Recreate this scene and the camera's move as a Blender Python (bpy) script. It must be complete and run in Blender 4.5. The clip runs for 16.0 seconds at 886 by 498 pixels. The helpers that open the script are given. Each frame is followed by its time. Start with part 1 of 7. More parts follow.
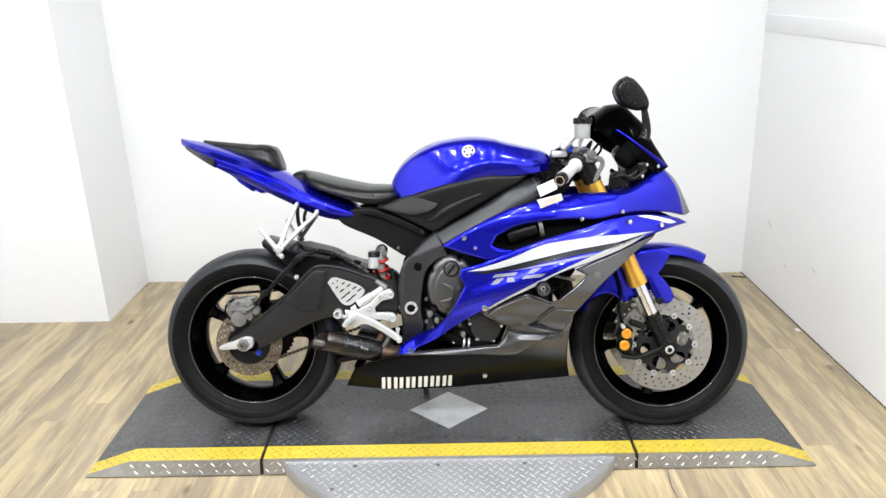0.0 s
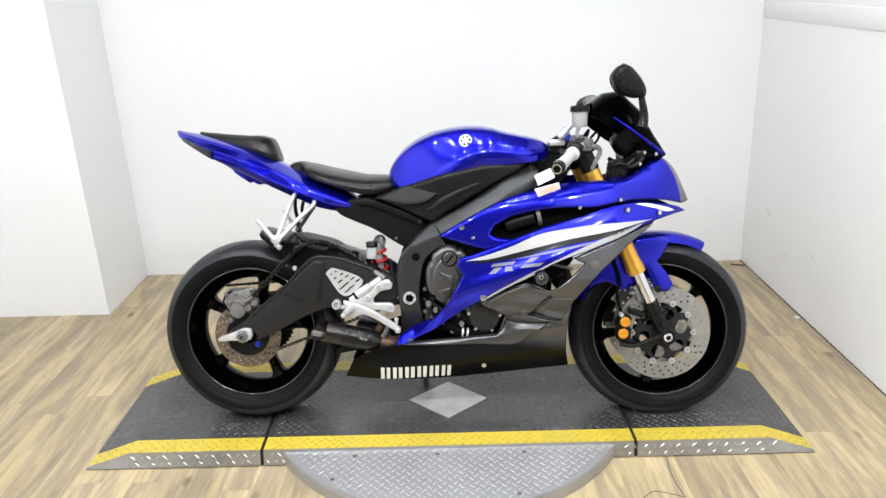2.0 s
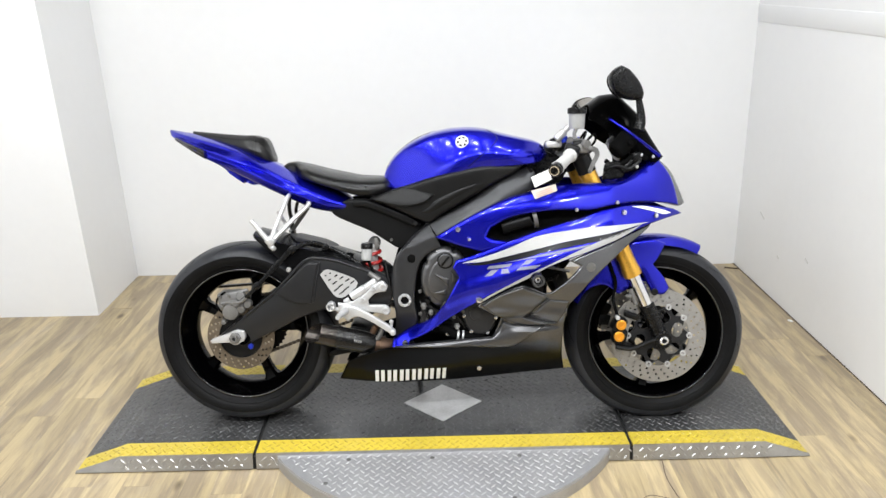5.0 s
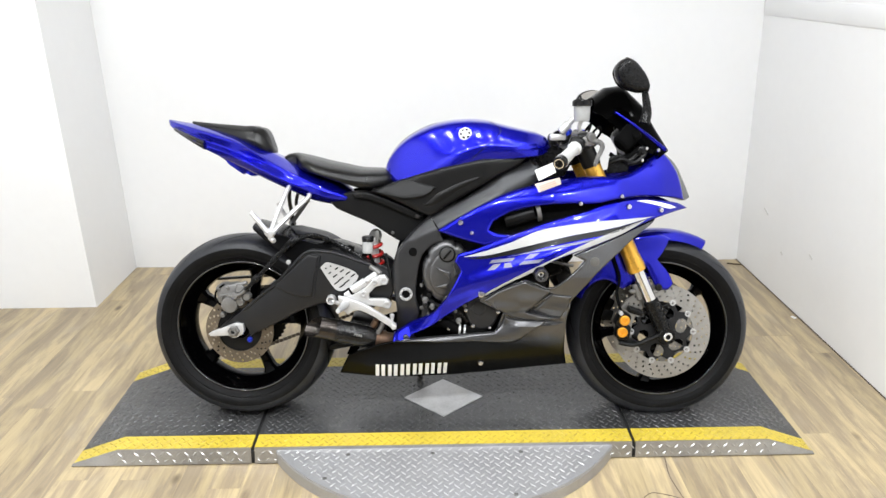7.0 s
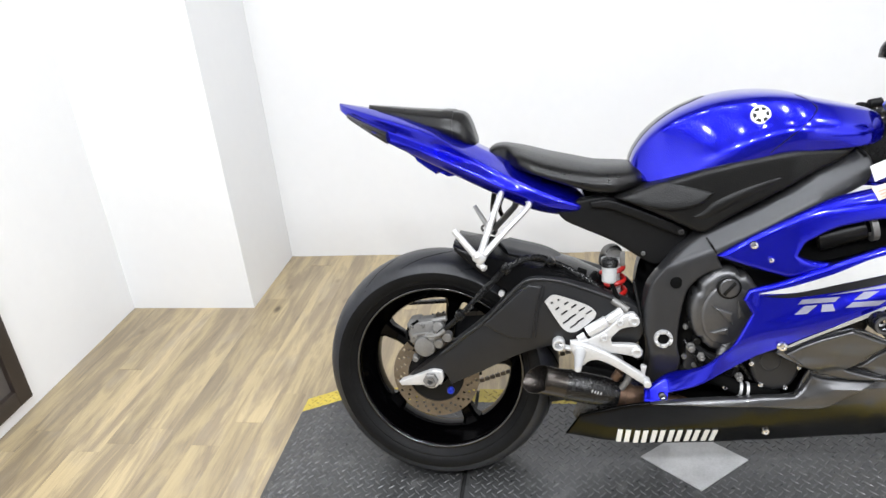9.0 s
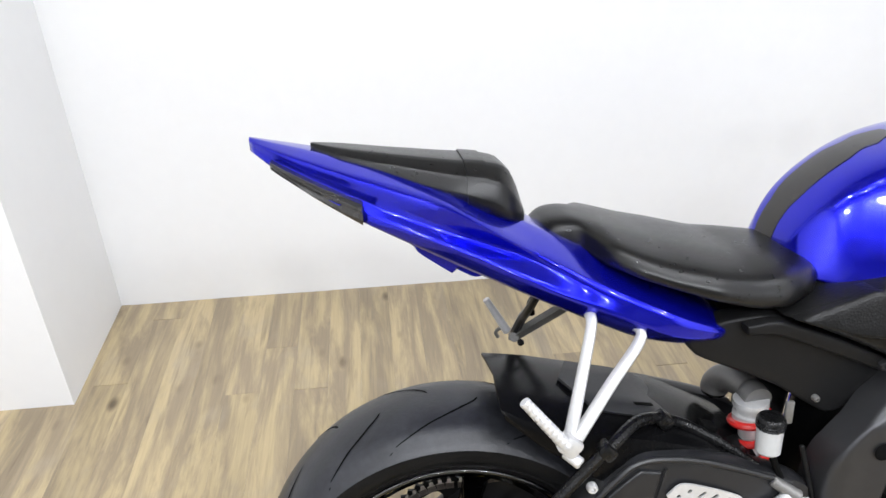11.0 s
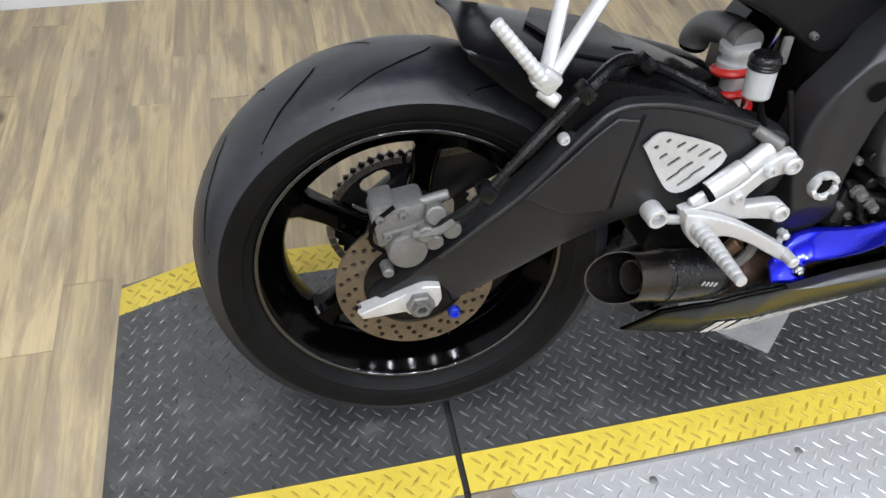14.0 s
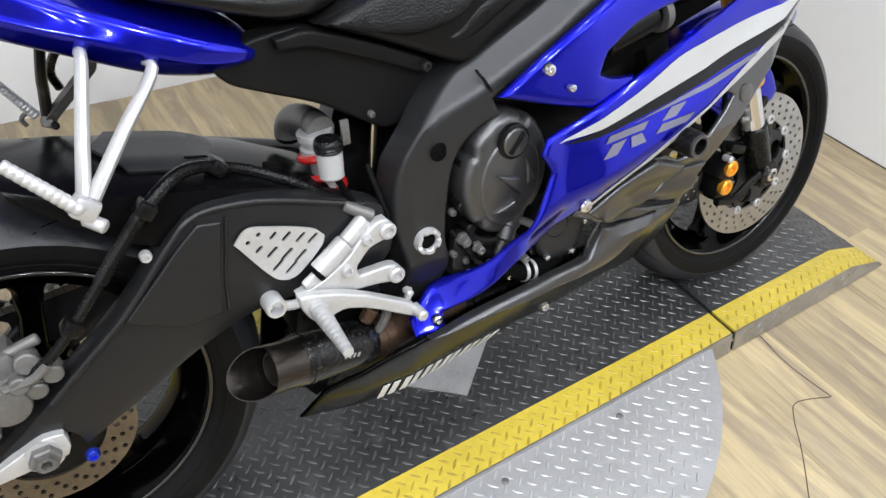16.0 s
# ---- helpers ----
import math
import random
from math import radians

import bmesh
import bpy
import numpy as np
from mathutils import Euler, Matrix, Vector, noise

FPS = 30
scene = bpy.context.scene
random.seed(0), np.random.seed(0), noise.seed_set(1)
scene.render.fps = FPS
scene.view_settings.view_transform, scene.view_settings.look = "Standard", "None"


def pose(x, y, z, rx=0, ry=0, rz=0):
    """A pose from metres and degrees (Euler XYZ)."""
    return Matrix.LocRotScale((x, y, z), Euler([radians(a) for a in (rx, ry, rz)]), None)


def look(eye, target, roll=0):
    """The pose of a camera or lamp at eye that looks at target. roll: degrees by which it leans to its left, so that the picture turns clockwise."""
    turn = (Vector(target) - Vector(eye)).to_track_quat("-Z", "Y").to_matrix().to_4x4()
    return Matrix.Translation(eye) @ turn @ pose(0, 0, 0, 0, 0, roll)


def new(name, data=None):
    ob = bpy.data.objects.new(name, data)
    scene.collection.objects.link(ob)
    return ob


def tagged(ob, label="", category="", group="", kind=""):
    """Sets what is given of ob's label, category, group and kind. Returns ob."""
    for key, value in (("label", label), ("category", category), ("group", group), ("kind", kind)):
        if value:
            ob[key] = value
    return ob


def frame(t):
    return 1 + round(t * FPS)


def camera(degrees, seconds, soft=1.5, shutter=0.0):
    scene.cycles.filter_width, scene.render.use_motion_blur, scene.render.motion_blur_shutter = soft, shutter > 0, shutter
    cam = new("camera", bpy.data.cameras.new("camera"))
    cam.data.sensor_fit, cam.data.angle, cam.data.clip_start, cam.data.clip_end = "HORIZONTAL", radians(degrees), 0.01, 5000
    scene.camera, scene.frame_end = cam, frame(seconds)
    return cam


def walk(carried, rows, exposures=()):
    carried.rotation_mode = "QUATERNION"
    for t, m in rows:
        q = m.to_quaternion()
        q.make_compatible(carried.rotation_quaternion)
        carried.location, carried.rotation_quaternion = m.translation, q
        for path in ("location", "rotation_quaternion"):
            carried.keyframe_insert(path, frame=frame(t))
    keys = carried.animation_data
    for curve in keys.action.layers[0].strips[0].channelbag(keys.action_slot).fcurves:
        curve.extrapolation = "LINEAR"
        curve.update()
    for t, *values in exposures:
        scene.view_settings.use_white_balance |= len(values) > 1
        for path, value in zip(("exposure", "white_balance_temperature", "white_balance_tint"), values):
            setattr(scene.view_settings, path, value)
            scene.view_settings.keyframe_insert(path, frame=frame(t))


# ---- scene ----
from mathutils import bvhtree, geometry

cam = camera(63.8, 16.0)
PATH = [
    (0, (0.66, -2.146, 1.468), (0.657, -0.268, 0.78), -1.0),
    (0.5, (0.661, -2.149, 1.466), (0.663, -0.282, 0.751), -1.2),
    (1, (0.667, -2.154, 1.468), (0.667, -0.282, 0.763), -1.3),
    (1.5, (0.667, -2.148, 1.467), (0.666, -0.277, 0.76), -1.3),
    (2, (0.668, -2.146, 1.462), (0.663, -0.277, 0.752), -1.5),
    (2.5, (0.667, -2.137, 1.463), (0.656, -0.271, 0.744), -1.6),
    (3, (0.666, -2.131, 1.461), (0.657, -0.262, 0.751), -1.7),
    (3.5, (0.66, -2.125, 1.458), (0.663, -0.255, 0.75), -1.7),
    (3.7, (0.655, -2.124, 1.463), (0.667, -0.252, 0.759), -1.5),
    (6, (0.651, -2.134, 1.451), (0.675, -0.266, 0.739), -0.7),
    (6.5, (0.652, -2.119, 1.453), (0.681, -0.255, 0.728), -0.6),
    (7, (0.643, -2.104, 1.444), (0.667, -0.239, 0.723), -0.5),
    (7.5, (0.636, -2.078, 1.448), (0.672, -0.216, 0.719), -0.1),
    (7.7, (0.612, -2.056, 1.448), (0.652, -0.202, 0.698), 0.9),
    (8, (0.54, -2.0, 1.435), (0.557, -0.159, 0.654), -0.6),
    (8.2, (0.499, -1.948, 1.427), (0.489, -0.113, 0.630), -2.0),
    (8.5, (0.44, -1.797, 1.401), (0.342, 0.025, 0.583), -2.7),
    (8.7, (0.404, -1.664, 1.416), (0.154, 0.134, 0.576), -4.8),
    (8.9, (0.348, -1.551, 1.420), (0.043, 0.263, 0.636), -4.7),
    (9, (0.324, -1.497, 1.43), (-0.001, 0.281, 0.574), -5.4),
    (9.1, (0.289, -1.435, 1.433), (0.024, 0.365, 0.601), -5.0),
    (9.2, (0.257, -1.368, 1.420), (0.048, 0.459, 0.634), -5.0),
    (9.3, (0.218, -1.329, 1.405), (0.095, 0.516, 0.642), -4.4),
    (9.4, (0.188, -1.260, 1.410), (0.102, 0.553, 0.569), -4.4),
    (9.5, (0.164, -1.198, 1.414), (0.115, 0.603, 0.545), -4.7),
    (9.7, (0.12, -1.092, 1.414), (0.113, 0.703, 0.533), -4.4),
    (11.8, (-0.121, -0.6, 1.31), (0.115, 1.03, 0.175), 0.4),
    (12, (-0.122, -0.605, 1.295), (0.107, 0.998, 0.121), 0.4),
    (12.5, (-0.109, -0.606, 1.243), (0.145, 0.883, -0.068), 1.6),
    (13, (-0.104, -0.61, 1.201), (0.165, 0.771, -0.22), 2.8),
    (13.5, (-0.107, -0.619, 1.169), (0.174, 0.665, -0.338), 3.7),
    (14, (-0.11, -0.628, 1.159), (0.22, 0.623, -0.366), 3.5),
    (14.5, (-0.084, -0.649, 1.166), (0.44, 0.611, -0.296), 4.8),
    (14.7, (-0.063, -0.646, 1.170), (0.572, 0.582, -0.275), 7.0),
    (15, (-0.04, -0.667, 1.173), (0.718, 0.542, -0.228), 8.4),
    (15.2, (-0.013, -0.676, 1.178), (0.781, 0.527, -0.209), 7.5),
    (15.5, (0.038, -0.687, 1.186), (0.86, 0.51, -0.189), 6.1),
    (15.7, (0.084, -0.703, 1.192), (0.909, 0.501, -0.175), 6.1),
    (16, (0.128, -0.719, 1.197), (0.98, 0.489, -0.149), 4.6),
]
EXPOSURES = [(0.0, 0.3, 6500, 10), (1.0, 0.2, 6500, 10), (2.0, 0.14, 6550, 10), (3.5, 0.12, 6600, 10), (6.0, 0.1, 6600, 10), (7.5, 0.26, 6600, 10), (9.0, 0.25, 6450, 11), (12.0, 0.25, 6400, 12), (12.5, 0.18, 6300, 12), (13.0, 0.08, 6300, 12), (14.0, -0.03, 6300, 11), (15.0, -0.08, 6400, 11), (16.0, -0.08, 6400, 11)]
walk(cam, [(t, look(eye, target, roll)) for t, eye, target, roll in PATH], EXPOSURES)

# ---------------------------------------------------------------- light
world = bpy.data.worlds.new("world")
scene.world = world
world.use_nodes = True
world.node_tree.nodes["Background"].inputs["Color"].default_value = (0.9, 0.95, 1.0, 1)
world.node_tree.nodes["Background"].inputs["Strength"].default_value = 0.1


CEILING_Z = 2.75


def area_lamp(name, x, y, z, size, size_y, watts, colour, disc=False):
    data = bpy.data.lights.new(name, "AREA")
    data.shape = "DISK" if disc else "RECTANGLE"
    data.size = size
    if not disc:
        data.size_y = size_y
    data.energy, data.color = watts, colour
    ob = new(name, data)
    ob.matrix_world = pose(x, y, z)
    return ob


COOL = (0.93, 0.965, 1.0)
for i in range(6):
    area_lamp("spot_lamp", -1.0 + 0.64 * i, -2.1, CEILING_Z - 0.04, 0.16, 0.16, 25, COOL, True)
    area_lamp("spot_lamp", -1.0 + 0.64 * i, -0.85, CEILING_Z - 0.04, 0.09, 0.09, 4.5, COOL, True)
for i in range(7):
    area_lamp("spot_lamp", -1.1 + 0.5 * i, -0.3, CEILING_Z - 0.04, 0.07, 0.07, 5.5, COOL, True)


# ---------------------------------------------------------------- materials
def links(m):
    return m.node_tree.nodes, m.node_tree.links


def paint(name, base, rough=0.5, metal=0.0, coat=0.0, vary=0.12, scale=6.0, bump=0.0, bump_scale=180.0, speck=0.0, dust=(0.35, 0.33, 0.3), spec=0.5):
    """A surface with stains at two scales and fine relief."""
    m = bpy.data.materials.new(name)
    m.use_nodes = True
    n, l = links(m)
    b = n["Principled BSDF"]
    b.inputs["Metallic"].default_value = metal
    b.inputs["Coat Weight"].default_value = coat
    b.inputs["Coat Roughness"].default_value = 0.04
    b.inputs["Specular IOR Level"].default_value = spec
    co = n.new("ShaderNodeTexCoord")
    big = n.new("ShaderNodeTexNoise")
    big.inputs["Scale"].default_value, big.inputs["Detail"].default_value = scale, 5.0
    fine = n.new("ShaderNodeTexNoise")
    fine.inputs["Scale"].default_value, fine.inputs["Detail"].default_value = scale * 14, 3.0
    l.new(co.outputs["Object"], big.inputs["Vector"])
    l.new(co.outputs["Object"], fine.inputs["Vector"])
    add = n.new("ShaderNodeMath")
    add.operation = "MULTIPLY_ADD"
    l.new(fine.outputs["Fac"], add.inputs[0])
    add.inputs[1].default_value = 0.5
    l.new(big.outputs["Fac"], add.inputs[2])
    ramp = n.new("ShaderNodeMapRange")
    ramp.inputs["From Min"].default_value, ramp.inputs["From Max"].default_value = 0.45, 1.05
    ramp.inputs["To Min"].default_value, ramp.inputs["To Max"].default_value = 1 - vary, 1 + vary
    l.new(add.outputs[0], ramp.inputs["Value"])
    mul = n.new("ShaderNodeVectorMath")
    mul.operation = "SCALE"
    mul.inputs[0].default_value = base
    l.new(ramp.outputs[0], mul.inputs["Scale"])
    colour = mul.outputs[0]
    if speck:
        sp = n.new("ShaderNodeTexNoise")
        sp.inputs["Scale"].default_value, sp.inputs["Detail"].default_value = scale * 5, 6.0
        l.new(co.outputs["Object"], sp.inputs["Vector"])
        cut = n.new("ShaderNodeMapRange")
        cut.inputs["From Min"].default_value, cut.inputs["From Max"].default_value = 0.56, 0.8
        cut.inputs["To Max"].default_value = speck
        l.new(sp.outputs["Fac"], cut.inputs["Value"])
        mix = n.new("ShaderNodeMix")
        mix.data_type = "RGBA"
        l.new(cut.outputs[0], mix.inputs["Factor"])
        l.new(colour, mix.inputs[6])
        mix.inputs[7].default_value = (*dust, 1)
        colour = mix.outputs[2]
    l.new(colour, b.inputs["Base Color"])
    rr = n.new("ShaderNodeMapRange")
    rr.inputs["From Min"].default_value, rr.inputs["From Max"].default_value = 0.3, 0.8
    rr.inputs["To Min"].default_value, rr.inputs["To Max"].default_value = max(rough - 0.03, 0.02), min(rough + 0.04, 1)
    l.new(fine.outputs["Fac"], rr.inputs["Value"])
    l.new(rr.outputs[0], b.inputs["Roughness"])
    if bump:
        tex = n.new("ShaderNodeTexNoise")
        tex.inputs["Scale"].default_value, tex.inputs["Detail"].default_value = bump_scale, 4.0
        l.new(co.outputs["Object"], tex.inputs["Vector"])
        bp = n.new("ShaderNodeBump")
        bp.inputs["Strength"].default_value, bp.inputs["Distance"].default_value = bump, 0.002
        l.new(tex.outputs["Fac"], bp.inputs["Height"])
        l.new(bp.outputs[0], b.inputs["Normal"])
    return m


BLUE = paint("blue_pearl_paint", (0.0055, 0.007, 0.43), 0.18, 0.80, 0.5, 0.04, 3, spec=0.25)
SILVER_PAINT = paint("silver_grey_paint", (0.098, 0.098, 0.101), 0.34, 0.85, 0.25, 0.06, 4, 0.05, 700)
STRIPE_WHITE = paint("pale_grey_decal", (0.40, 0.40, 0.395), 0.4, 0.1, 0.2, 0.06, 5)
DECAL_BLACK = paint("black_decal", (0.006, 0.006, 0.007), 0.35, 0, 0.05, 0.05, 5, spec=0.2)
DECAL_GREY = paint("grey_decal", (0.15, 0.15, 0.20), 0.45, 0.3, 0.0, 0.04, 5)
WHITE = paint("white_paint", (0.8, 0.8, 0.79), 0.4, 0, 0.3, 0.03, 5)
FADED_LABEL = paint("faded_label", (0.52, 0.45, 0.40), 0.5, 0, 0.1, 0.1, 20)
LABEL_ORANGE = paint("faded_red_print", (0.5, 0.27, 0.2), 0.5, 0, 0, 0.05, 8)
RUBBER = paint("tyre_rubber", (0.0155, 0.0163, 0.0195), 0.38, 0, 0, 0.6, 7, 0.2, 300, 0.2, (0.05, 0.052, 0.058), 0.36)
SIDEWALL = paint("sidewall_rubber", (0.0055, 0.0055, 0.0057), 0.46, 0, 0, 0.35, 11, 0.15, 300, 0.06, (0.02, 0.0195, 0.019), 0.09)
RUBBER_DARK = paint("groove_rubber", (0.003, 0.003, 0.003), 0.9, 0, 0, 0.1, 9, spec=0.05)
RIM_BLACK = paint("black_gloss_rim", (0.0005, 0.0005, 0.0006), 0.09, 0, 0.02, 0.15, 7, spec=0.08)
FLANGE_BLACK = paint("black_gloss_flange", (0.0008, 0.0008, 0.0010), 0.15, 0, 0.5, 0.1, 7, spec=0.8)
PAD_BROWN = paint("smoky_tank_pad", (0.014, 0.0125, 0.010), 0.25, 0.0, 0.2, 0.5, 14, spec=0.3)
GREY_PLASTIC = paint("dark_grey_plastic", (0.0065, 0.0065, 0.0067), 0.38, 0, 0, 0.12, 9, 0.08, 420, spec=0.14)
TAIL_LENS = paint("smoked_tail_lens", (0.022, 0.021, 0.020), 0.14, 0, 0.3, 0.5, 30, 0.3, 60)
PLATE_GREY = paint("satin_grey_plate", (0.028, 0.0284, 0.0295), 0.40, 0.2, 0, 0.12, 9, 0.05, 420, spec=0.24)
HUGGER_BLACK = paint("black_gloss_hugger", (0.003, 0.003, 0.0033), 0.20, 0, 0, 0.2, 9, 0.05, 420, spec=0.09)
BLACK_PLASTIC = paint("black_plastic", (0.0040, 0.0040, 0.0042), 0.28, 0, 0, 0.2, 9, 0.06, 420, spec=0.22)
SATIN_BLACK = paint("satin_black_swingarm", (0.0105, 0.0107, 0.0118), 0.36, 0.0, 0, 0.2, 4, 0.015, 420, spec=0.36)
VINYL = paint("black_seat_vinyl", (0.004, 0.004, 0.004), 0.30, 0, 0, 0.15, 7, 0.10, 500, spec=0.32)
FRAME_GREY = paint("grey_frame_paint", (0.044, 0.0445, 0.047), 0.38, 0.65, 0.0, 0.08, 5, 0.03, 500, spec=0.4)
ENGINE_GREY = paint("engine_grey", (0.115, 0.115, 0.118), 0.37, 0.85, 0, 0.14, 12, 0.06, 260, 0.02, spec=0.4)
ENGINE_COVER = paint("black_engine_cover", (0.022, 0.022, 0.023), 0.36, 0.3, 0, 0.15, 14, 0.1, 200, spec=0.5)
ENGINE_DARK = paint("engine_dark", (0.0055, 0.0055, 0.0056), 0.36, 0.1, 0, 0.25, 14, 0.15, 120, spec=0.2)
CAST = paint("cast_aluminium", (0.155, 0.152, 0.146), 0.50, 0.5, 0, 0.3, 14, 0.3, 220, 0.15)
SILVER = paint("satin_aluminium", (0.53, 0.53, 0.53), 0.38, 0.45, 0, 0.14, 12, 0.16, 300)
CHROME = paint("chrome", (0.75, 0.75, 0.76), 0.12, 1.0, 0, 0.04, 10)
DISC_STEEL = paint("brake_disc_steel", (0.40, 0.39, 0.37), 0.30, 0.9, 0, 0.12, 22, 0.1, 500, 0.12, (0.25, 0.19, 0.12))
REAR_STEEL = paint("grimy_disc_steel", (0.17, 0.14, 0.105), 0.36, 0.8, 0, 0.3, 22, 0.1, 500, 0.4, (0.13, 0.08, 0.035))
GOLD = paint("gold_anodised", (0.72, 0.40, 0.06), 0.3, 0.75, 0.2, 0.05, 9)
ORANGE_GOLD = paint("orange_gold_anodised", (0.82, 0.36, 0.03), 0.35, 0.6, 0.2, 0.05, 9)
SHOCK_GREY = paint("grey_shock_body", (0.12, 0.118, 0.115), 0.42, 0.4, 0, 0.25, 10, 0.06, 300)
RED = paint("red_spring_paint", (0.42, 0.013, 0.010), 0.35, 0, 0.4, 0.1, 9)
BLUE_BOLT = paint("blue_anodised", (0.03, 0.06, 0.6), 0.3, 0.8, 0, 0.05, 9)
CARBON = paint("carbon_muffler", (0.004, 0.004, 0.0042), 0.26, 0.0, 0.08, 0.4, 40, 0.6, 90, 0.8, (0.08, 0.078, 0.075), spec=0.3)
BURNT = paint("burnt_steel", (0.12, 0.075, 0.05), 0.45, 0.8, 0, 0.35, 20, 0.1, 200)
SOOT = paint("sooty_metal", (0.05, 0.043, 0.036), 0.5, 0.7, 0, 0.3, 20)
TITAN = paint("exhaust_tip_steel", (0.06, 0.053, 0.048), 0.22, 0.9, 0, 0.35, 15, 0.15, 120)
MILKY = paint("milky_plastic", (0.33, 0.335, 0.335), 0.4, 0, 0.2, 0.1, 9)
GRIP_GREY = paint("pale_grey_grip", (0.46, 0.46, 0.45), 0.55, 0, 0, 0.08, 12, 0.3, 350)
SMOKE = paint("smoked_screen", (0.0006, 0.0006, 0.0006), 0.15, 0, 0.0, 0.1, 3, spec=0.02)
HEADLIGHT = paint("headlight_lens", (0.16, 0.165, 0.17), 0.1, 0.3, 0.3, 0.2, 9)
MIRROR_GLASS = paint("mirror_glass", (0.72, 0.69, 0.66), 0.04, 1.0, 0, 0.0, 5)
CHAIN_STEEL = paint("chain_steel", (0.16, 0.14, 0.12), 0.45, 0.8, 0, 0.3, 60)
DECK_BLACK = paint("black_deck_coat", (0.034, 0.0343, 0.0348), 0.30, 0.0, 0, 0.4, 4, 0.2, 240, 0.6, (0.13, 0.128, 0.124), 0.8)
# worn bars, coloured lighter still for the glints along them
DECK_WORN_GLINT = paint("worn_glint_deck_tread", (0.09, 0.09, 0.092), 0.30, 0.35, 0, 0.35, 9, 0.15, 240, 0.45, (0.28, 0.28, 0.28))
# dark flecks stand for grime and for the bars' shadow sides
YELLOW_WORN_SHADE = paint("worn_shaded_yellow_tread", (0.40, 0.295, 0.032), 0.36, 0, 0.1, 0.4, 30, 0.2, 240, 0.6, (0.07, 0.055, 0.025))
DECK_YELLOW = paint("yellow_deck_paint", (0.53, 0.405, 0.045), 0.38, 0, 0.1, 0.16, 6, 0.2, 240, 0.18, (0.27, 0.19, 0.05))
PLATE_ALU = paint("tread_aluminium", (0.37, 0.37, 0.375), 0.44, 0.5, 0, 0.14, 8, 0.15, 260, 0.25, (0.22, 0.22, 0.225))
SKIRT_ALU = paint("bare_skirt_aluminium", (0.40, 0.395, 0.385), 0.34, 0.85, 0, 0.16, 10, 0.15, 260, 0.3, (0.2, 0.17, 0.12))
# apron bars coloured lighter than the plate to give glints
TREAD_ALU = paint("glint_tread_aluminium", (0.50, 0.50, 0.505), 0.40, 0.6, 0, 0.15, 12, 0.1, 260, 0.2, (0.3, 0.3, 0.3))
DIAMOND_ALU = paint("bright_plate_aluminium", (0.50, 0.50, 0.50), 0.42, 0.5, 0, 0.2, 14, 0.2, 160, 0.35, (0.28, 0.28, 0.28))
JOINT_BLACK = paint("joint_black", (0.008, 0.008, 0.008), 0.7)
DARK_WOOD = paint("dark_wood_frame", (0.03, 0.022, 0.018), 0.5, 0, 0, 0.3, 8)


def wall_paint():
    m = paint("white_wall_paint", (0.80, 0.805, 0.81), 0.55, 0, 0, 0.02, 1.6, 0.08, 220)
    return m


WALL = wall_paint()
# unseen wall, set dark so black and glossy parts reflect less light
WALL_DIM = paint("grey_wall_paint", (0.16, 0.16, 0.165), 0.6, 0, 0, 0.05, 1.6)
TRIM = paint("white_trim_paint", (0.80, 0.80, 0.79), 0.45, 0, 0, 0.03, 3)
# unseen ceiling, painted grey to darken what glossy parts mirror
CEIL = paint("darkened_ceiling_paint", (0.36, 0.36, 0.365), 0.7, 0, 0, 0.03, 3)


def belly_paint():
    """Silver paint fading to charcoal downwards, with the deck's dark reflection painted in."""
    m = paint("fade_and_reflection_paint", (0.12, 0.121, 0.125), 0.22, 0.85, 0.06, 0.05, 4, spec=0.25)
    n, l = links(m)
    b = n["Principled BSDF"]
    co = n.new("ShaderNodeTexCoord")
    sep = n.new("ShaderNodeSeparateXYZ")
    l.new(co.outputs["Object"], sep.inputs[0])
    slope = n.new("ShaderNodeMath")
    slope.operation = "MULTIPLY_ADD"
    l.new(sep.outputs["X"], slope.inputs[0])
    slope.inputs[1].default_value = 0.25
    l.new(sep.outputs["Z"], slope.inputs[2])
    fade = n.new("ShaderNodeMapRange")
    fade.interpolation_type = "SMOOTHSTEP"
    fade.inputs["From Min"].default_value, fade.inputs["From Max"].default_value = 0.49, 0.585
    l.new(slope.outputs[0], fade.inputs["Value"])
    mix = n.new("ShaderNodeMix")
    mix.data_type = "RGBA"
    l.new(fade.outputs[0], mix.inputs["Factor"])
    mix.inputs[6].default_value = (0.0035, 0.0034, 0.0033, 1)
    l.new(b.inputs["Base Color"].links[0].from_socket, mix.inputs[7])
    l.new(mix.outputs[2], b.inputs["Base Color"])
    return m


BELLY = belly_paint()


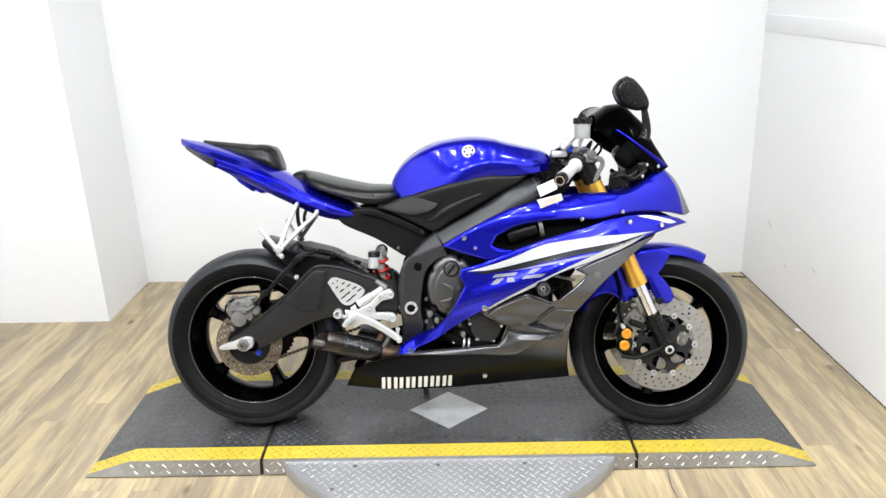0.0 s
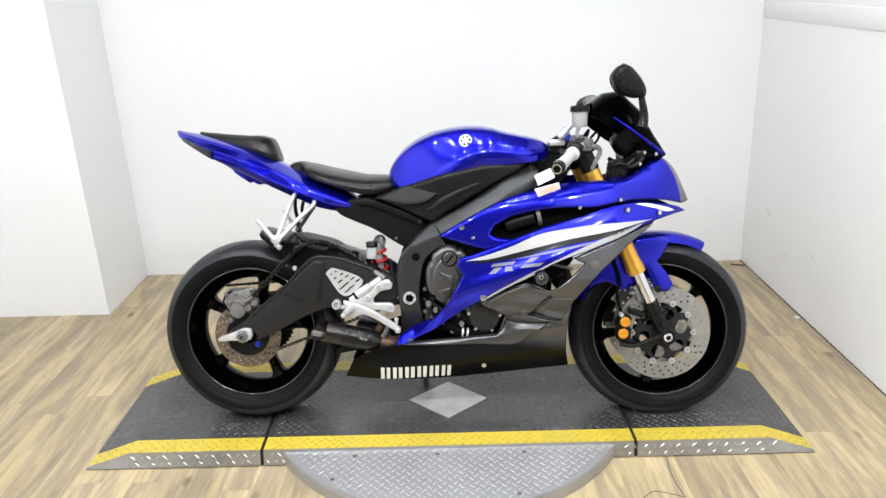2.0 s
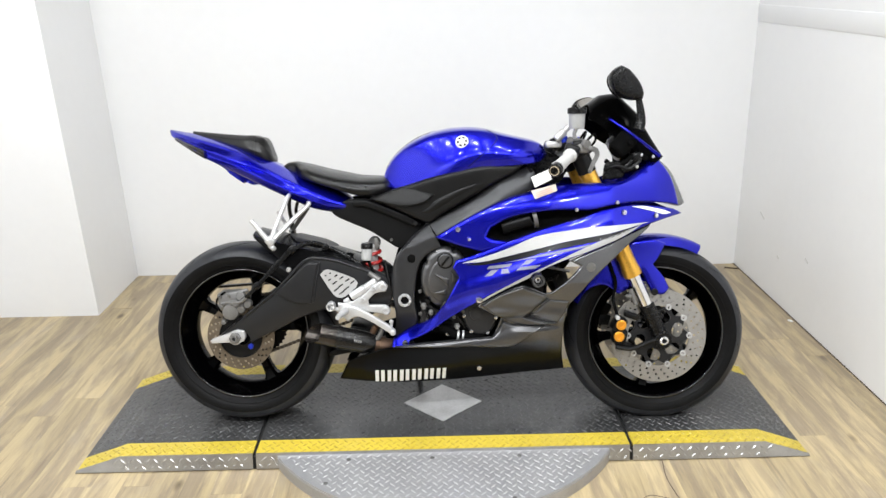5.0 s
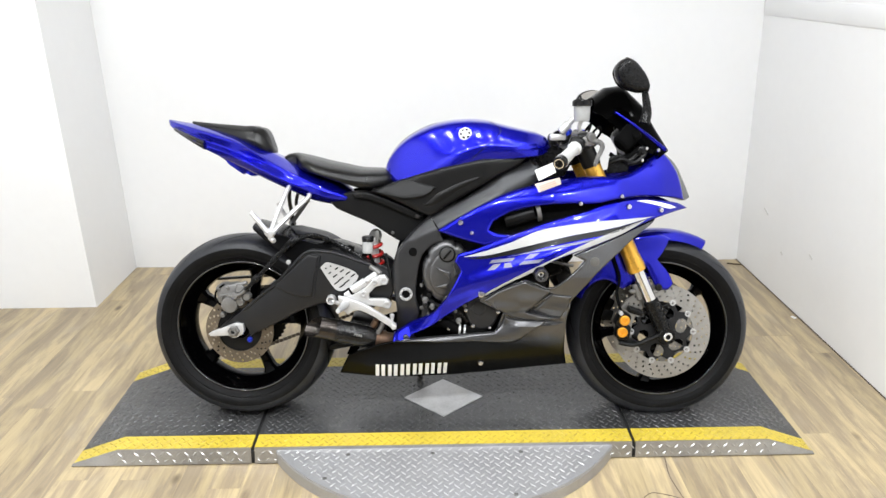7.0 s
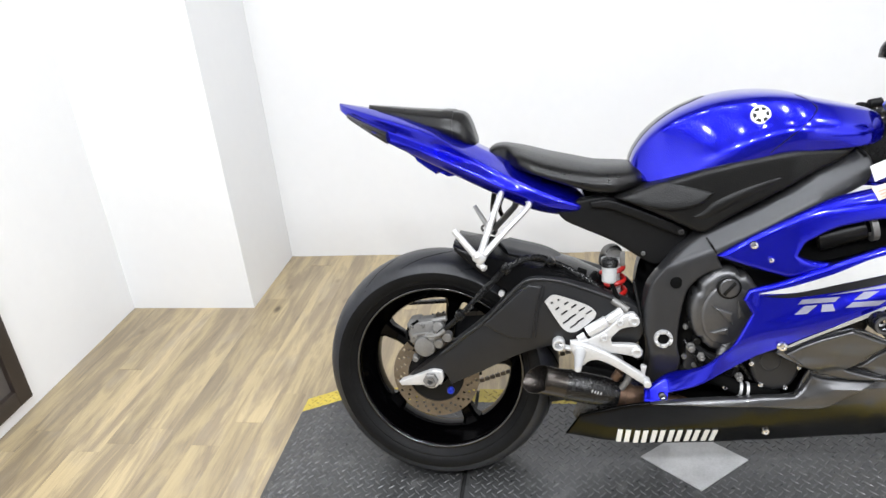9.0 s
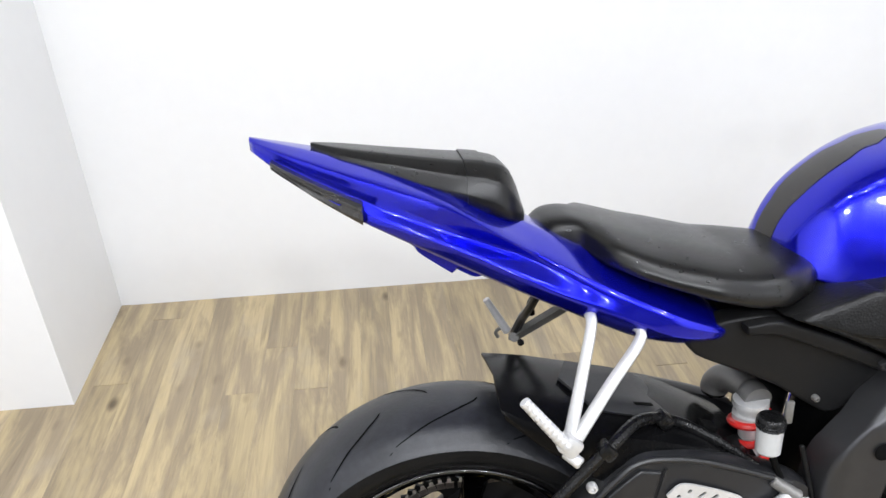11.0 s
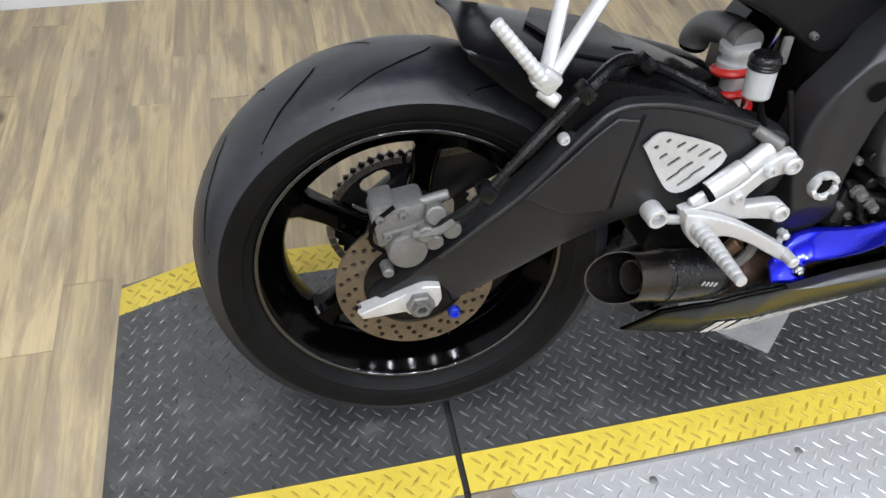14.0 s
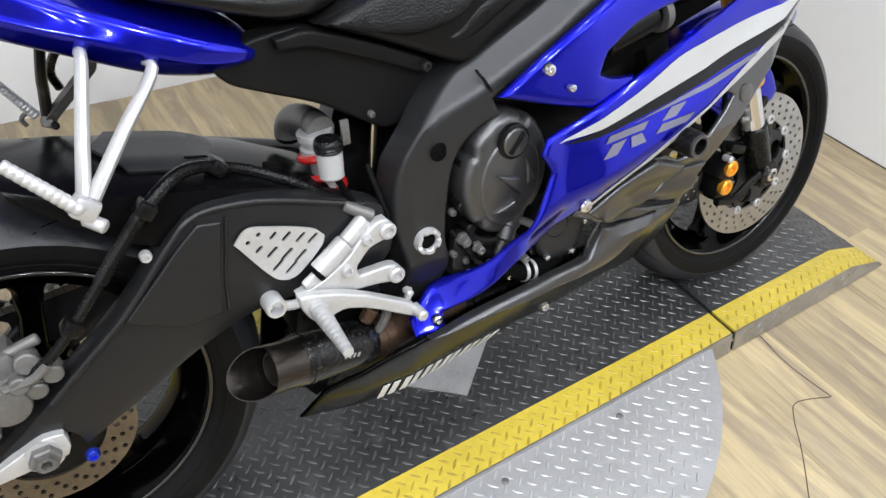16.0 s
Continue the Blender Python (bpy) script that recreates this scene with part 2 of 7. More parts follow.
def plank_vinyl():
    """Printed wood: pale heartwood and grey-brown weathered streaks, cracks and knots along each plank."""
    m = bpy.data.materials.new("wood_look_plank")
    m.use_nodes = True
    n, l = links(m)
    b = n["Principled BSDF"]
    co = n.new("ShaderNodeTexCoord")
    info = n.new("ShaderNodeObjectInfo")
    shift = n.new("ShaderNodeVectorMath")
    shift.operation = "SCALE"
    shift.inputs[0].default_value = (73.0, 41.0, 17.0)
    l.new(info.outputs["Random"], shift.inputs["Scale"])

    def noise(scale, detail, rough, distort=0.0):
        place = n.new("ShaderNodeMapping")
        place.inputs["Scale"].default_value = (*scale, 1.0)
        l.new(co.outputs["Object"], place.inputs["Vector"])
        l.new(shift.outputs[0], place.inputs["Location"])
        tex = n.new("ShaderNodeTexNoise")
        tex.inputs["Scale"].default_value, tex.inputs["Detail"].default_value = 1.0, detail
        tex.inputs["Roughness"].default_value, tex.inputs["Distortion"].default_value = rough, distort
        l.new(place.outputs[0], tex.inputs["Vector"])
        return tex.outputs["Fac"], place

    def remap(value, lo, hi, a, z):
        r = n.new("ShaderNodeMapRange")
        for key, v in (("From Min", lo), ("From Max", hi), ("To Min", a), ("To Max", z)):
            r.inputs[key].default_value = v
        l.new(value, r.inputs["Value"])
        return r.outputs[0]

    def blend(fac, one, two):
        mix = n.new("ShaderNodeMix")
        mix.data_type = "RGBA"
        l.new(fac, mix.inputs["Factor"])
        for k, c in ((6, one), (7, two)):
            if isinstance(c, tuple):
                mix.inputs[k].default_value = (*c, 1)
            else:
                l.new(c, mix.inputs[k])
        return mix.outputs[2]

    def times(u, v):
        mul = n.new("ShaderNodeMath")
        mul.operation = "MULTIPLY"
        l.new(u, mul.inputs[0])
        l.new(v, mul.inputs[1])
        return mul.outputs[0]

    tone, _ = noise((15.0, 1.9), 9.0, 0.66, 0.5)
    grain, _ = noise((150.0, 7.0), 4.0, 0.6, 0.3)
    patch, spots = noise((9.0, 4.5), 5.0, 0.6)
    streak, _ = noise((52.0, 3.2), 3.0, 0.5, 0.4)
    colour = blend(remap(tone, 0.43, 0.57, 0.0, 1.0), (0.290, 0.230, 0.152), (0.462, 0.366, 0.212))
    colour = blend(remap(patch, 0.54, 0.72, 0.0, 0.6), colour, (0.35, 0.295, 0.215))
    colour = blend(remap(streak, 0.60, 0.74, 0.0, 0.45), colour, (0.15, 0.115, 0.078))
    knot = n.new("ShaderNodeTexVoronoi")
    knot.inputs["Scale"].default_value = 0.8
    l.new(spots.outputs[0], knot.inputs["Vector"])
    colour = blend(times(remap(knot.outputs["Distance"], 0.04, 0.13, 0.9, 0.0), remap(tone, 0.35, 0.5, 0.2, 1.0)), colour, (0.10, 0.072, 0.045))
    dim = times(remap(grain, 0.3, 0.7, 0.87, 1.06), remap(info.outputs["Random"], 0.0, 1.0, 0.86, 1.12))
    sc = n.new("ShaderNodeVectorMath")
    sc.operation = "SCALE"
    l.new(colour, sc.inputs[0])
    l.new(dim, sc.inputs["Scale"])
    l.new(sc.outputs[0], b.inputs["Base Color"])
    l.new(remap(grain, 0.3, 0.7, 0.30, 0.40), b.inputs["Roughness"])
    bp = n.new("ShaderNodeBump")
    bp.inputs["Strength"].default_value, bp.inputs["Distance"].default_value = 0.18, 0.001
    l.new(grain, bp.inputs["Height"])
    l.new(bp.outputs[0], b.inputs["Normal"])
    return m


PLANK = plank_vinyl()
FLOOR_GAP = paint("floor_gap", (0.13, 0.10, 0.068), 0.8)


def woven_cover():
    """Grey moulded cover with a fine stippled grip area."""
    m = paint("stippled_grey_plastic", (0.006, 0.006, 0.006), 0.34, 0.0, 0, 0.1, 8, spec=0.19)
    n, l = links(m)
    co = n.new("ShaderNodeTexCoord")
    v = n.new("ShaderNodeTexVoronoi")
    v.inputs["Scale"].default_value = 330
    l.new(co.outputs["Object"], v.inputs["Vector"])
    bp = n.new("ShaderNodeBump")
    bp.inputs["Strength"].default_value, bp.inputs["Distance"].default_value = 0.28, 0.001
    l.new(v.outputs["Distance"], bp.inputs["Height"])
    l.new(bp.outputs[0], n["Principled BSDF"].inputs["Normal"])
    return m


STIPPLE = woven_cover()


# ---------------------------------------------------------------- mesh tools
def finish(name, bm, material, sharp=35.0):
    bmesh.ops.remove_doubles(bm, verts=bm.verts, dist=1e-5)
    bmesh.ops.recalc_face_normals(bm, faces=bm.faces)
    lim = radians(sharp)
    for fc in bm.faces:
        fc.smooth = True
    for ed in bm.edges:
        if len(ed.link_faces) == 2 and ed.calc_face_angle(0) > lim:
            ed.smooth = False
    me = bpy.data.meshes.new(name)
    bm.to_mesh(me)
    bm.free()
    me.materials.append(material)
    return me


def part(name, bm, material, parent, label="", sharp=35.0):
    ob = new(name, finish(name, bm, material, sharp))
    ob.parent = parent
    if label:
        tagged(ob, label)
    return ob


def thing(name, bm, material, label, category, group="", kind="", sharp=35.0):
    return tagged(new(name, finish(name, bm, material, sharp)), label, category, group, kind)


def mesh_of(verts, faces):
    bm = bmesh.new()
    vs = [bm.verts.new(v) for v in verts]
    for fc in faces:
        if len(set(fc)) > 2:
            try:
                bm.faces.new([vs[i] for i in fc])
            except ValueError:
                pass
    return bm


def joined(*bms):
    out = bmesh.new()
    for b in bms:
        me = bpy.data.meshes.new("tmp")
        b.to_mesh(me)
        b.free()
        out.from_mesh(me)
        bpy.data.meshes.remove(me)
    return out


def box(cx, cy, cz, sx, sy, sz, bevel=0.0, turn=None):
    bm = bmesh.new()
    bmesh.ops.create_cube(bm, size=1)
    bmesh.ops.scale(bm, vec=(sx, sy, sz), verts=bm.verts)
    if bevel:
        bmesh.ops.bevel(bm, geom=list(bm.edges), offset=bevel, segments=2, affect="EDGES", profile=0.5)
    m = Matrix.Translation((cx, cy, cz))
    if turn:
        m = m @ Euler([radians(a) for a in turn]).to_matrix().to_4x4()
    bmesh.ops.transform(bm, matrix=m, verts=bm.verts)
    return bm


def along(p0, p1):
    p0, p1 = Vector(p0), Vector(p1)
    return Matrix.Translation(p0) @ (p1 - p0).to_track_quat("Z", "Y").to_matrix().to_4x4(), (p1 - p0).length


def lathe(p0, p1, profile, seg=32):
    """Turned body about the line p0 to p1: profile of (radius, metres along it)."""
    m, _ = along(p0, p1)
    verts, faces, k = [], [], len(profile)
    for s in range(seg):
        a = 2 * math.pi * s / seg
        verts += [m @ Vector((r * math.cos(a), r * math.sin(a), h)) for r, h in profile]
    for s in range(seg):
        for i in range(k - 1):
            a, b = s * k + i, ((s + 1) % seg) * k + i
            faces.append((a, a + 1, b + 1, b))
    if profile[0][0] > 1e-6 and profile[0] != profile[-1]:
        faces.append([s * k for s in range(seg)])
        faces.append([s * k + k - 1 for s in range(seg)])
    return mesh_of(verts, faces)


def rod(p0, p1, r, r2=None, seg=20, edge=0.002):
    length = (Vector(p1) - Vector(p0)).length
    r2 = r if r2 is None else r2
    e = min(edge, length / 4, r / 2)
    return lathe(p0, p1, [(0, 0), (r - e, 0), (r, e), (r2, length - e), (r2 - e, length), (0, length)], seg)


def smooth_line(pts, n=6):
    pts = [Vector(p) for p in pts]
    out = []
    for i in range(len(pts) - 1):
        p0, p1, p2, p3 = pts[max(i - 1, 0)], pts[i], pts[i + 1], pts[min(i + 2, len(pts) - 1)]
        for k in range(n):
            t = k / n
            out.append(0.5 * (2 * p1 + (p2 - p0) * t + (2 * p0 - 5 * p1 + 4 * p2 - p3) * t * t + (3 * p1 - p0 - 3 * p2 + p3) * t**3))
    return out + [pts[-1]]


def tube(pts, r, seg=10, n=6, flat=1.0, up=(0, 1, 0.01)):
    """A hose or bar along a smooth line; r is one radius or one for each end."""
    line = smooth_line(pts, n)
    verts, faces = [], []
    up = Vector(up)
    for i, p in enumerate(line):
        d = (line[min(i + 1, len(line) - 1)] - line[max(i - 1, 0)]).normalized()
        side = d.cross(up).normalized()
        top = side.cross(d)
        rr = r if not isinstance(r, tuple) else r[0] + (r[1] - r[0]) * i / (len(line) - 1)
        verts += [p + side * (rr * math.cos(a)) + top * (rr * flat * math.sin(a)) for a in (2 * math.pi * k / seg for k in range(seg))]
    for i in range(len(line) - 1):
        for k in range(seg):
            a, b = i * seg + k, i * seg + (k + 1) % seg
            faces.append((a, b, b + seg, a + seg))
    faces.append(list(range(seg)))
    faces.append([len(verts) - seg + k for k in range(seg)])
    return mesh_of(verts, faces)


def outline_of(pts, res, corner=55.0):
    """A closed line through the points, rounded but at sharp corners."""
    pts = [Vector((*p, 0)) for p in pts]
    k, out = len(pts), []
    bent = []
    for i in range(k):
        a, b = pts[i] - pts[i - 1], pts[(i + 1) % k] - pts[i]
        bent.append(math.degrees(a.angle(b, 0)) > corner)
    for i in range(k):
        p1, p2 = pts[i], pts[(i + 1) % k]
        p0 = 2 * p1 - p2 if bent[i] else pts[i - 1]
        p3 = 2 * p2 - p1 if bent[(i + 1) % k] else pts[(i + 2) % k]
        n = max(1, round((p2 - p1).length / res))
        long = (p2 - p1).length
        for j in range(n):
            t = j / n
            t1 = (p2 - p0) / max((p1 - p0).length + long, 1e-6) * long
            t2 = (p3 - p1) / max((p3 - p2).length + long, 1e-6) * long
            h = 2 * t**3 - 3 * t * t + 1, t**3 - 2 * t * t + t, 3 * t * t - 2 * t**3, t**3 - t * t
            q = h[0] * p1 + h[1] * t1 + h[2] * p2 + h[3] * t2
            out.append((q.x, q.y))
    return out


def inside(points, poly):
    px, py = points[:, 0], points[:, 1]
    res = np.zeros(len(points), bool)
    q = np.asarray(poly)
    for (x0, y0), (x1, y1) in zip(q, np.roll(q, -1, 0)):
        hit = (y0 > py) != (y1 > py)
        res ^= hit & (px < (x1 - x0) * (py - y0) / (y1 - y0 + 1e-15) + x0)
    return res


def far_from(points, poly):
    q = np.asarray(poly)
    best = np.full(len(points), 9.0)
    for a, b in zip(q, np.roll(q, -1, 0)):
        d = b - a
        t = np.clip(((points - a) @ d) / (d @ d + 1e-15), 0, 1)
        best = np.minimum(best, np.hypot(*(points - a - t[:, None] * d).T))
    return best


def set_in(poly, d):
    """The points of a closed line moved inwards by d, where there is room."""
    q = np.asarray(poly)
    t = np.roll(q, -1, 0) - np.roll(q, 1, 0)
    t /= np.linalg.norm(t, axis=1)[:, None] + 1e-12
    turn = np.sum(q[:, 0] * np.roll(q[:, 1], -1) - np.roll(q[:, 0], -1) * q[:, 1])
    nrm = np.stack([-t[:, 1], t[:, 0]], 1) * (1 if turn > 0 else -1)
    p = q + nrm * d
    return p[inside(p, poly) & (far_from(p, poly) > 0.93 * d)]


def filled(poly, res, holes=(), steps=()):
    """Points and triangles that fill a closed line, with each point's distance from the edge; steps: distances of inner rows of points."""
    from_rings = [list(poly)] + [list(h) for h in holes]
    inner = [set_in(poly, d) for d in steps]
    clear = max(steps) if steps else 0.0
    q = np.asarray(poly)
    lo, hi = q.min(0), q.max(0)
    grid = []
    row = 0
    y = lo[1] + res / 2
    while y < hi[1]:
        x = lo[0] + (row % 2) * res / 2
        while x < hi[0]:
            grid.append((x, y))
            x += res
        y += res * 0.866
        row += 1
    grid = np.asarray(grid if grid else [(0.0, 0.0)])
    keep = inside(grid, poly) & (far_from(grid, poly) > clear + 0.55 * res)
    for h in holes:
        keep &= ~inside(grid, h) & (far_from(grid, h) > 0.4 * res)
    verts, edges = [], []
    for ring in from_rings:
        s = len(verts)
        verts += ring
        edges += [(s + i, s + (i + 1) % len(ring)) for i in range(len(ring))]
    verts += [tuple(g) for g in grid[keep]]
    for row_pts in inner:
        kept = []
        for p in row_pts:
            if all((p[0] - k[0]) ** 2 + (p[1] - k[1]) ** 2 > (0.3 * res) ** 2 for k in kept[-3:] + kept[:2]):
                kept.append(tuple(p))
        verts += kept
    co, _, faces, *_ = geometry.delaunay_2d_cdt([Vector(v) for v in verts], edges, [], 0, 1e-6)
    co = np.array([tuple(v) for v in co])
    mid = np.array([co[list(fc)].mean(0) for fc in faces])
    ok = inside(mid, poly)
    for h in holes:
        ok &= ~inside(mid, h)
    faces = [tuple(fc) for fc, k in zip(faces, ok) if k]
    dist = far_from(co, poly)
    for h in holes:
        dist = np.minimum(dist, far_from(co, h))
    return co, faces, dist


def ringed(poly, res, steps):
    """Like filled, but with clean rows of faces that follow the edge at the given distances."""
    q = np.asarray(poly, float)
    nxt, prv = np.roll(q, -1, 0) - q, q - np.roll(q, 1, 0)
    nxt /= np.linalg.norm(nxt, axis=1)[:, None] + 1e-12
    prv /= np.linalg.norm(prv, axis=1)[:, None] + 1e-12
    area = np.sum(q[:, 0] * np.roll(q[:, 1], -1) - np.roll(q[:, 0], -1) * q[:, 1])
    sgn = 1 if area > 0 else -1
    n1, n2 = np.stack([-nxt[:, 1], nxt[:, 0]], 1) * sgn, np.stack([-prv[:, 1], prv[:, 0]], 1) * sgn
    m = n1 + n2
    m /= np.maximum(np.sum(m * n1, 1), 0.45)[:, None]
    long = np.linalg.norm(m, axis=1)
    ray = m / (long[:, None] + 1e-12)
    a, b = q, np.roll(q, -1, 0)
    d = b - a
    clear = np.full(len(q), 9.0)
    for i in range(len(q)):
        det = ray[i, 0] * -d[:, 1] + ray[i, 1] * d[:, 0]
        rel = a - q[i]
        with np.errstate(divide="ignore", invalid="ignore"):
            t = (rel[:, 0] * -d[:, 1] + rel[:, 1] * d[:, 0]) / det
            u = (ray[i, 0] * rel[:, 1] - ray[i, 1] * rel[:, 0]) / det
        ok = (t > 1e-5) & (u >= 0) & (u <= 1)
        if ok.any():
            clear[i] = t[ok].min()
    room = np.minimum(1.0, 0.42 * clear / (long * steps[-1] + 1e-12))
    for _ in range(3):
        room = np.minimum(room, (np.roll(room, 1) + np.roll(room, -1) + room) / 3 * 1.02)
    rings = [q]
    for s in steps:
        p = q + m * (s * room)[:, None]
        good = np.where((far_from(p, poly) > 0.7 * s * room) & inside(p, poly))[0]
        if len(good) > 2:
            at = np.arange(len(q))
            wrap = np.concatenate([good - len(q), good, good + len(q)])
            p = np.stack([np.interp(at, wrap, np.tile(p[good, c], 3)) for c in (0, 1)], 1)
        rings.append(p)
    n = len(q)
    verts = [tuple(p) for r in rings for p in r]
    faces = []
    for k in range(len(steps)):
        for i in range(n):
            j = (i + 1) % n
            faces += [(k * n + i, k * n + j, (k + 1) * n + j), (k * n + i, (k + 1) * n + j, (k + 1) * n + i)]
    co, inner, _ = filled([tuple(p) for p in rings[-1]], res)
    known = {(round(p[0], 6), round(p[1], 6)): len(steps) * n + i for i, p in enumerate(rings[-1])}
    index = []
    for p in co:
        key = (round(p[0], 6), round(p[1], 6))
        if key not in known:
            known[key] = len(verts)
            verts.append(tuple(p))
        index.append(known[key])
    faces += [tuple(index[i] for i in fc) for fc in inner]
    co = np.array(verts)
    return co, faces, far_from(co, poly)


def rim_edges(faces):
    seen = {}
    for fc in faces:
        for i in range(len(fc)):
            a, b = fc[i], fc[(i + 1) % len(fc)]
            seen[(min(a, b), max(a, b))] = seen.get((min(a, b), max(a, b)), 0) + 1
    return [e for e, c in seen.items() if c == 1]


def rounded(dist, r):
    d = np.clip(dist / r, 0, 1)
    return r * (1 - np.sqrt(np.maximum(1 - (1 - d) ** 2, 0)))


def panel(pts, surface, thick=0.004, r=0.008, res=0.012, side=1, holes=(), corner=55.0, lift=0.0):
    """A moulded panel of the outline pts (x, z) that lies on y = surface(x, z), with rounded edges; side -1 gives its mirror twin."""
    poly = outline_of(pts, res, corner)
    co, faces, dist = ringed(poly, res, tuple(r * k for k in (0.1, 0.3, 0.6, 1.0))) if r and not holes else filled(poly, res, holes)
    inset = rounded(dist, r) if r else 0 * dist
    front = [(x, side * (surface(x, z) + k - lift), z) for (x, z), k in zip(co, inset)]
    back = [(x, side * (surface(x, z) + k * 0.6 + thick - lift), z) for (x, z), k in zip(co, inset)]
    n = len(front)
    edge = [(i, (i + 1) % len(poly)) for i in range(len(poly))] if r and not holes else rim_edges(faces)
    allf = faces + [tuple(n + i for i in reversed(fc)) for fc in faces] + [(a, b, b + n, a + n) for a, b in edge]
    return mesh_of(front + back, allf)


def bulk(pts, half, r=0.03, res=0.014, centre=0.0, corner=55.0, power=2.0, holes=(), soften=30):
    """A solid body of the side view pts (x, z): half(x, z) is half its width, which rounds off over r from the outline."""
    poly = outline_of(pts, res, corner)
    co, faces, dist = filled(poly, res, holes) if holes else ringed(poly, res, [q for q in (0.0012, 0.004, 0.009, 0.016) if q < r])
    d = np.clip(dist / r, 0, 1)
    k = (1 - (1 - d) ** power) ** (1 / power)
    pairs = np.array([(fc[i], fc[(i + 1) % 3]) for fc in faces for i in range(3)])
    free = dist > min(0.012, 0.35 * r)
    for _ in range(soften):
        total, count = np.zeros(len(co)), np.zeros(len(co))
        for a, b in ((pairs[:, 0], pairs[:, 1]), (pairs[:, 1], pairs[:, 0])):
            np.add.at(total, a, k[b])
            np.add.at(count, a, 1)
        k = np.where(free & (count > 0), 0.4 * k + 0.6 * total / np.maximum(count, 1), k)
    one = [(x, centre - half(x, z) * (0.04 + 0.96 * q), z) for (x, z), q in zip(co, k)]
    two = [(x, centre + half(x, z) * (0.04 + 0.96 * q), z) for (x, z), q in zip(co, k)]
    n = len(one)
    edge = rim_edges(faces) if holes else [(i, (i + 1) % len(poly)) for i in range(len(poly))]
    allf = faces + [tuple(n + i for i in reversed(fc)) for fc in faces] + [(a, b, b + n, a + n) for a, b in edge]
    return mesh_of(one + two, allf)


def sheet(rows, thick):
    """A thick sheet through a grid of points."""
    g = [[Vector(p) for p in row] for row in rows]
    h, w = len(g), len(g[0])
    verts, back = [], []
    for i in range(h):
        for j in range(w):
            du = g[min(i + 1, h - 1)][j] - g[max(i - 1, 0)][j]
            dv = g[i][min(j + 1, w - 1)] - g[i][max(j - 1, 0)]
            nn = du.cross(dv)
            nn = nn.normalized() if nn.length > 1e-9 else Vector((0, 0, 1))
            verts.append(g[i][j])
            back.append(g[i][j] + nn * thick)
    n = h * w
    faces = [(i * w + j, i * w + j + 1, (i + 1) * w + j + 1, (i + 1) * w + j) for i in range(h - 1) for j in range(w - 1)]
    allf = faces + [tuple(n + k for k in reversed(fc)) for fc in faces] + [(a, b, b + n, a + n) for a, b in rim_edges(faces)]
    return mesh_of(verts + back, allf)


def table(*pairs):
    xs, ys = [p[0] for p in pairs], [p[1] for p in pairs]
    return lambda v: float(np.interp(v, xs, ys))


def ring(cx, cz, r, n=20):
    return [(cx + r * math.cos(2 * math.pi * i / n), cz + r * math.sin(2 * math.pi * i / n)) for i in range(n)]


def slot(cx, cz, length, width, angle, n=5):
    c, s = math.cos(radians(angle)), math.sin(radians(angle))
    pts = []
    for end in (1, -1):
        for k in range(n):
            a = -math.pi / 2 + math.pi * k / (n - 1)
            x, z = end * (max(length - width, 0.0005) / 2 + width / 2 * math.cos(a)), end * width / 2 * math.sin(a)
            pts.append((cx + c * x - s * z, cz + s * x + c * z))
    return pts


def bolt(name, parent, x, y, z, r=0.008, material=None, side=-1, hexed=False):
    seg = 6 if hexed else 16
    bm = lathe((x, y + 0.004 * -side, z), (x, y + 0.02 * side, z), [(0, 0), (r, 0), (r, 0.006), (r * 0.8, 0.009), (r * 0.45, 0.0095), (r * 0.4, 0.006), (0, 0.006)], seg)
    return part(name, bm, material or CHROME, parent)


# ---------------------------------------------------------------- room
WALL_Y, LEFT_X, RIGHT_X, COL_X, COL_Y, BACK_Y = 1.42, -1.49, 2.265, -0.943, 0.935, -4.2


def structure(name, bm, material, label, category):
    return thing(name, bm, material, label, category, kind="structure")


def block(x0, x1, y0, y1, z0, z1):
    return box((x0 + x1) / 2, (y0 + y1) / 2, (z0 + z1) / 2, x1 - x0, y1 - y0, z1 - z0)


structure("wall_north", block(LEFT_X - 0.1, RIGHT_X + 0.1, WALL_Y, WALL_Y + 0.1, -0.1, CEILING_Z), WALL, "plain white painted wall behind the motorcycle", "wall")
structure("wall_column", block(LEFT_X, COL_X, COL_Y, WALL_Y, -0.004, CEILING_Z), WALL, "white painted box column in the room corner", "column")
structure("wall_west", block(LEFT_X - 0.1, LEFT_X, BACK_Y, WALL_Y, -0.1, CEILING_Z), WALL, "plain white painted side wall", "wall")
LEAN = 0.035


def east_x(z):
    return RIGHT_X - LEAN * z


structure("wall_east", mesh_of([(east_x(z) + dx, y, z) for dx in (0, 0.25) for y in (BACK_Y, WALL_Y) for z in (-0.1, CEILING_Z)], [(0, 1, 3, 2), (4, 6, 7, 5), (0, 4, 5, 1), (2, 3, 7, 6), (0, 2, 6, 4), (1, 5, 7, 3)]), WALL, "white painted side wall with scuff marks", "wall")
structure("wall_south", block(LEFT_X - 0.1, RIGHT_X + 0.1, BACK_Y - 0.1, BACK_Y, -0.1, CEILING_Z), WALL_DIM, "unseen dark grey wall closing the room, set dark to cut reflections", "wall")
structure("ceiling", block(LEFT_X - 0.1, RIGHT_X + 0.1, BACK_Y - 0.1, WALL_Y + 0.1, CEILING_Z, CEILING_Z + 0.1), CEIL, "unseen ceiling, painted darker to deepen reflections", "ceiling")
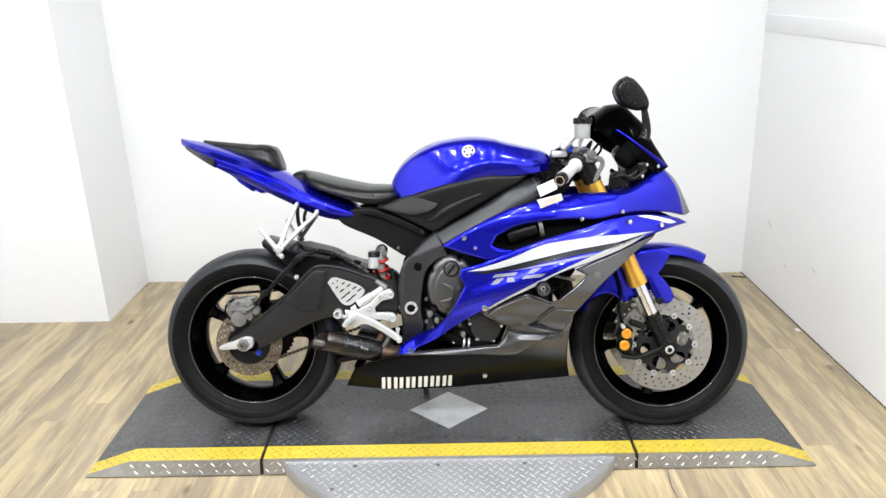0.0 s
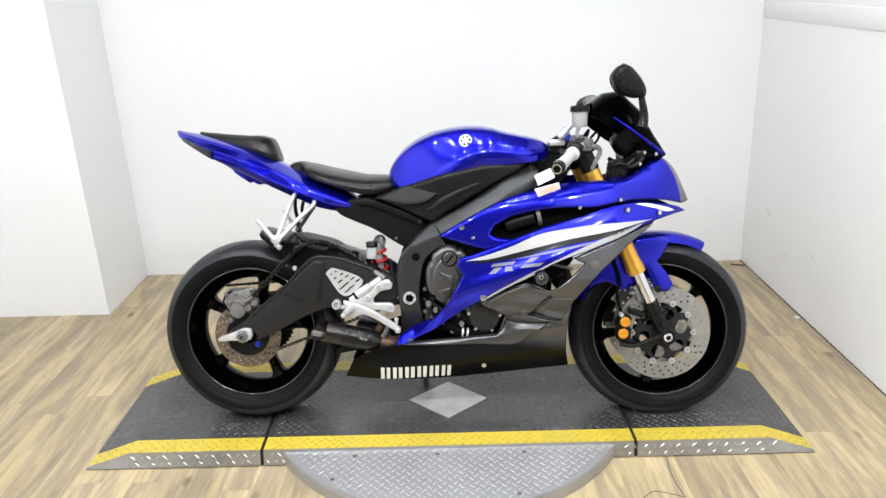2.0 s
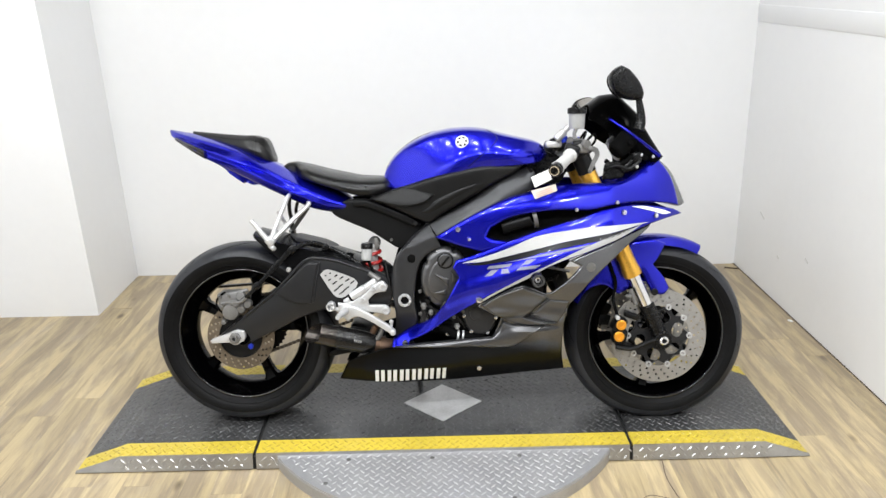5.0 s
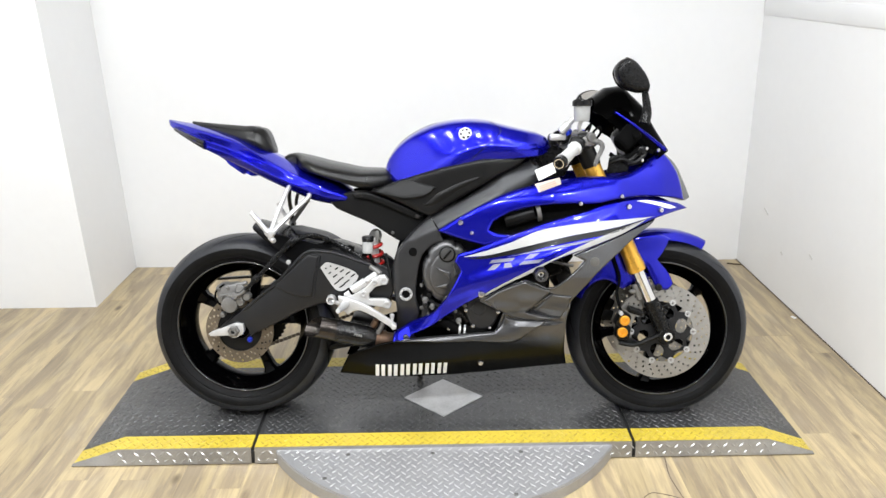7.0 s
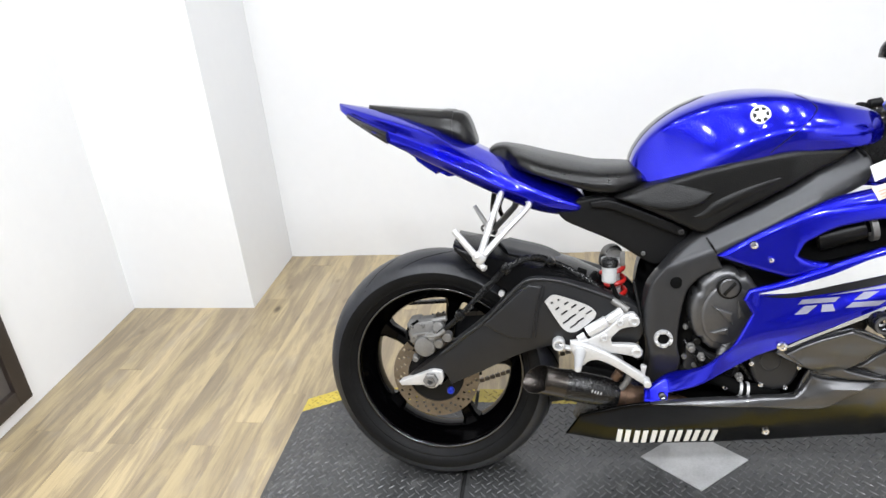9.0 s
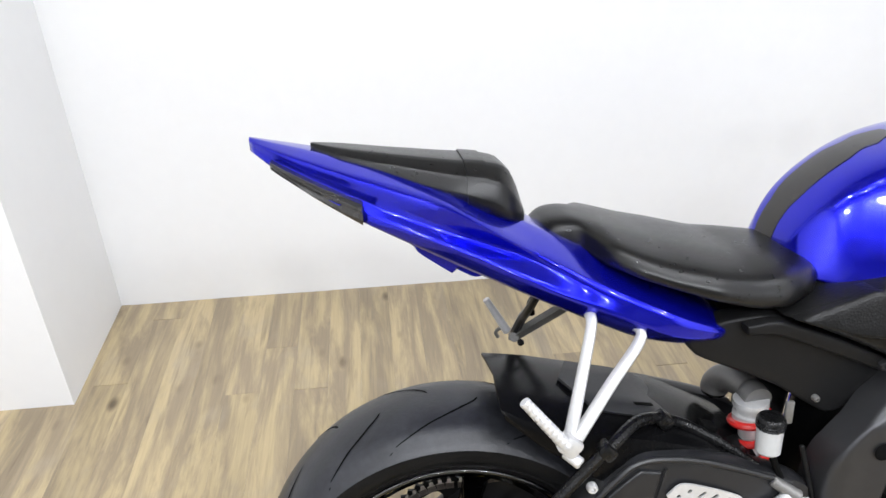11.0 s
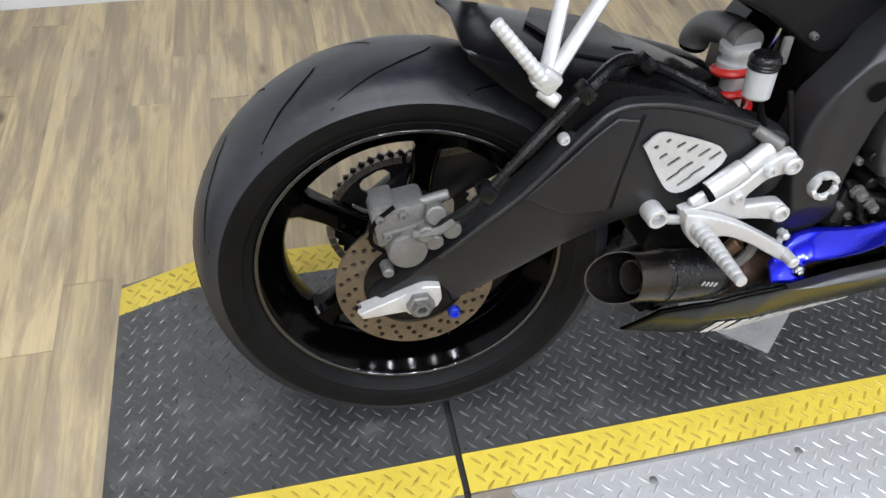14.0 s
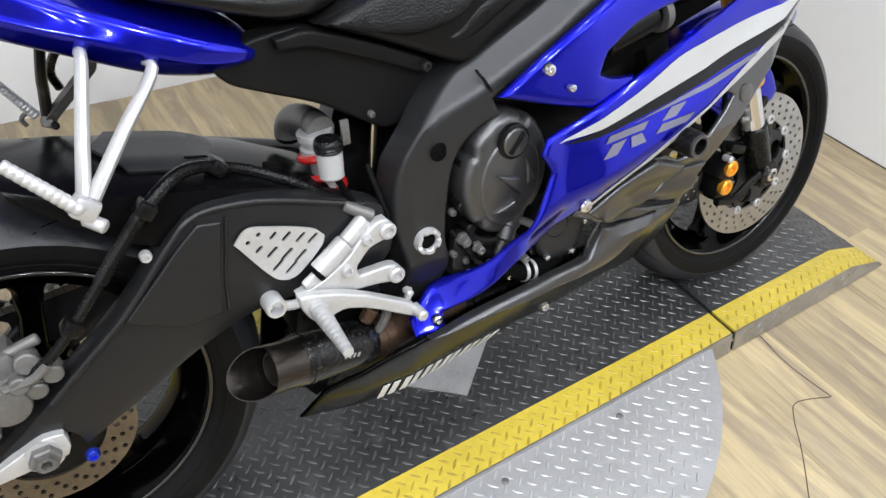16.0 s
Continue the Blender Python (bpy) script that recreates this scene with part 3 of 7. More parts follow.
structure("trim", box(east_x(1.29) + 0.010, (WALL_Y + BACK_Y) / 2, 1.29, 0.030, WALL_Y - BACK_Y, 0.080, 0.006, (0, -2, 0)), WALL, "white ledge running along the side wall", "ledge")
floor = structure("floor", block(LEFT_X - 0.1, RIGHT_X + 0.1, BACK_Y - 0.1, WALL_Y + 0.1, -0.1, -0.006), FLOOR_GAP, "pale brown wood-look plank floor", "floor")

# scuffs on the side wall
for sy, sz, sl in ((1.15, 0.36, 0.05), (0.70, 0.30, 0.03), (0.95, 0.22, 0.02)):
    structure("wall_scuff", box(east_x(sz) - 0.0012, sy, sz, 0.002, sl, 0.008, 0, (25, -2, 0)), paint("scuff_grey", (0.66, 0.66, 0.65), 0.7), "grey scuff on the white side wall", "scuff")

# torn plank edges in the floor
SCRATCH = paint("dark_floor_tear", (0.07, 0.05, 0.035), 0.8)
for line in ([(1.368, -0.24), (1.356, -0.33), (1.366, -0.43)], [(1.364, -0.43), (1.288, -0.402), (1.248, -0.425), (1.195, -0.485), (1.122, -0.556)]):
    structure("floor_tear", tube([(u, v, 0.0002) for u, v in line], 0.0011, 6, 5), SCRATCH, "dark torn plank edge in the floor", "scratch")
structure("wall_gap", block(RIGHT_X - 0.004, RIGHT_X, BACK_Y, WALL_Y, 0.0, 0.003), SCRATCH, "dark dirty gap along the foot of the side wall", "gap")
structure("floor_chip", tube([(2.19, 1.36, 0.002), (2.235, 1.345, 0.003), (2.26, 1.34, 0.002)], 0.004, 6, 4), SCRATCH, "dark chipped plank corner by the wall", "scratch")
structure("floor_chip", box(2.24, 0.72, 0.003, 0.014, 0.022, 0.004, 0.001, (0, 0, 20)), TRIM, "pale crumb of plaster on the floor", "crumb")

# dark framed panel that leans on the side wall
lean_panel = tagged(new("picture_frame"), "dark brown wooden frame hanging low on the white wall", "frame")
lean_panel.matrix_world = pose(LEFT_X + 0.018, 0.14, 0.06, 0, 0, 0)
for nm, args in (("frame_side", (0, 0.08, 0.4, 0.03, 0.06, 0.8)), ("frame_side", (0, -0.52, 0.4, 0.03, 0.06, 0.8)), ("frame_rail", (0, -0.22, 0.03, 0.03, 0.54, 0.06)), ("frame_rail", (0, -0.22, 0.77, 0.03, 0.54, 0.06))):
    part(nm, box(*args, 0.004), DARK_WOOD, lean_panel)
part("picture_panel", box(-0.008, -0.22, 0.4, 0.01, 0.54, 0.68), paint("dark_board", (0.08, 0.07, 0.065), 0.6), lean_panel)

# ---------------------------------------------------------------- lift platform
H = 0.055
PX0, PX1, RX0, RX1 = -0.365, 1.70, -0.512, 1.848
PY0, YI0, YI1, PY1 = -0.224, -0.158, 0.266, 0.332
JOINTS = (0.061, 1.268)
GAP = 0.011


def deck_z(x):
    if x < PX0:
        return H * (0.05 + 0.95 * max(0.0, (x - RX0) / (PX0 - RX0)))
    if x > PX1:
        return H * (0.05 + 0.95 * max(0.0, (RX1 - x) / (RX1 - PX1)))
    return H


def strip(x0, x1, y0, y1, drop=0.006):
    """A plate on the deck's top line between two y, over the ramps too."""
    xs = sorted({x0, x1, *(v for v in (PX0, PX1) if x0 < v < x1)})
    rows = [[(x, y, deck_z(x)) for y in (y0, y1)] for x in xs]
    return sheet(rows, -drop)


def treads(x0, x1, y0, y1, pitch=0.0205, z_of=deck_z, keep=None, bar=(0.0250, 0.0064, 0.0022), lift=0.0):
    """Raised lozenge bars of tread plate, each end pointing at the middle of the next bar."""
    verts, faces = [], []
    rng = random.Random(7)
    step = pitch / math.sqrt(2)
    for row in range(math.floor(y0 / step), math.ceil(y1 / step) + 1):
        for col in range(math.floor(x0 / step), math.ceil(x1 / step) + 1):
            if (row + col) % 2:
                continue
            x, y = col * step, row * step
            if not (x0 + 0.006 < x < x1 - 0.006 and y0 + 0.005 < y < y1 - 0.005) or (keep and not keep(x, y)):
                continue
            a = radians((45 if row % 2 else -45) + rng.uniform(-2, 2))
            c, s = math.cos(a), math.sin(a)
            h = bar[2] * rng.uniform(0.8, 1.1)
            k = len(verts)
            for u, v, w in ((-1, 0, 0), (-0.5, -0.8, 0), (0, -1, 0), (0.5, -0.8, 0), (1, 0, 0), (0.5, 0.8, 0), (0, 1, 0), (-0.5, 0.8, 0), (-0.7, 0, 0.8), (0, -0.4, 1), (0.7, 0, 0.8), (0, 0.4, 1)):
                px, py = u * bar[0] / 2, v * bar[1] / 2
                wx, wy = x + c * px - s * py, y + s * px + c * py
                verts.append((wx, wy, z_of(wx) + lift + w * h - 0.0004))
            faces += [(k + 8, k + 9, k + 10, k + 11), (k, k + 1, k + 8), (k + 1, k + 2, k + 9, k + 8), (k + 2, k + 3, k + 10, k + 9), (k + 3, k + 4, k + 10), (k + 4, k + 5, k + 10), (k + 5, k + 6, k + 11, k + 10), (k + 6, k + 7, k + 8, k + 11), (k + 7, k, k + 8)]
    return mesh_of(verts, faces)


def stuff(name, bm, material, parent, label=""):
    ob = part(name, bm, material, parent, label, 25)
    ob["kind"] = "stuff"
    return ob


platform = tagged(new("motorcycle_platform"), "low black tread-plate platform with yellow edges on the floor", "platform")
spans = ((RX0, JOINTS[0] - GAP / 2), (JOINTS[0] + GAP / 2, JOINTS[1] - GAP / 2), (JOINTS[1] + GAP / 2, RX1))
DX, DY, DW, DD = 0.667, 0.041, 0.138, 0.117


def off_diamond(x, y):
    return abs(x - DX) / DW + abs(y - DY) / DD > 1.0


for a, b in spans:
    deck = part("deck_plate", strip(a, b, YI0 + 0.0005, YI1 - 0.0005), DECK_BLACK, platform, "black tread-plate deck section", 20)
    stuff("tread_pattern", treads(a, b, YI0, YI1, keep=off_diamond), DECK_WORN_GLINT, deck)
    for y0, y1 in ((PY0, YI0), (YI1, PY1)):
        edge = part("yellow_edge", strip(a, b, y0, y1), DECK_YELLOW, platform, "yellow painted tread-plate edge", 20)
        stuff("tread_pattern", treads(a, b, y0, y1), YELLOW_WORN_SHADE, edge)
    for y, out in ((PY0, -0.012), (PY1, 0.012)):
        xs = sorted({a, b, *(v for v in (PX0, PX1) if a < v < b)})
        rows = [[(x, y, deck_z(x) - 0.0005) for x in xs], [(x, y + out, min(0.004, deck_z(x) * 0.3)) for x in xs]]
        skirt = part("side_skirt", sheet(rows, 0.003), SKIRT_ALU, platform, "bare aluminium tread-plate side skirt")
        if out < 0:
            verts, faces, rng = [], [], random.Random(3)
            n = int((b - a) / 0.026)
            for i in range(n):
                for j in range(2):
                    x = a + (i + 0.5 + 0.5 * j) * 0.026
                    if deck_z(x) < 0.045:
                        continue
                    zc = 0.016 + 0.022 * j
                    ang = radians(40 if (i + j) % 2 else -40)
                    k = len(verts)
                    for u, v, w in ((-1, 0, 0), (0, -1, 0), (1, 0, 0), (0, 1, 0), (0, 0, 1)):
                        px, pz = u * 0.0115, v * 0.0034
                        wx, wz = x + math.cos(ang) * px - math.sin(ang) * pz, zc + math.sin(ang) * px + math.cos(ang) * pz
                        verts.append((wx, y + out * (1 - wz / H) - 0.0032 - w * 0.003, wz))
                    faces += [(k + q, k + (q + 1) % 4, k + 4) for q in range(4)]
            stuff("tread_pattern", mesh_of(verts, faces), SKIRT_ALU, skirt)
for jx in JOINTS:
    part("joint", box(jx, (PY0 + PY1) / 2, H / 2 - 0.006, GAP, PY1 - PY0 + 0.01, H - 0.01), JOINT_BLACK, platform, "black gap between the deck sections")
# black strip put in for the gap shadow under the skirt
part("core", block(RX0 + 0.03, RX1 - 0.03, PY0 - 0.008, PY1 + 0.008, 0.0, 0.0045), JOINT_BLACK, platform, "black strip for the gap shadow under the skirt")
part("core", block(PX0 + 0.01, PX1 - 0.01, PY0 + 0.006, PY1 - 0.006, 0.0, H - 0.008), JOINT_BLACK, platform)

diamond = part("diamond_plate", mesh_of(
    [(DX - DW, DY, H + 0.0005), (DX, DY - DD, H + 0.0005), (DX + DW, DY, H + 0.0005), (DX, DY + DD, H + 0.0005),
     (DX - DW, DY, H + 0.0035), (DX, DY - DD, H + 0.0035), (DX + DW, DY, H + 0.0035), (DX, DY + DD, H + 0.0035)],
    [(4, 5, 6, 7), (0, 1, 5, 4), (1, 2, 6, 5), (2, 3, 7, 6), (3, 0, 4, 7)]), DIAMOND_ALU, platform, "bare aluminium diamond plate")
stuff("tread_pattern", treads(DX - DW, DX + DW, DY - DD, DY + DD, keep=lambda x, y: abs(x - DX) / DW + abs(y - DY) / DD < 0.92, lift=0.0035, bar=(0.020, 0.0055, 0.0007)), DIAMOND_ALU, diamond)

# round apron in front of the deck
AX, AY, AR, AZ = 0.667, 0.12, 0.636, 0.046
y_cut = PY0 - 0.004
arc = [(AX + AR * math.cos(t), AY + AR * math.sin(t)) for t in np.linspace(math.pi + math.asin((AY - y_cut) / AR), 2 * math.pi - math.asin((AY - y_cut) / AR), 64)]
apron = tagged(new("turntable_apron"), "half-round bare aluminium tread-plate apron beside the platform", "apron")
n = len(arc)
plate = part("top_plate", mesh_of([(x, y, AZ) for x, y in arc] + [(x, y, AZ - 0.006) for x, y in arc], [list(range(n)), [n + i for i in reversed(range(n))]] + [(i, (i + 1) % n, n + (i + 1) % n, n + i) for i in range(n)]), PLATE_ALU, apron, "", 30)
stuff("tread_pattern", treads(AX - AR, AX + AR, AY - AR, y_cut, pitch=0.0225, z_of=lambda x: AZ, keep=lambda x, y: math.hypot(x - AX, y - AY) < AR - 0.012, bar=(0.025, 0.0066, 0.0020)), TREAD_ALU, plate)
part("rim", sheet([[(AX + (AR - 0.002) * (x - AX) / AR, AY + (AR - 0.002) * (y - AY) / AR, AZ - 0.006) for x, y in arc], [(AX + (AR - 0.002) * (x - AX) / AR, AY + (AR - 0.002) * (y - AY) / AR, 0.0) for x, y in arc]], 0.004), PLATE_ALU, apron, "aluminium tread-plate rim")
for t in (0.18, 0.42, 0.67):
    for rr, yy in ((0.97, 0), (1.0, 1)):
        ang = math.pi + math.asin((AY - y_cut) / AR) + t * (math.pi - 2 * math.asin((AY - y_cut) / AR))
        bx, by = (AX + AR * 0.955 * math.cos(ang), AY + AR * 0.955 * math.sin(ang)) if yy == 0 else (AX - 0.5 + t * 1.1, y_cut - 0.03)
        part("screw", lathe((bx, by, AZ), (bx, by, 1), [(0, 0), (0.007, 0), (0.007, 0.001), (0.005, 0.002), (0, 0.002)], 12), CAST, apron)


# ---------------------------------------------------------------- motorcycle
bike = tagged(new("motorcycle"), "blue sport motorcycle with silver stripes leaning on a platform", "motorcycle")
bike.matrix_world = pose(0, -0.02, H, -11, 0, 0)
RC, FC = Vector((0.014, 0, 0.306)), Vector((1.387, 0, 0.287))

TAPER = table((0.42, 0.72), (0.6, 0.82), (0.8, 0.97), (1.0, 1.0), (1.2, 0.9), (1.35, 0.65), (1.45, 0.35), (1.52, 0.1))


def flank(x, z):
    """The fairing's right-hand surface."""
    tuck = 0.15 * max(0.0, 0.50 - z) * min(max((x - 0.5) / 0.25, 0.0), 1.0)
    return -(0.235 - 0.9 * (z - 0.5) ** 2) * TAPER(x) + tuck


def wheel(name, c, tyre_r, rim_r, half, spoke_turn, spoke_w, label):
    """A cast wheel: the rim, with hub, spokes and tyre under it."""
    a, b = (c.x, 0, c.z), (c.x, 1, c.z)
    h = half * 0.72
    lip = rim_r
    rim = part(name, lathe(a, b, [(lip, -h), (lip - 0.006, -h - 0.003), (lip - 0.013, -h + 0.003), (lip - 0.02, -h + 0.02), (lip - 0.036, -h + 0.032), (lip - 0.042, -h + 0.05), (lip - 0.042, h - 0.05),
                                  (lip - 0.036, h - 0.032), (lip - 0.02, h - 0.02), (lip - 0.013, h - 0.003), (lip - 0.006, h + 0.003), (lip, h), (lip - 0.006, h - 0.012), (lip - 0.02, h - 0.035), (lip - 0.02, -h + 0.035), (lip - 0.006, -h + 0.012), (lip, -h)], 96), RIM_BLACK, bike, label)
    for sd in (-1, 1):
        bead = [(lip - 0.004 + 0.0042 * math.cos(q), sd * (h + 0.001) + 0.0042 * math.sin(q)) for q in (2 * math.pi * k / 10 for k in range(11))]
        part("rim_flange", lathe(a, b, bead, 96), FLANGE_BLACK, rim, "", 80)
    t = tyre_r
    prof = [(lip - 0.008, -h + 0.001), (lip + 0.002, -h - 0.002), (lip + 0.012, -half * 0.88), (lip + (t - lip) * 0.35, -half), (lip + (t - lip) * 0.52, -half * 0.985), (t - 0.022, -half * 0.88), (t - 0.0105, -half * 0.64), (t - 0.003, -half * 0.34), (t, 0)]
    prof = prof + [(r, -y) for r, y in reversed(prof[:-1])]
    tyre = part("tyre", lathe(a, b, prof[:5] + [(t - 0.04, 0)] + prof[-5:] + [(lip - 0.012, 0), prof[0]], 128), SIDEWALL, rim, "black road tyre with sparse tread grooves", 50)
    part("tread_band", lathe(a, b, prof[4:-4] + [(t - 0.038, 0), prof[4]], 128), RUBBER, tyre, "worn rounded tread", 50)
    for sd in (-1, 1):
        part("bead_line", lathe(a, b, [(lip + 0.012, sd * half * 0.885), (lip + 0.0145, sd * (half * 0.9 + 0.0014)), (lip + 0.017, sd * half * 0.915), (lip + 0.012, sd * half * 0.885)], 96), SIDEWALL, tyre)
    for k in range(5):
        ang = radians(spoke_turn + 72 * k)
        d, s = Vector((math.cos(ang), 0, math.sin(ang))), Vector((-math.sin(ang), 0, math.cos(ang)))
        verts, faces = [], []
        for q, (r, w, dy) in enumerate(((0.04, spoke_w * 1.1, 0.03), (0.08, spoke_w * 0.8, 0.027), (0.13, spoke_w * 0.72, 0.02), (lip - 0.055, spoke_w * 0.9, 0.02), (lip - 0.038, spoke_w * 1.4, 0.026))):
            for u, v in ((-1, -0.6), (-0.6, -1), (0.6, -1), (1, -0.6), (1, 0.6), (0.6, 1), (-0.6, 1), (-1, 0.6)):
                verts.append(c + d * r + s * (u * w / 2) + Vector((0, v * dy, 0)))
        for q in range(4):
            faces += [(q * 8 + i, q * 8 + (i + 1) % 8, q * 8 + 8 + (i + 1) % 8, q * 8 + 8 + i) for i in range(8)]
        part("spoke", mesh_of(verts, faces), RIM_BLACK, rim)
    part("hub", lathe(a, b, [(0.02, -0.075), (0.034, -0.075), (0.038, -0.06), (0.05, -0.045), (0.052, 0.045), (0.038, 0.06), (0.034, 0.075), (0.02, 0.075), (0.02, -0.075)], 32), RIM_BLACK, rim)
    rng = random.Random(5)
    for k in range(13):
        for sd in (-1, 1):
            verts, faces = [], []
            base = 2 * math.pi * (k + 0.5 * (sd > 0)) / 13
            for i in range(15):
                u = i / 14
                ym = sd * half * (0.12 + 0.80 * u)
                ang = base + 0.46 * u**1.5 * (1 if k % 2 else 0.75)
                wd = 0.0031 * math.sin(math.pi * min(max(u, 0.03), 0.97)) ** 0.5 + 0.0003
                ys = [abs(q[1]) for q in prof[3:9]][::-1]
                rs = [q[0] for q in prof[3:9]][::-1]
                rr = float(np.interp(abs(ym), ys, rs)) + 0.0006
                for w in (-wd, wd):
                    aa = ang + w / rr
                    verts.append(Vector((c.x + rr * math.cos(aa), ym, c.z + rr * math.sin(aa))))
            faces = [(2 * i, 2 * i + 1, 2 * i + 3, 2 * i + 2) for i in range(14)]
            ob = part("tread_groove", mesh_of(verts, faces), RUBBER_DARK, tyre)
    return rim


def brake_disc(parent, c, y, r0, r1, holes_n, petals=0):
    rings = []
    for row, (rr, off) in enumerate(((r0 + (r1 - r0) * 0.3, 0), (r0 + (r1 - r0) * 0.55, 0.33), (r0 + (r1 - r0) * 0.8, 0.66))):
        for k in range(holes_n):
            a = 2 * math.pi * (k + off) / holes_n
            rings.append(ring(c.x + rr * math.cos(a), c.z + rr * math.sin(a), 0.0040, 6))
    outer = ring(c.x, c.z, r1, 90)
    if petals:
        outer = [(c.x + (r1 - 0.003 * (0.5 + 0.5 * math.cos(petals * a))) * math.cos(a), c.z + (r1 - 0.003 * (0.5 + 0.5 * math.cos(petals * a))) * math.sin(a)) for a in (2 * math.pi * i / 120 for i in range(120))]
    co, faces, _ = filled(outer, 0.02, [ring(c.x, c.z, r0, 60)] + rings)
    n = len(co)
    verts = [(x, y - 0.0025, z) for x, z in co] + [(x, y + 0.0025, z) for x, z in co]
    allf = faces + [tuple(n + i for i in reversed(fc)) for fc in faces] + [(a, b, b + n, a + n) for a, b in rim_edges(faces)]
    return part("brake_disc", mesh_of(verts, allf), DISC_STEEL if r1 > 0.12 else REAR_STEEL, parent, "drilled steel brake disc")


def set_wheel(rim, c, y, z, lean, turn):
    """Stands a wheel at its own lean and steering angle."""
    rel = bike.matrix_world.to_3x3().inverted() @ (pose(0, 0, 0, 0, 0, turn) @ pose(0, 0, 0, -lean, 0, 0)).to_3x3()
    rim.matrix_basis = Matrix.Translation((c.x, y, z)) @ rel.to_4x4() @ Matrix.Translation(-c)


rear = wheel("rear_wheel", RC, 0.303, 0.220, 0.092, 78, 0.042, "black five-spoke cast rear wheel")
front = wheel("front_wheel", FC, 0.300, 0.226, 0.060, 43, 0.034, "black five-spoke cast front wheel")
set_wheel(rear, RC, 0.0225, 0.3075, 13.0, -2.6)
set_wheel(front, FC, -0.004, 0.281, 14.5, -2.2)
front.matrix_basis = Matrix.Translation((-0.004, 0, 0)) @ front.matrix_basis
part("rim_sticker", box(RC.x + 0.062, 0.0, RC.z + 0.168, 0.010, 0.007, 0.0015, 0, (0, 20, 0)), paint("green_sticker", (0.02, 0.35, 0.22), 0.4), rear, "small green sticker")
brake_disc(rear, RC, -0.100, 0.072, 0.11, 22)
part("disc_carrier", lathe((RC.x, -0.098, RC.z), (RC.x, 1, RC.z), [(0.03, 0), (0.074, 0), (0.074, 0.004), (0.05, 0.012), (0.03, 0.012), (0.03, 0)], 40), ENGINE_DARK, rear)
for sd in (-1, 1):
    brake_disc(front, FC, sd * 0.082, 0.100, 0.155, 30, 0)
    cuts = [slot(FC.x + 0.064 * math.cos(a), FC.z + 0.064 * math.sin(a), 0.050, 0.037, math.degrees(a) + 62) for a in (2 * math.pi * k / 6 + 0.3 for k in range(6))]
    part("disc_carrier", panel([(FC.x + (0.091 + 0.008 * math.cos(10 * a)) * math.cos(a), FC.z + (0.091 + 0.008 * math.cos(10 * a)) * math.sin(a)) for a in (2 * math.pi * i / 120 for i in range(120))], lambda x, z: -0.085, 0.006, 0.0, 0.016, -sd, cuts), SATIN_BLACK, front, "black cut-out disc carrier")
    for k in range(10):
        a = 2 * math.pi * k / 10
        bx, bz = FC.x + 0.100 * math.cos(a), FC.z + 0.100 * math.sin(a)
        part("disc_button", lathe((bx, sd * 0.078, bz), (bx, sd * 2, bz), [(0, 0), (0.0098, 0), (0.0098, 0.010), (0.009, 0.011), (0.005, 0.011), (0.005, 0.006), (0, 0.006)], 16), SILVER, front)

# sprocket and chain on the far side
teeth = []
for i in range(86):
    a = 2 * math.pi * i / 86
    teeth.append((RC.x + (0.113 if i % 2 else 0.106) * math.cos(a), RC.z + (0.113 if i % 2 else 0.106) * math.sin(a)))
cut = [slot(RC.x + 0.073 * math.cos(a), RC.z + 0.073 * math.sin(a), 0.052, 0.026, math.degrees(a) + 90) for a in (2 * math.pi * k / 6 for k in range(6))]
part("sprocket", panel(teeth, lambda x, z: -0.078, 0.006, 0.001, 0.03, -1, cut, 180), ENGINE_DARK, rear, "dark steel rear sprocket")
SP, R2 = Vector((0.515, 0, 0.41)), 0.036
links_bm = []
run = []
for i in range(34):
    t = i / 33
    run += [(Vector((RC.x + 0.02, 0.081, RC.z + 0.109)).lerp(Vector((SP.x, 0.081, SP.z + R2)), t), 0), (Vector((RC.x + 0.02, 0.081, RC.z - 0.108)).lerp(Vector((SP.x, 0.081, SP.z - R2)), t), 1)]
for i in range(24):
    a = radians(90 + 180 * i / 23)
    run.append((Vector((RC.x + 0.109 * math.cos(a), 0.081, RC.z + 0.109 * math.sin(a))), math.degrees(a) + 90))
for p, kind in run:
    tilt = {0: -3, 1: -11.5}.get(kind, -kind if kind not in (0, 1) else 0)
    links_bm.append(box(p.x, p.y - 0.006, p.z, 0.0135, 0.002, 0.011, 0, (0, tilt, 0)))
    links_bm.append(box(p.x, p.y, p.z, 0.006, 0.014, 0.006, 0, (0, tilt, 0)))
chain = part("chain", joined(*links_bm), CHAIN_STEEL, bike, "oily drive chain")
chain["kind"] = "stuff"
part("chain_guard", box(-0.02, 0.09, 0.448, 0.22, 0.02, 0.008, 0.002, (0, -3, 0)), BLACK_PLASTIC, bike)

# swingarm
ARM = [(-0.06, 0.315), (-0.028, 0.343), (0.031, 0.389), (0.146, 0.48), (0.222, 0.560), (0.25, 0.577), (0.285, 0.578), (0.35, 0.565), (0.493, 0.51), (0.515, 0.46), (0.5, 0.415), (0.46, 0.402), (0.398, 0.4), (0.307, 0.405), (0.223, 0.381), (0.138, 0.339), (0.066, 0.306), (0.05, 0.298), (0.045, 0.318), (0.03, 0.336), (0.0, 0.338), (-0.03, 0.325)]
arm = part("swingarm", bulk(ARM, lambda x, z: 0.026, 0.013, 0.011, -0.098), SATIN_BLACK, bike, "satin black braced swingarm")
part("swingarm_side", bulk(ARM, lambda x, z: 0.024, 0.016, 0.016, 0.105), SATIN_BLACK, arm)
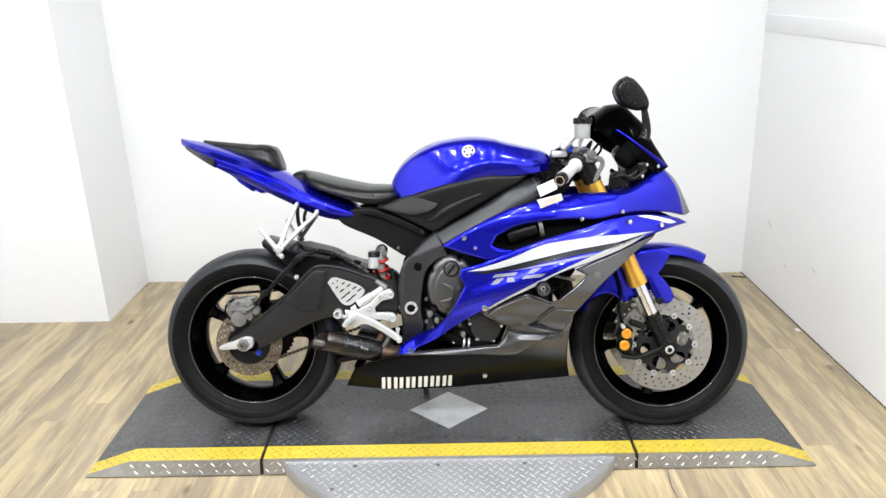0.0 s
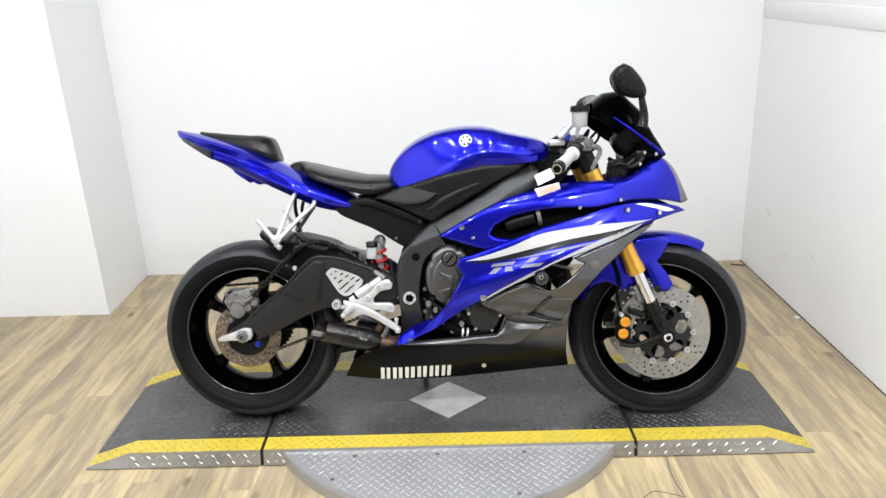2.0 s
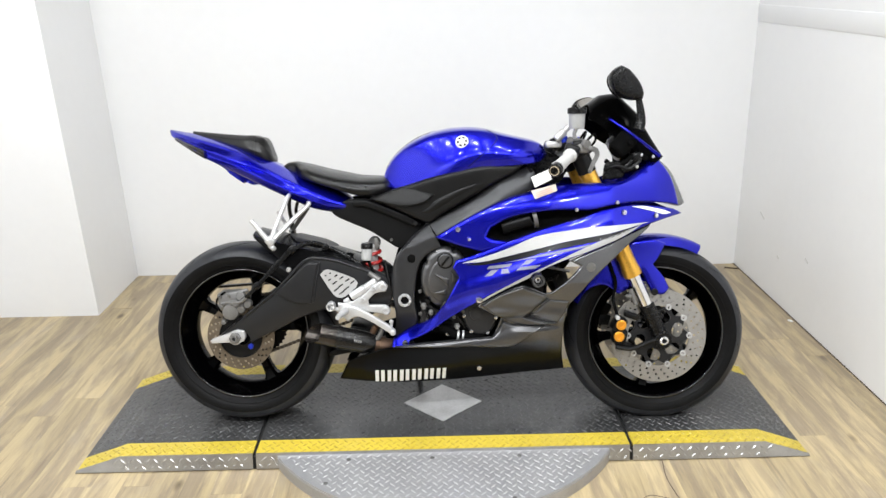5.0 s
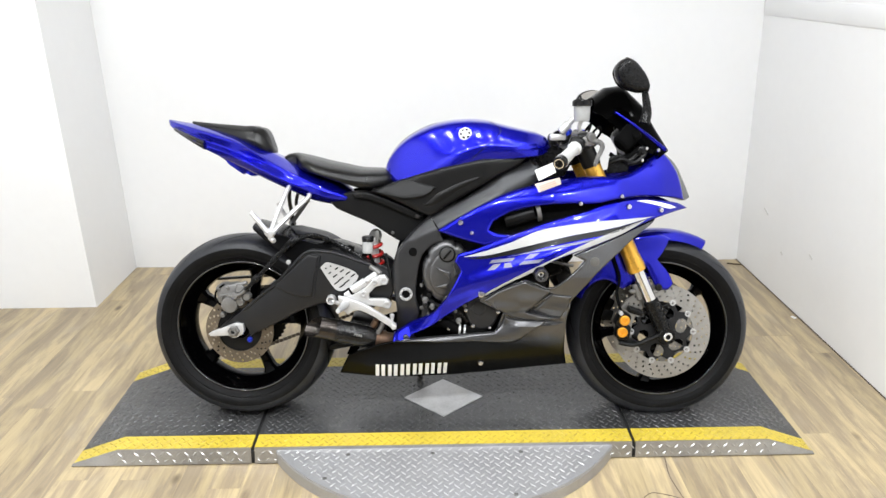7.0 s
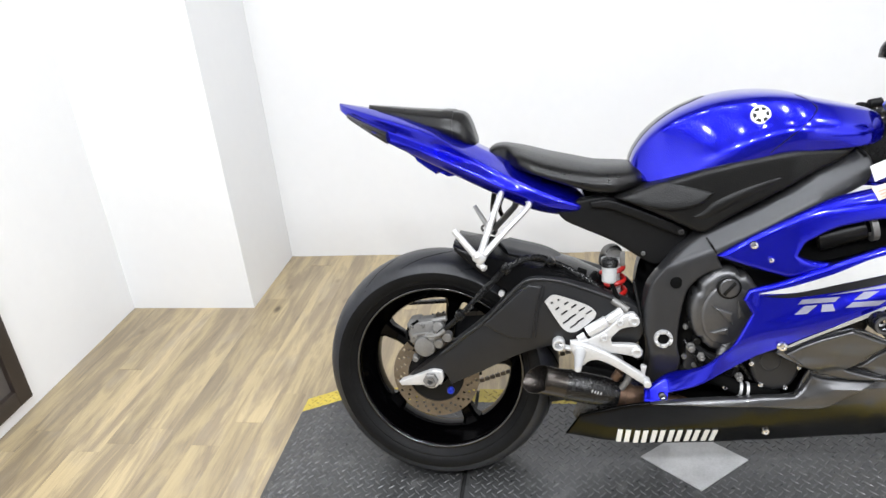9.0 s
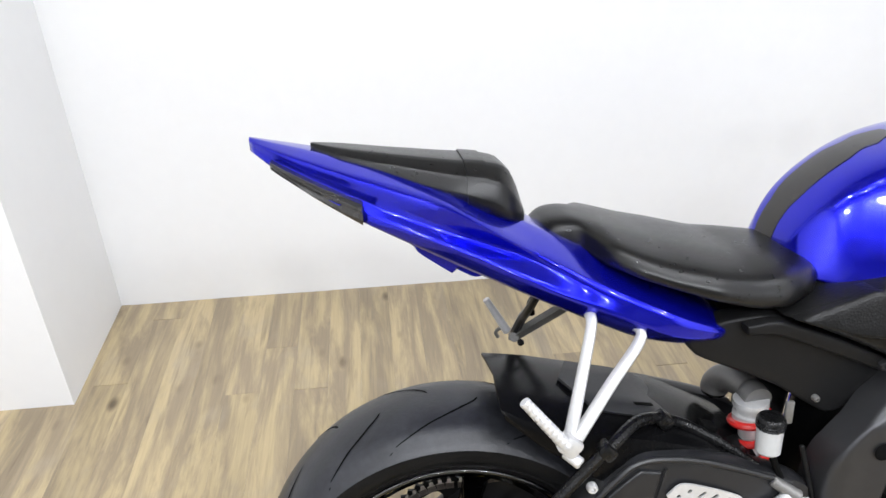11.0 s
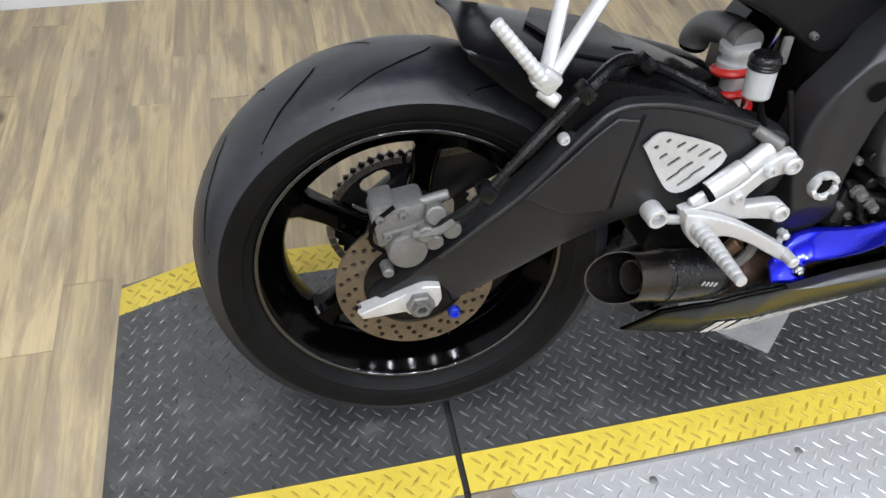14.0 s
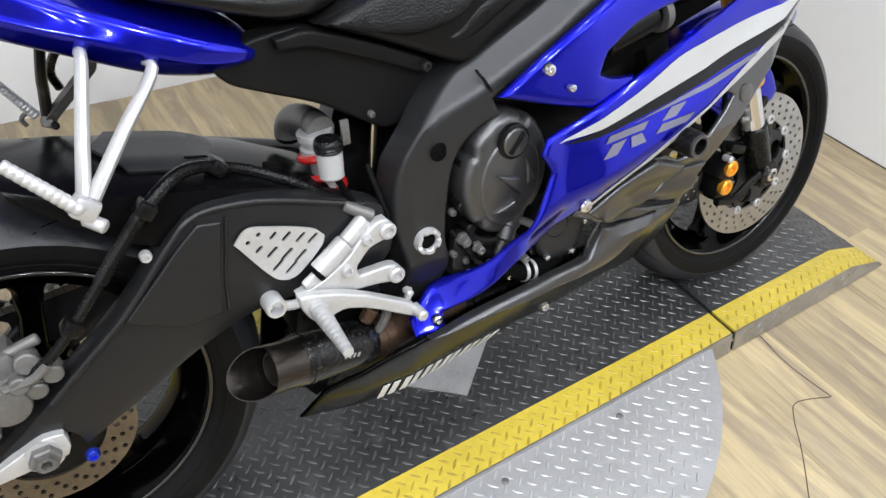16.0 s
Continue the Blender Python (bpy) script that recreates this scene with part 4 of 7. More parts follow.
part("swingarm_bridge", box(0.42, 0, 0.46, 0.16, 0.2, 0.08, 0.02, (0, 14, 0)), SATIN_BLACK, arm)
part("gusset", panel([(0.140, 0.464), (0.165, 0.449), (0.205, 0.430), (0.254, 0.428), (0.262, 0.48), (0.272, 0.525), (0.279, 0.556), (0.250, 0.561), (0.225, 0.542), (0.19, 0.510)], lambda x, z: -0.1275 + 0.05 * max(0.0, z - 0.50), 0.006, 0.0035, 0.008, corner=45.0), SATIN_BLACK, arm, "raised gusset plate on the swingarm")
part("top_rib", tube([(0.035, -0.121, 0.386), (0.085, -0.1215, 0.426), (0.146, -0.1215, 0.474), (0.215, -0.121, 0.546), (0.245, -0.119, 0.569), (0.285, -0.118, 0.572), (0.35, -0.118, 0.559), (0.47, -0.118, 0.513)], 0.0048, 10, 8), SATIN_BLACK, arm)
part("weld_seam", tube([(0.262, -0.1245, 0.43), (0.268, -0.1245, 0.48), (0.278, -0.1240, 0.525), (0.286, -0.1225, 0.560)], 0.0024, 6), SATIN_BLACK, arm)
adj = part("axle_adjuster", panel([(-0.075, 0.314), (-0.07, 0.304), (-0.02, 0.306), (0.03, 0.308), (0.036, 0.32), (0.034, 0.342), (0.012, 0.346), (-0.02, 0.334)], lambda x, z: -0.129, 0.02, 0.002, 0.01), SILVER, bike, "silver chain adjuster block")
part("axle_nut", lathe((0.006, -0.128, 0.322), (0.006, -1, 0.322), [(0.006, 0), (0.019, 0), (0.019, 0.012), (0.016, 0.014), (0.012, 0.014), (0.012, 0.02), (0.007, 0.02), (0.007, 0.004), (0.006, 0)], 6), CAST, adj)
part("axle_washer", lathe((0.006, -0.128, 0.322), (0.006, -1, 0.322), [(0, 0), (0.023, 0), (0.023, 0.003), (0, 0.003)], 24), SILVER, adj)
bolt("stand_bobbin", bike, 0.053, -0.128, 0.292, 0.009, BLUE_BOLT)
bolt("adjuster_bolt", bike, -0.072, -0.115, 0.31, 0.006)

# rear brake
cal = part("rear_caliper", joined(box(-0.012, -0.092, 0.44, 0.07, 0.05, 0.055, 0.008, (0, -8, 0)), box(0.012, -0.1, 0.425, 0.05, 0.045, 0.04, 0.008, (0, -20, 0)), box(-0.03, -0.085, 0.452, 0.03, 0.05, 0.03, 0.005, (0, -8, 0)), rod((0.03, -0.1, 0.452), (0.03, -0.128, 0.456), 0.0135), rod((0.05, -0.1, 0.43), (0.05, -0.128, 0.43), 0.012), rod((0.028, -0.1, 0.415), (0.028, -0.125, 0.412), 0.012)), CAST, bike, "grimy grey rear brake caliper")
part("piston_housing", lathe((-0.006, -0.09, 0.405), (-0.007, -1, 0.39), [(0, 0), (0.026, 0), (0.026, 0.032), (0.024, 0.036), (0.021, 0.037), (0, 0.0365)], 32), CAST, cal)
part("bleed_screw", rod((-0.032, -0.1, 0.372), (-0.032, -0.122, 0.37), 0.009, 0.0075), CAST, cal)
part("banjo", joined(rod((0.015, -0.12, 0.435), (0.015, -0.138, 0.437), 0.011), tube([(0.0, -0.132, 0.437), (0.03, -0.135, 0.44), (0.05, -0.137, 0.455)], 0.0055, 8)), CAST, cal)
for ax, az, ar in ((-0.03, 0.43, 0.0065), (-0.038, 0.455, 0.006), (0.008, 0.415, 0.005), (0.04, 0.447, 0.0055), (-0.01, 0.458, 0.006)):
    bolt("caliper_bolt", cal, ax, -0.118, az, ar, CAST)
part("caliper_rib", box(-0.012, -0.119, 0.437, 0.05, 0.006, 0.006, 0.002, (0, -8, 0)), CAST, cal)
part("sensor_wire", tube([(-0.035, -0.11, 0.40), (-0.05, -0.115, 0.42), (-0.045, -0.118, 0.45), (-0.02, -0.116, 0.47)], 0.003, 8), RUBBER_DARK, cal)
part("slide_pin", rod((0.0, -0.105, 0.462), (0.05, -0.105, 0.472), 0.007), CAST, cal)
part("caliper_bracket", panel([(-0.06, 0.33), (-0.05, 0.40), (-0.03, 0.44), (0.03, 0.45), (0.04, 0.41), (0.02, 0.35)], lambda x, z: -0.072, 0.012, 0.003, 0.012), ENGINE_DARK, cal)
hose = part("brake_hose", tube([(0.03, -0.125, 0.44), (0.06, -0.138, 0.465), (0.088, -0.14, 0.492), (0.14, -0.136, 0.545), (0.205, -0.128, 0.607), (0.26, -0.09, 0.618), (0.326, -0.06, 0.588), (0.40, -0.09, 0.552), (0.465, -0.128, 0.505)], 0.0062, 10), BLACK_PLASTIC, bike, "black rear brake hose")
part("hose_sleeve", tube([(0.13, -0.137, 0.535), (0.17, -0.132, 0.575), (0.205, -0.128, 0.607), (0.26, -0.09, 0.618), (0.326, -0.06, 0.588), (0.38, -0.08, 0.563)], 0.0082, 10), BLACK_PLASTIC, hose)
for p in ((0.088, -0.139, 0.493), (0.20, -0.128, 0.603), (0.30, -0.07, 0.602)):
    part("hose_clip", box(*p, 0.020, 0.026, 0.022, 0.005, (0, -45, 0)), BLACK_PLASTIC, hose)
part("hose_union", rod((0.44, -0.12, 0.522), (0.475, -0.133, 0.5), 0.008, 0.0095), CAST, hose)
bolt("clamp_bolt", bike, 0.186, -0.119, 0.539, 0.0075, SILVER)

# rear mudguard
rows = []
for x, z, w, dn in ((0.070, 0.648, 0.085, 0.012), (0.10, 0.638, 0.098, 0.040), (0.14, 0.628, 0.105, 0.075), (0.20, 0.612, 0.108, 0.10), (0.28, 0.592, 0.106, 0.10), (0.36, 0.566, 0.10, 0.08), (0.44, 0.53, 0.085, 0.05)):
    lead = 0.55 * dn
    rows.append([(x + lead, -w, z - dn), (x + lead * 0.5, -w, z - dn * 0.45), (x, -w * 0.95, z - 0.004), (x, -w * 0.6, z + 0.003), (x + 0.004, 0, z + 0.005), (x, w * 0.6, z + 0.003), (x, w * 0.95, z - 0.004), (x + lead * 0.5, w, z - dn * 0.45), (x + lead, w, z - dn)])
hugger = part("rear_hugger", sheet(rows, 0.003), HUGGER_BLACK, bike, "black rear tyre hugger", 24)
hug_z = table((0.14, 0.628), (0.20, 0.612), (0.28, 0.592), (0.36, 0.566), (0.44, 0.53))
rows = []
for i in range(12):
    u = i / 11
    row = []
    for v in (-1, -0.85, -0.4, 0, 0.4, 0.85, 1):
        x = 0.172 + 0.030 * abs(v) + u * (0.150 - 0.03 * abs(v) ** 3)
        row.append((x, 0.010 + 0.070 * v, hug_z(x) + 0.016 - (0.006 if abs(v) == 1 else 0.0) - 0.012 * u**6))
    rows.append(row)
plate = part("hugger_plate", sheet(rows, -0.004), PLATE_GREY, hugger, "lighter grey top plate of the hugger", 30)
part("plate_slot", box(0.285, -0.035, hug_z(0.285) + 0.0165, 0.030, 0.007, 0.0012, 0, (0, 16, 12)), RUBBER_DARK, plate)
part("hugger_tab", box(0.375, -0.05, 0.572, 0.022, 0.020, 0.008, 0.002, (0, 20, 0)), RUBBER_DARK, hugger)

# frame
SPAR = [(0.945, 0.853), (0.968, 0.83), (0.961, 0.784), (0.94, 0.771), (0.838, 0.729), (0.749, 0.683), (0.66, 0.631), (0.672, 0.606), (0.637, 0.592), (0.604, 0.557), (0.589, 0.497), (0.583, 0.423), (0.592, 0.37), (0.571, 0.305), (0.515, 0.305), (0.521, 0.387), (0.509, 0.48), (0.519, 0.553), (0.543, 0.592), (0.589, 0.642), (0.634, 0.677), (0.75, 0.738), (0.856, 0.806)]
spar_y = table((0.5, -0.138), (0.56, -0.142), (0.65, -0.158), (0.75, -0.172), (0.85, -0.17), (0.97, -0.125))
fold = table((0.50, 0.579), (0.575, 0.614), (0.64, 0.642), (0.75, 0.70), (0.86, 0.762), (0.97, 0.81))


def spar_face(x, z):
    return spar_y(x) + 0.8 * max(0.0, z - fold(x)) + 0.6 * max(0.0, 0.527 - x) + 0.45 * max(0.0, 0.40 - z)


for sd in (1, -1):
    fr = part("frame", panel(SPAR, spar_face, 0.05, 0.006, 0.010, sd), FRAME_GREY, bike, "grey aluminium twin-spar frame", 40)
part("frame_seam", tube([(0.636, -0.151, 0.674), (0.648, -0.159, 0.655), (0.66, -0.156, 0.636)], 0.0022, 6), BLACK_PLASTIC, bike)
part("frame_recess", lathe((0.577, spar_y(0.577) - 0.0006, 0.571), (0.577, -1, 0.571), [(0, 0.0), (0.0125, 0.0), (0.0135, 0.001), (0.0125, 0.0015), (0, 0.0006)], 24), RUBBER_DARK, bike)
nut = lathe((0.552, -0.121, 0.437), (0.552, -1, 0.437), [(0.0125, 0), (0.021, 0), (0.021, 0.027), (0.0195, 0.0305), (0.0145, 0.031), (0.0125, 0.028), (0.0125, 0)], 36)
for v in nut.verts:
    turn = math.degrees(math.atan2(v.co.z - 0.437, v.co.x - 0.552)) % 60
    if v.co.y < -0.146 and turn < 14:
        v.co.y += 0.0035
part("pivot_nut", nut, SILVER, bike, "castellated swingarm pivot nut")
part("pivot_bore", rod((0.552, -0.12, 0.437), (0.552, -0.1465, 0.437), 0.0125), RUBBER_DARK, bike)

# engine block behind the covers
CASE = [(0.56, 0.30), (0.60, 0.62), (0.68, 0.66), (0.9, 0.73), (0.99, 0.7), (1.02, 0.55), (1.0, 0.42), (0.93, 0.33), (0.85, 0.27), (0.7, 0.24), (0.6, 0.25)]
engine = part("engine", bulk(CASE, lambda x, z: 0.122, 0.03, 0.025), ENGINE_DARK, bike, "dark inline engine behind the fairing")
CLUTCH = []
for i in range(96):
    a = 2 * math.pi * i / 96
    notch = 1 - 0.10 * max(0.0, math.cos(4.5 * (a + 0.2))) ** 14 - 0.02 * max(0.0, math.cos(9 * a)) ** 4
    CLUTCH.append((0.679 + 0.074 * notch * math.cos(a) + 0.004 * math.sin(a), 0.512 + 0.096 * notch * math.sin(a)))
part("clutch_cover", panel(CLUTCH, lambda x, z: -0.172 + 0.6 * ((x - 0.675) ** 2 + (z - 0.513) ** 2), 0.05, 0.014, 0.009, corner=80), ENGINE_GREY, engine, "grey cast clutch cover")
part("cover_dome", panel([(0.680 + 0.054 * math.cos(a) + 0.004 * math.sin(a), 0.505 + 0.072 * math.sin(a)) for a in (2 * math.pi * i / 40 for i in range(40))], lambda x, z: -0.1765 + 0.9 * ((x - 0.675) ** 2 + (z - 0.505) ** 2), 0.012, 0.007, 0.008), ENGINE_GREY, engine)
part("oil_cap_seat", lathe((0.682, -0.158, 0.568), (0.682, -1, 0.560), [(0, 0), (0.0255, 0), (0.0255, 0.019), (0.0235, 0.020), (0, 0.018)], 28), ENGINE_DARK, engine)
part("oil_cap", lathe((0.682, -0.166, 0.568), (0.682, -1, 0.560), [(0, 0), (0.021, 0), (0.021, 0.014), (0.019, 0.016), (0, 0.0165)], 28), ENGINE_GREY, engine, "slotted oil filler cap")
part("oil_cap_slot", box(0.682, -0.1834, 0.568, 0.036, 0.003, 0.007, 0.001, (0, -50, 0)), ENGINE_DARK, engine)
clutch_y = lambda x, z: -0.172 + 0.6 * ((x - 0.675) ** 2 + (z - 0.513) ** 2)
for tri in ([(0.648, 0.527), (0.690, 0.512), (0.692, 0.484)], [(0.700, 0.540), (0.717, 0.503), (0.702, 0.498)], [(0.644, 0.466), (0.682, 0.477), (0.684, 0.458)]):
    part("cover_lobe", panel(tri, lambda x, z: clutch_y(x, z) - 0.0115, 0.014, 0.0035, 0.006, 1, (), 20), ENGINE_GREY, engine)
for ax, az in ((0.612, 0.475), (0.618, 0.54), (0.645, 0.595), (0.625, 0.432), (0.725, 0.575)):
    part("cover_bolt", rod((ax, -0.12, az), (ax, -0.15, az), 0.0085), ENGINE_DARK, engine)
for ax, az in ((0.601, 0.463), (0.66, 0.421), (0.60, 0.39), (0.622, 0.37), (0.65, 0.385)):
    bolt("engine_bolt", engine, ax, -0.135, az, 0.006, CAST)
part("pressure_switch", joined(rod((0.692, -0.158, 0.44), (0.674, -0.165, 0.405), 0.014), rod((0.674, -0.165, 0.405), (0.662, -0.165, 0.38), 0.009), rod((0.688, -0.1595, 0.432), (0.684, -0.161, 0.424), 0.0165)), ENGINE_GREY, engine)
part("stator_cover", panel([(0.735, 0.385), (0.745, 0.425), (0.785, 0.438), (0.83, 0.425), (0.845, 0.385), (0.825, 0.335), (0.79, 0.32), (0.755, 0.335)], lambda x, z: -0.165, 0.03, 0.012, 0.010), ENGINE_COVER, engine, "black lower engine cover")
part("stator_cap", lathe((0.778, -0.163, 0.394), (0.778, -1, 0.394), [(0, 0), (0.024, 0), (0.024, 0.004), (0.021, 0.005), (0.02, 0.003), (0, 0.003)], 28), ENGINE_COVER, engine)
for ax, az in ((0.738, 0.388), (0.76, 0.337), (0.812, 0.33), (0.838, 0.38), (0.685, 0.33)):
    bolt("engine_bolt", engine, ax, -0.163, az, 0.0065)
part("water_hose", tube([(0.62, -0.13, 0.35), (0.67, -0.15, 0.345), (0.71, -0.155, 0.325), (0.75, -0.155, 0.318), (0.80, -0.14, 0.315)], 0.016, 14), RUBBER_DARK, engine, "black rubber water hose")
for p in ((0.715, -0.155, 0.323), (0.73, -0.155, 0.32)):
    part("hose_clamp", lathe(p, (p[0] + 1, p[1], p[2] - 0.15), [(0.0165, 0), (0.018, 0), (0.018, 0.006), (0.0165, 0.006), (0.0165, 0)], 20), SILVER, engine)
for name, pts, r, stuff_of in (
        ("water_pipe", [(0.615, -0.128, 0.405), (0.64, -0.150, 0.392), (0.668, -0.155, 0.372), (0.70, -0.150, 0.362)], 0.0085, RUBBER_DARK),
        ("wire_loom", [(0.60, -0.130, 0.43), (0.618, -0.148, 0.40), (0.632, -0.150, 0.372), (0.66, -0.150, 0.352)], 0.0048, BLACK_PLASTIC),
        ("wire_loom", [(0.690, -0.150, 0.408), (0.705, -0.158, 0.392), (0.725, -0.156, 0.372), (0.742, -0.150, 0.345)], 0.0045, BLACK_PLASTIC),
        ("breather_hose", [(0.595, -0.122, 0.36), (0.615, -0.140, 0.345), (0.645, -0.146, 0.335), (0.69, -0.140, 0.338)], 0.0075, RUBBER_DARK),
        ("return_pipe", [(0.70, -0.150, 0.425), (0.722, -0.160, 0.415), (0.738, -0.158, 0.398)], 0.0065, CAST)):
    part(name, tube(pts, r, 10), stuff_of, engine)
for p, q, r in (((0.612, -0.14, 0.418), (0.612, -0.158, 0.416), 0.0085), ((0.634, -0.145, 0.398), (0.634, -0.166, 0.396), 0.0075), ((0.655, -0.15, 0.362), (0.655, -0.168, 0.36), 0.0065), ((0.716, -0.15, 0.352), (0.716, -0.17, 0.35), 0.0075), ((0.706, -0.15, 0.386), (0.706, -0.168, 0.384), 0.0060), ((0.622, -0.14, 0.352), (0.622, -0.156, 0.35), 0.0070)):
    part("banjo_bolt", joined(lathe(p, q, [(0, 0), (r * 1.25, 0), (r * 1.25, 0.006), (r, 0.007), (r, 0.017), (r * 0.6, 0.019), (0, 0.016)], 6)), CAST, engine)
part("engine_plate", panel([(0.598, 0.352), (0.604, 0.415), (0.628, 0.425), (0.655, 0.398), (0.70, 0.385), (0.725, 0.36), (0.70, 0.335), (0.64, 0.33)], lambda x, z: -0.134, 0.012, 0.004, 0.012), ENGINE_COVER, engine, "dark cast engine case plate")
part("radiator", box(1.035, 0, 0.53, 0.05, 0.25, 0.24, 0.006, (0, -18, 0)), ENGINE_DARK, engine, "dark radiator core")
part("radiator_hose", tube([(0.93, -0.135, 0.50), (0.99, -0.15, 0.515), (1.04, -0.15, 0.54), (1.06, -0.14, 0.56)], 0.017, 12), RUBBER_DARK, engine)
part("radiator_tank", box(1.0, -0.128, 0.535, 0.06, 0.02, 0.10, 0.006, (0, -18, 0)), BLACK_PLASTIC, engine)
part("intake_pipe", rod((0.86, -0.145, 0.665), (0.95, -0.152, 0.69), 0.026, 0.024), ENGINE_DARK, engine)
part("intake_clamp", lathe((0.955, -0.152, 0.692), (1.2, -0.152, 0.75), [(0.02, 0), (0.032, 0), (0.032, 0.012), (0.02, 0.012), (0.02, 0)], 24), CAST, engine)
part("fairing_bracket", rod((0.97, -0.16, 0.545), (1.07, -0.17, 0.525), 0.005), CAST, engine)
part("fairing_bracket", rod((1.0, -0.16, 0.60), (1.06, -0.17, 0.50), 0.004), BLACK_PLASTIC, engine)

# shock absorber
shock = part("shock_absorber", lathe((0.457, -0.04, 0.42), (0.440, -0.04, 0.66), [(0, 0), (0.016, 0), (0.016, 0.150), (0.025, 0.151), (0.025, 0.160), (0.019, 0.161), (0.019, 0.172), (0.025, 0.173), (0.025, 0.182), (0, 0.182)], 28), SILVER, bike, "rear shock absorber with a red spring")
spring = []
for i in range(161):
    a = 2 * math.pi * i / 32
    z = 0.430 + 0.150 * i / 160
    spring.append((0.455 - 0.07 * (z - 0.44) + 0.026 * math.cos(a), -0.04 + 0.026 * math.sin(a), z))
part("spring", tube(spring, 0.0058, 8, 1, 1.0, (0, 0, 1)), RED, shock, "bright red coil spring")
reservoir = part("shock_reservoir", tube([(0.440, 0.058, 0.562), (0.441, 0.056, 0.575), (0.445, 0.042, 0.591), (0.450, 0.012, 0.601), (0.452, -0.022, 0.604), (0.452, -0.046, 0.602)], (0.0215, 0.020), 24, 6), SHOCK_GREY, shock, "grey piggyback reservoir")
part("reservoir_cap", rod((0.440, 0.058, 0.564), (0.4395, 0.0585, 0.554), 0.0208, 0.019, 24, 0.004), BLACK_PLASTIC, reservoir)
pot = part("brake_reservoir", rod((0.433, -0.112, 0.562), (0.435, -0.108, 0.600), 0.0165, 0.0175, 24, 0.003), MILKY, bike, "milky rear brake fluid reservoir with a black cap")
part("cap", lathe((0.435, -0.108, 0.600), (0.437, -0.105, 2), [(0, 0), (0.0185, 0), (0.0195, 0.002), (0.0185, 0.004), (0.0195, 0.006), (0.0185, 0.008), (0.0195, 0.010), (0.0185, 0.014), (0.016, 0.017), (0, 0.017)], 24), BLACK_PLASTIC, pot)
part("reservoir_hose", tube([(0.438, -0.112, 0.564), (0.449, -0.114, 0.535), (0.46, -0.118, 0.51)], 0.005, 8), RUBBER_DARK, pot)
part("reservoir_bracket", box(0.464, -0.100, 0.615, 0.012, 0.006, 0.035, 0.002), CAST, pot)
part("linkage_rod", rod((0.49, -0.1, 0.56), (0.505, -0.12, 0.48), 0.004), ENGINE_DARK, bike)

# tail, seats and subframe; the tail end swings away from the near side


def swept(bm, by, reach=2.25):
    for v in bm.verts:
        o = by(v.co.x)
        s = 1 + o / reach
        v.co = (0.662 + (v.co.x - 0.662) * s, v.co.y + o, 0.977 + (v.co.z - 0.977) * s)
    return bm


def chaikin(pts, cut):
    """A closed outline with its corners cut."""
    out = []
    for i, p in enumerate(pts):
        q = pts[(i + 1) % len(pts)]
        out += [p.lerp(q, cut), q.lerp(p, cut)]
    return out


def shell(xs, centre, lines, soft=2, cut=0.07):
    """A symmetric body through the feature lines (half width, height), given from the top of the middle to its bottom."""
    rows = [[np.array([t(x) for x in xs]) for t in pair] for pair in lines]
    mid = np.array([centre(x) for x in xs])
    for arr in [mid] + [a for pair in rows for a in pair]:
        for _ in range(soft):
            arr[1:-1] = 0.25 * arr[:-2] + 0.5 * arr[1:-1] + 0.25 * arr[2:]
    rings = []
    for i, x in enumerate(xs):
        near = [Vector((x, mid[i] - w[i], z[i])) for w, z in rows]
        far = [Vector((x, mid[i] + w[i], z[i])) for w, z in rows]
        loop = near + far[::-1]
        loop = chaikin(chaikin(loop, cut), 0.25)
        rings.append(loop)
    n = len(rings[0])
    verts = [v for ring in rings for v in ring]
    faces = [(i * n + k, i * n + (k + 1) % n, (i + 1) * n + (k + 1) % n, (i + 1) * n + k) for i in range(len(rings) - 1) for k in range(n)]
    faces += [tuple(range(n)), tuple(reversed(range((len(rings) - 1) * n, len(rings) * n)))]
    bm = mesh_of(verts, faces)
    bmesh.ops.recalc_face_normals(bm, faces=bm.faces)
    return bm


tail_mid = table((-0.25, 0.157), (-0.16, 0.122), (0.03, 0.062), (0.13, 0.048), (0.39, 0.015))
T_TOP = (table((-0.25, 0.003), (-0.1, 0.03), (0.1, 0.03), (0.4, 0.03)), table((-0.25, 0.984), (-0.15, 0.968), (-0.06, 0.95), (0.03, 0.925), (0.13, 0.87), (0.2, 0.835), (0.273, 0.808), (0.344, 0.778), (0.387, 0.747), (0.402, 0.729)))
T_CREASE = (table((-0.25, 0.010), (-0.207, 0.036), (-0.1, 0.080), (0.025, 0.106), (0.08, 0.104), (0.13, 0.092), (0.2, 0.110), (0.3, 0.122), (0.37, 0.105), (0.402, 0.06)), table((-0.25, 0.980), (-0.1, 0.945), (0.022, 0.913), (0.128, 0.847), (0.2, 0.812), (0.3, 0.768), (0.402, 0.727)))
T_RECESS = (table((-0.25, 0.008), (-0.207, 0.036), (-0.15, 0.060), (-0.095, 0.076), (0.0, 0.092), (0.08, 0.090), (0.13, 0.090), (0.2, 0.114), (0.3, 0.126), (0.37, 0.108), (0.402, 0.06)), table((-0.25, 0.975), (-0.207, 0.955), (-0.095, 0.916), (0.02, 0.878), (0.1, 0.850), (0.15, 0.826), (0.2, 0.800), (0.3, 0.757), (0.402, 0.725)))
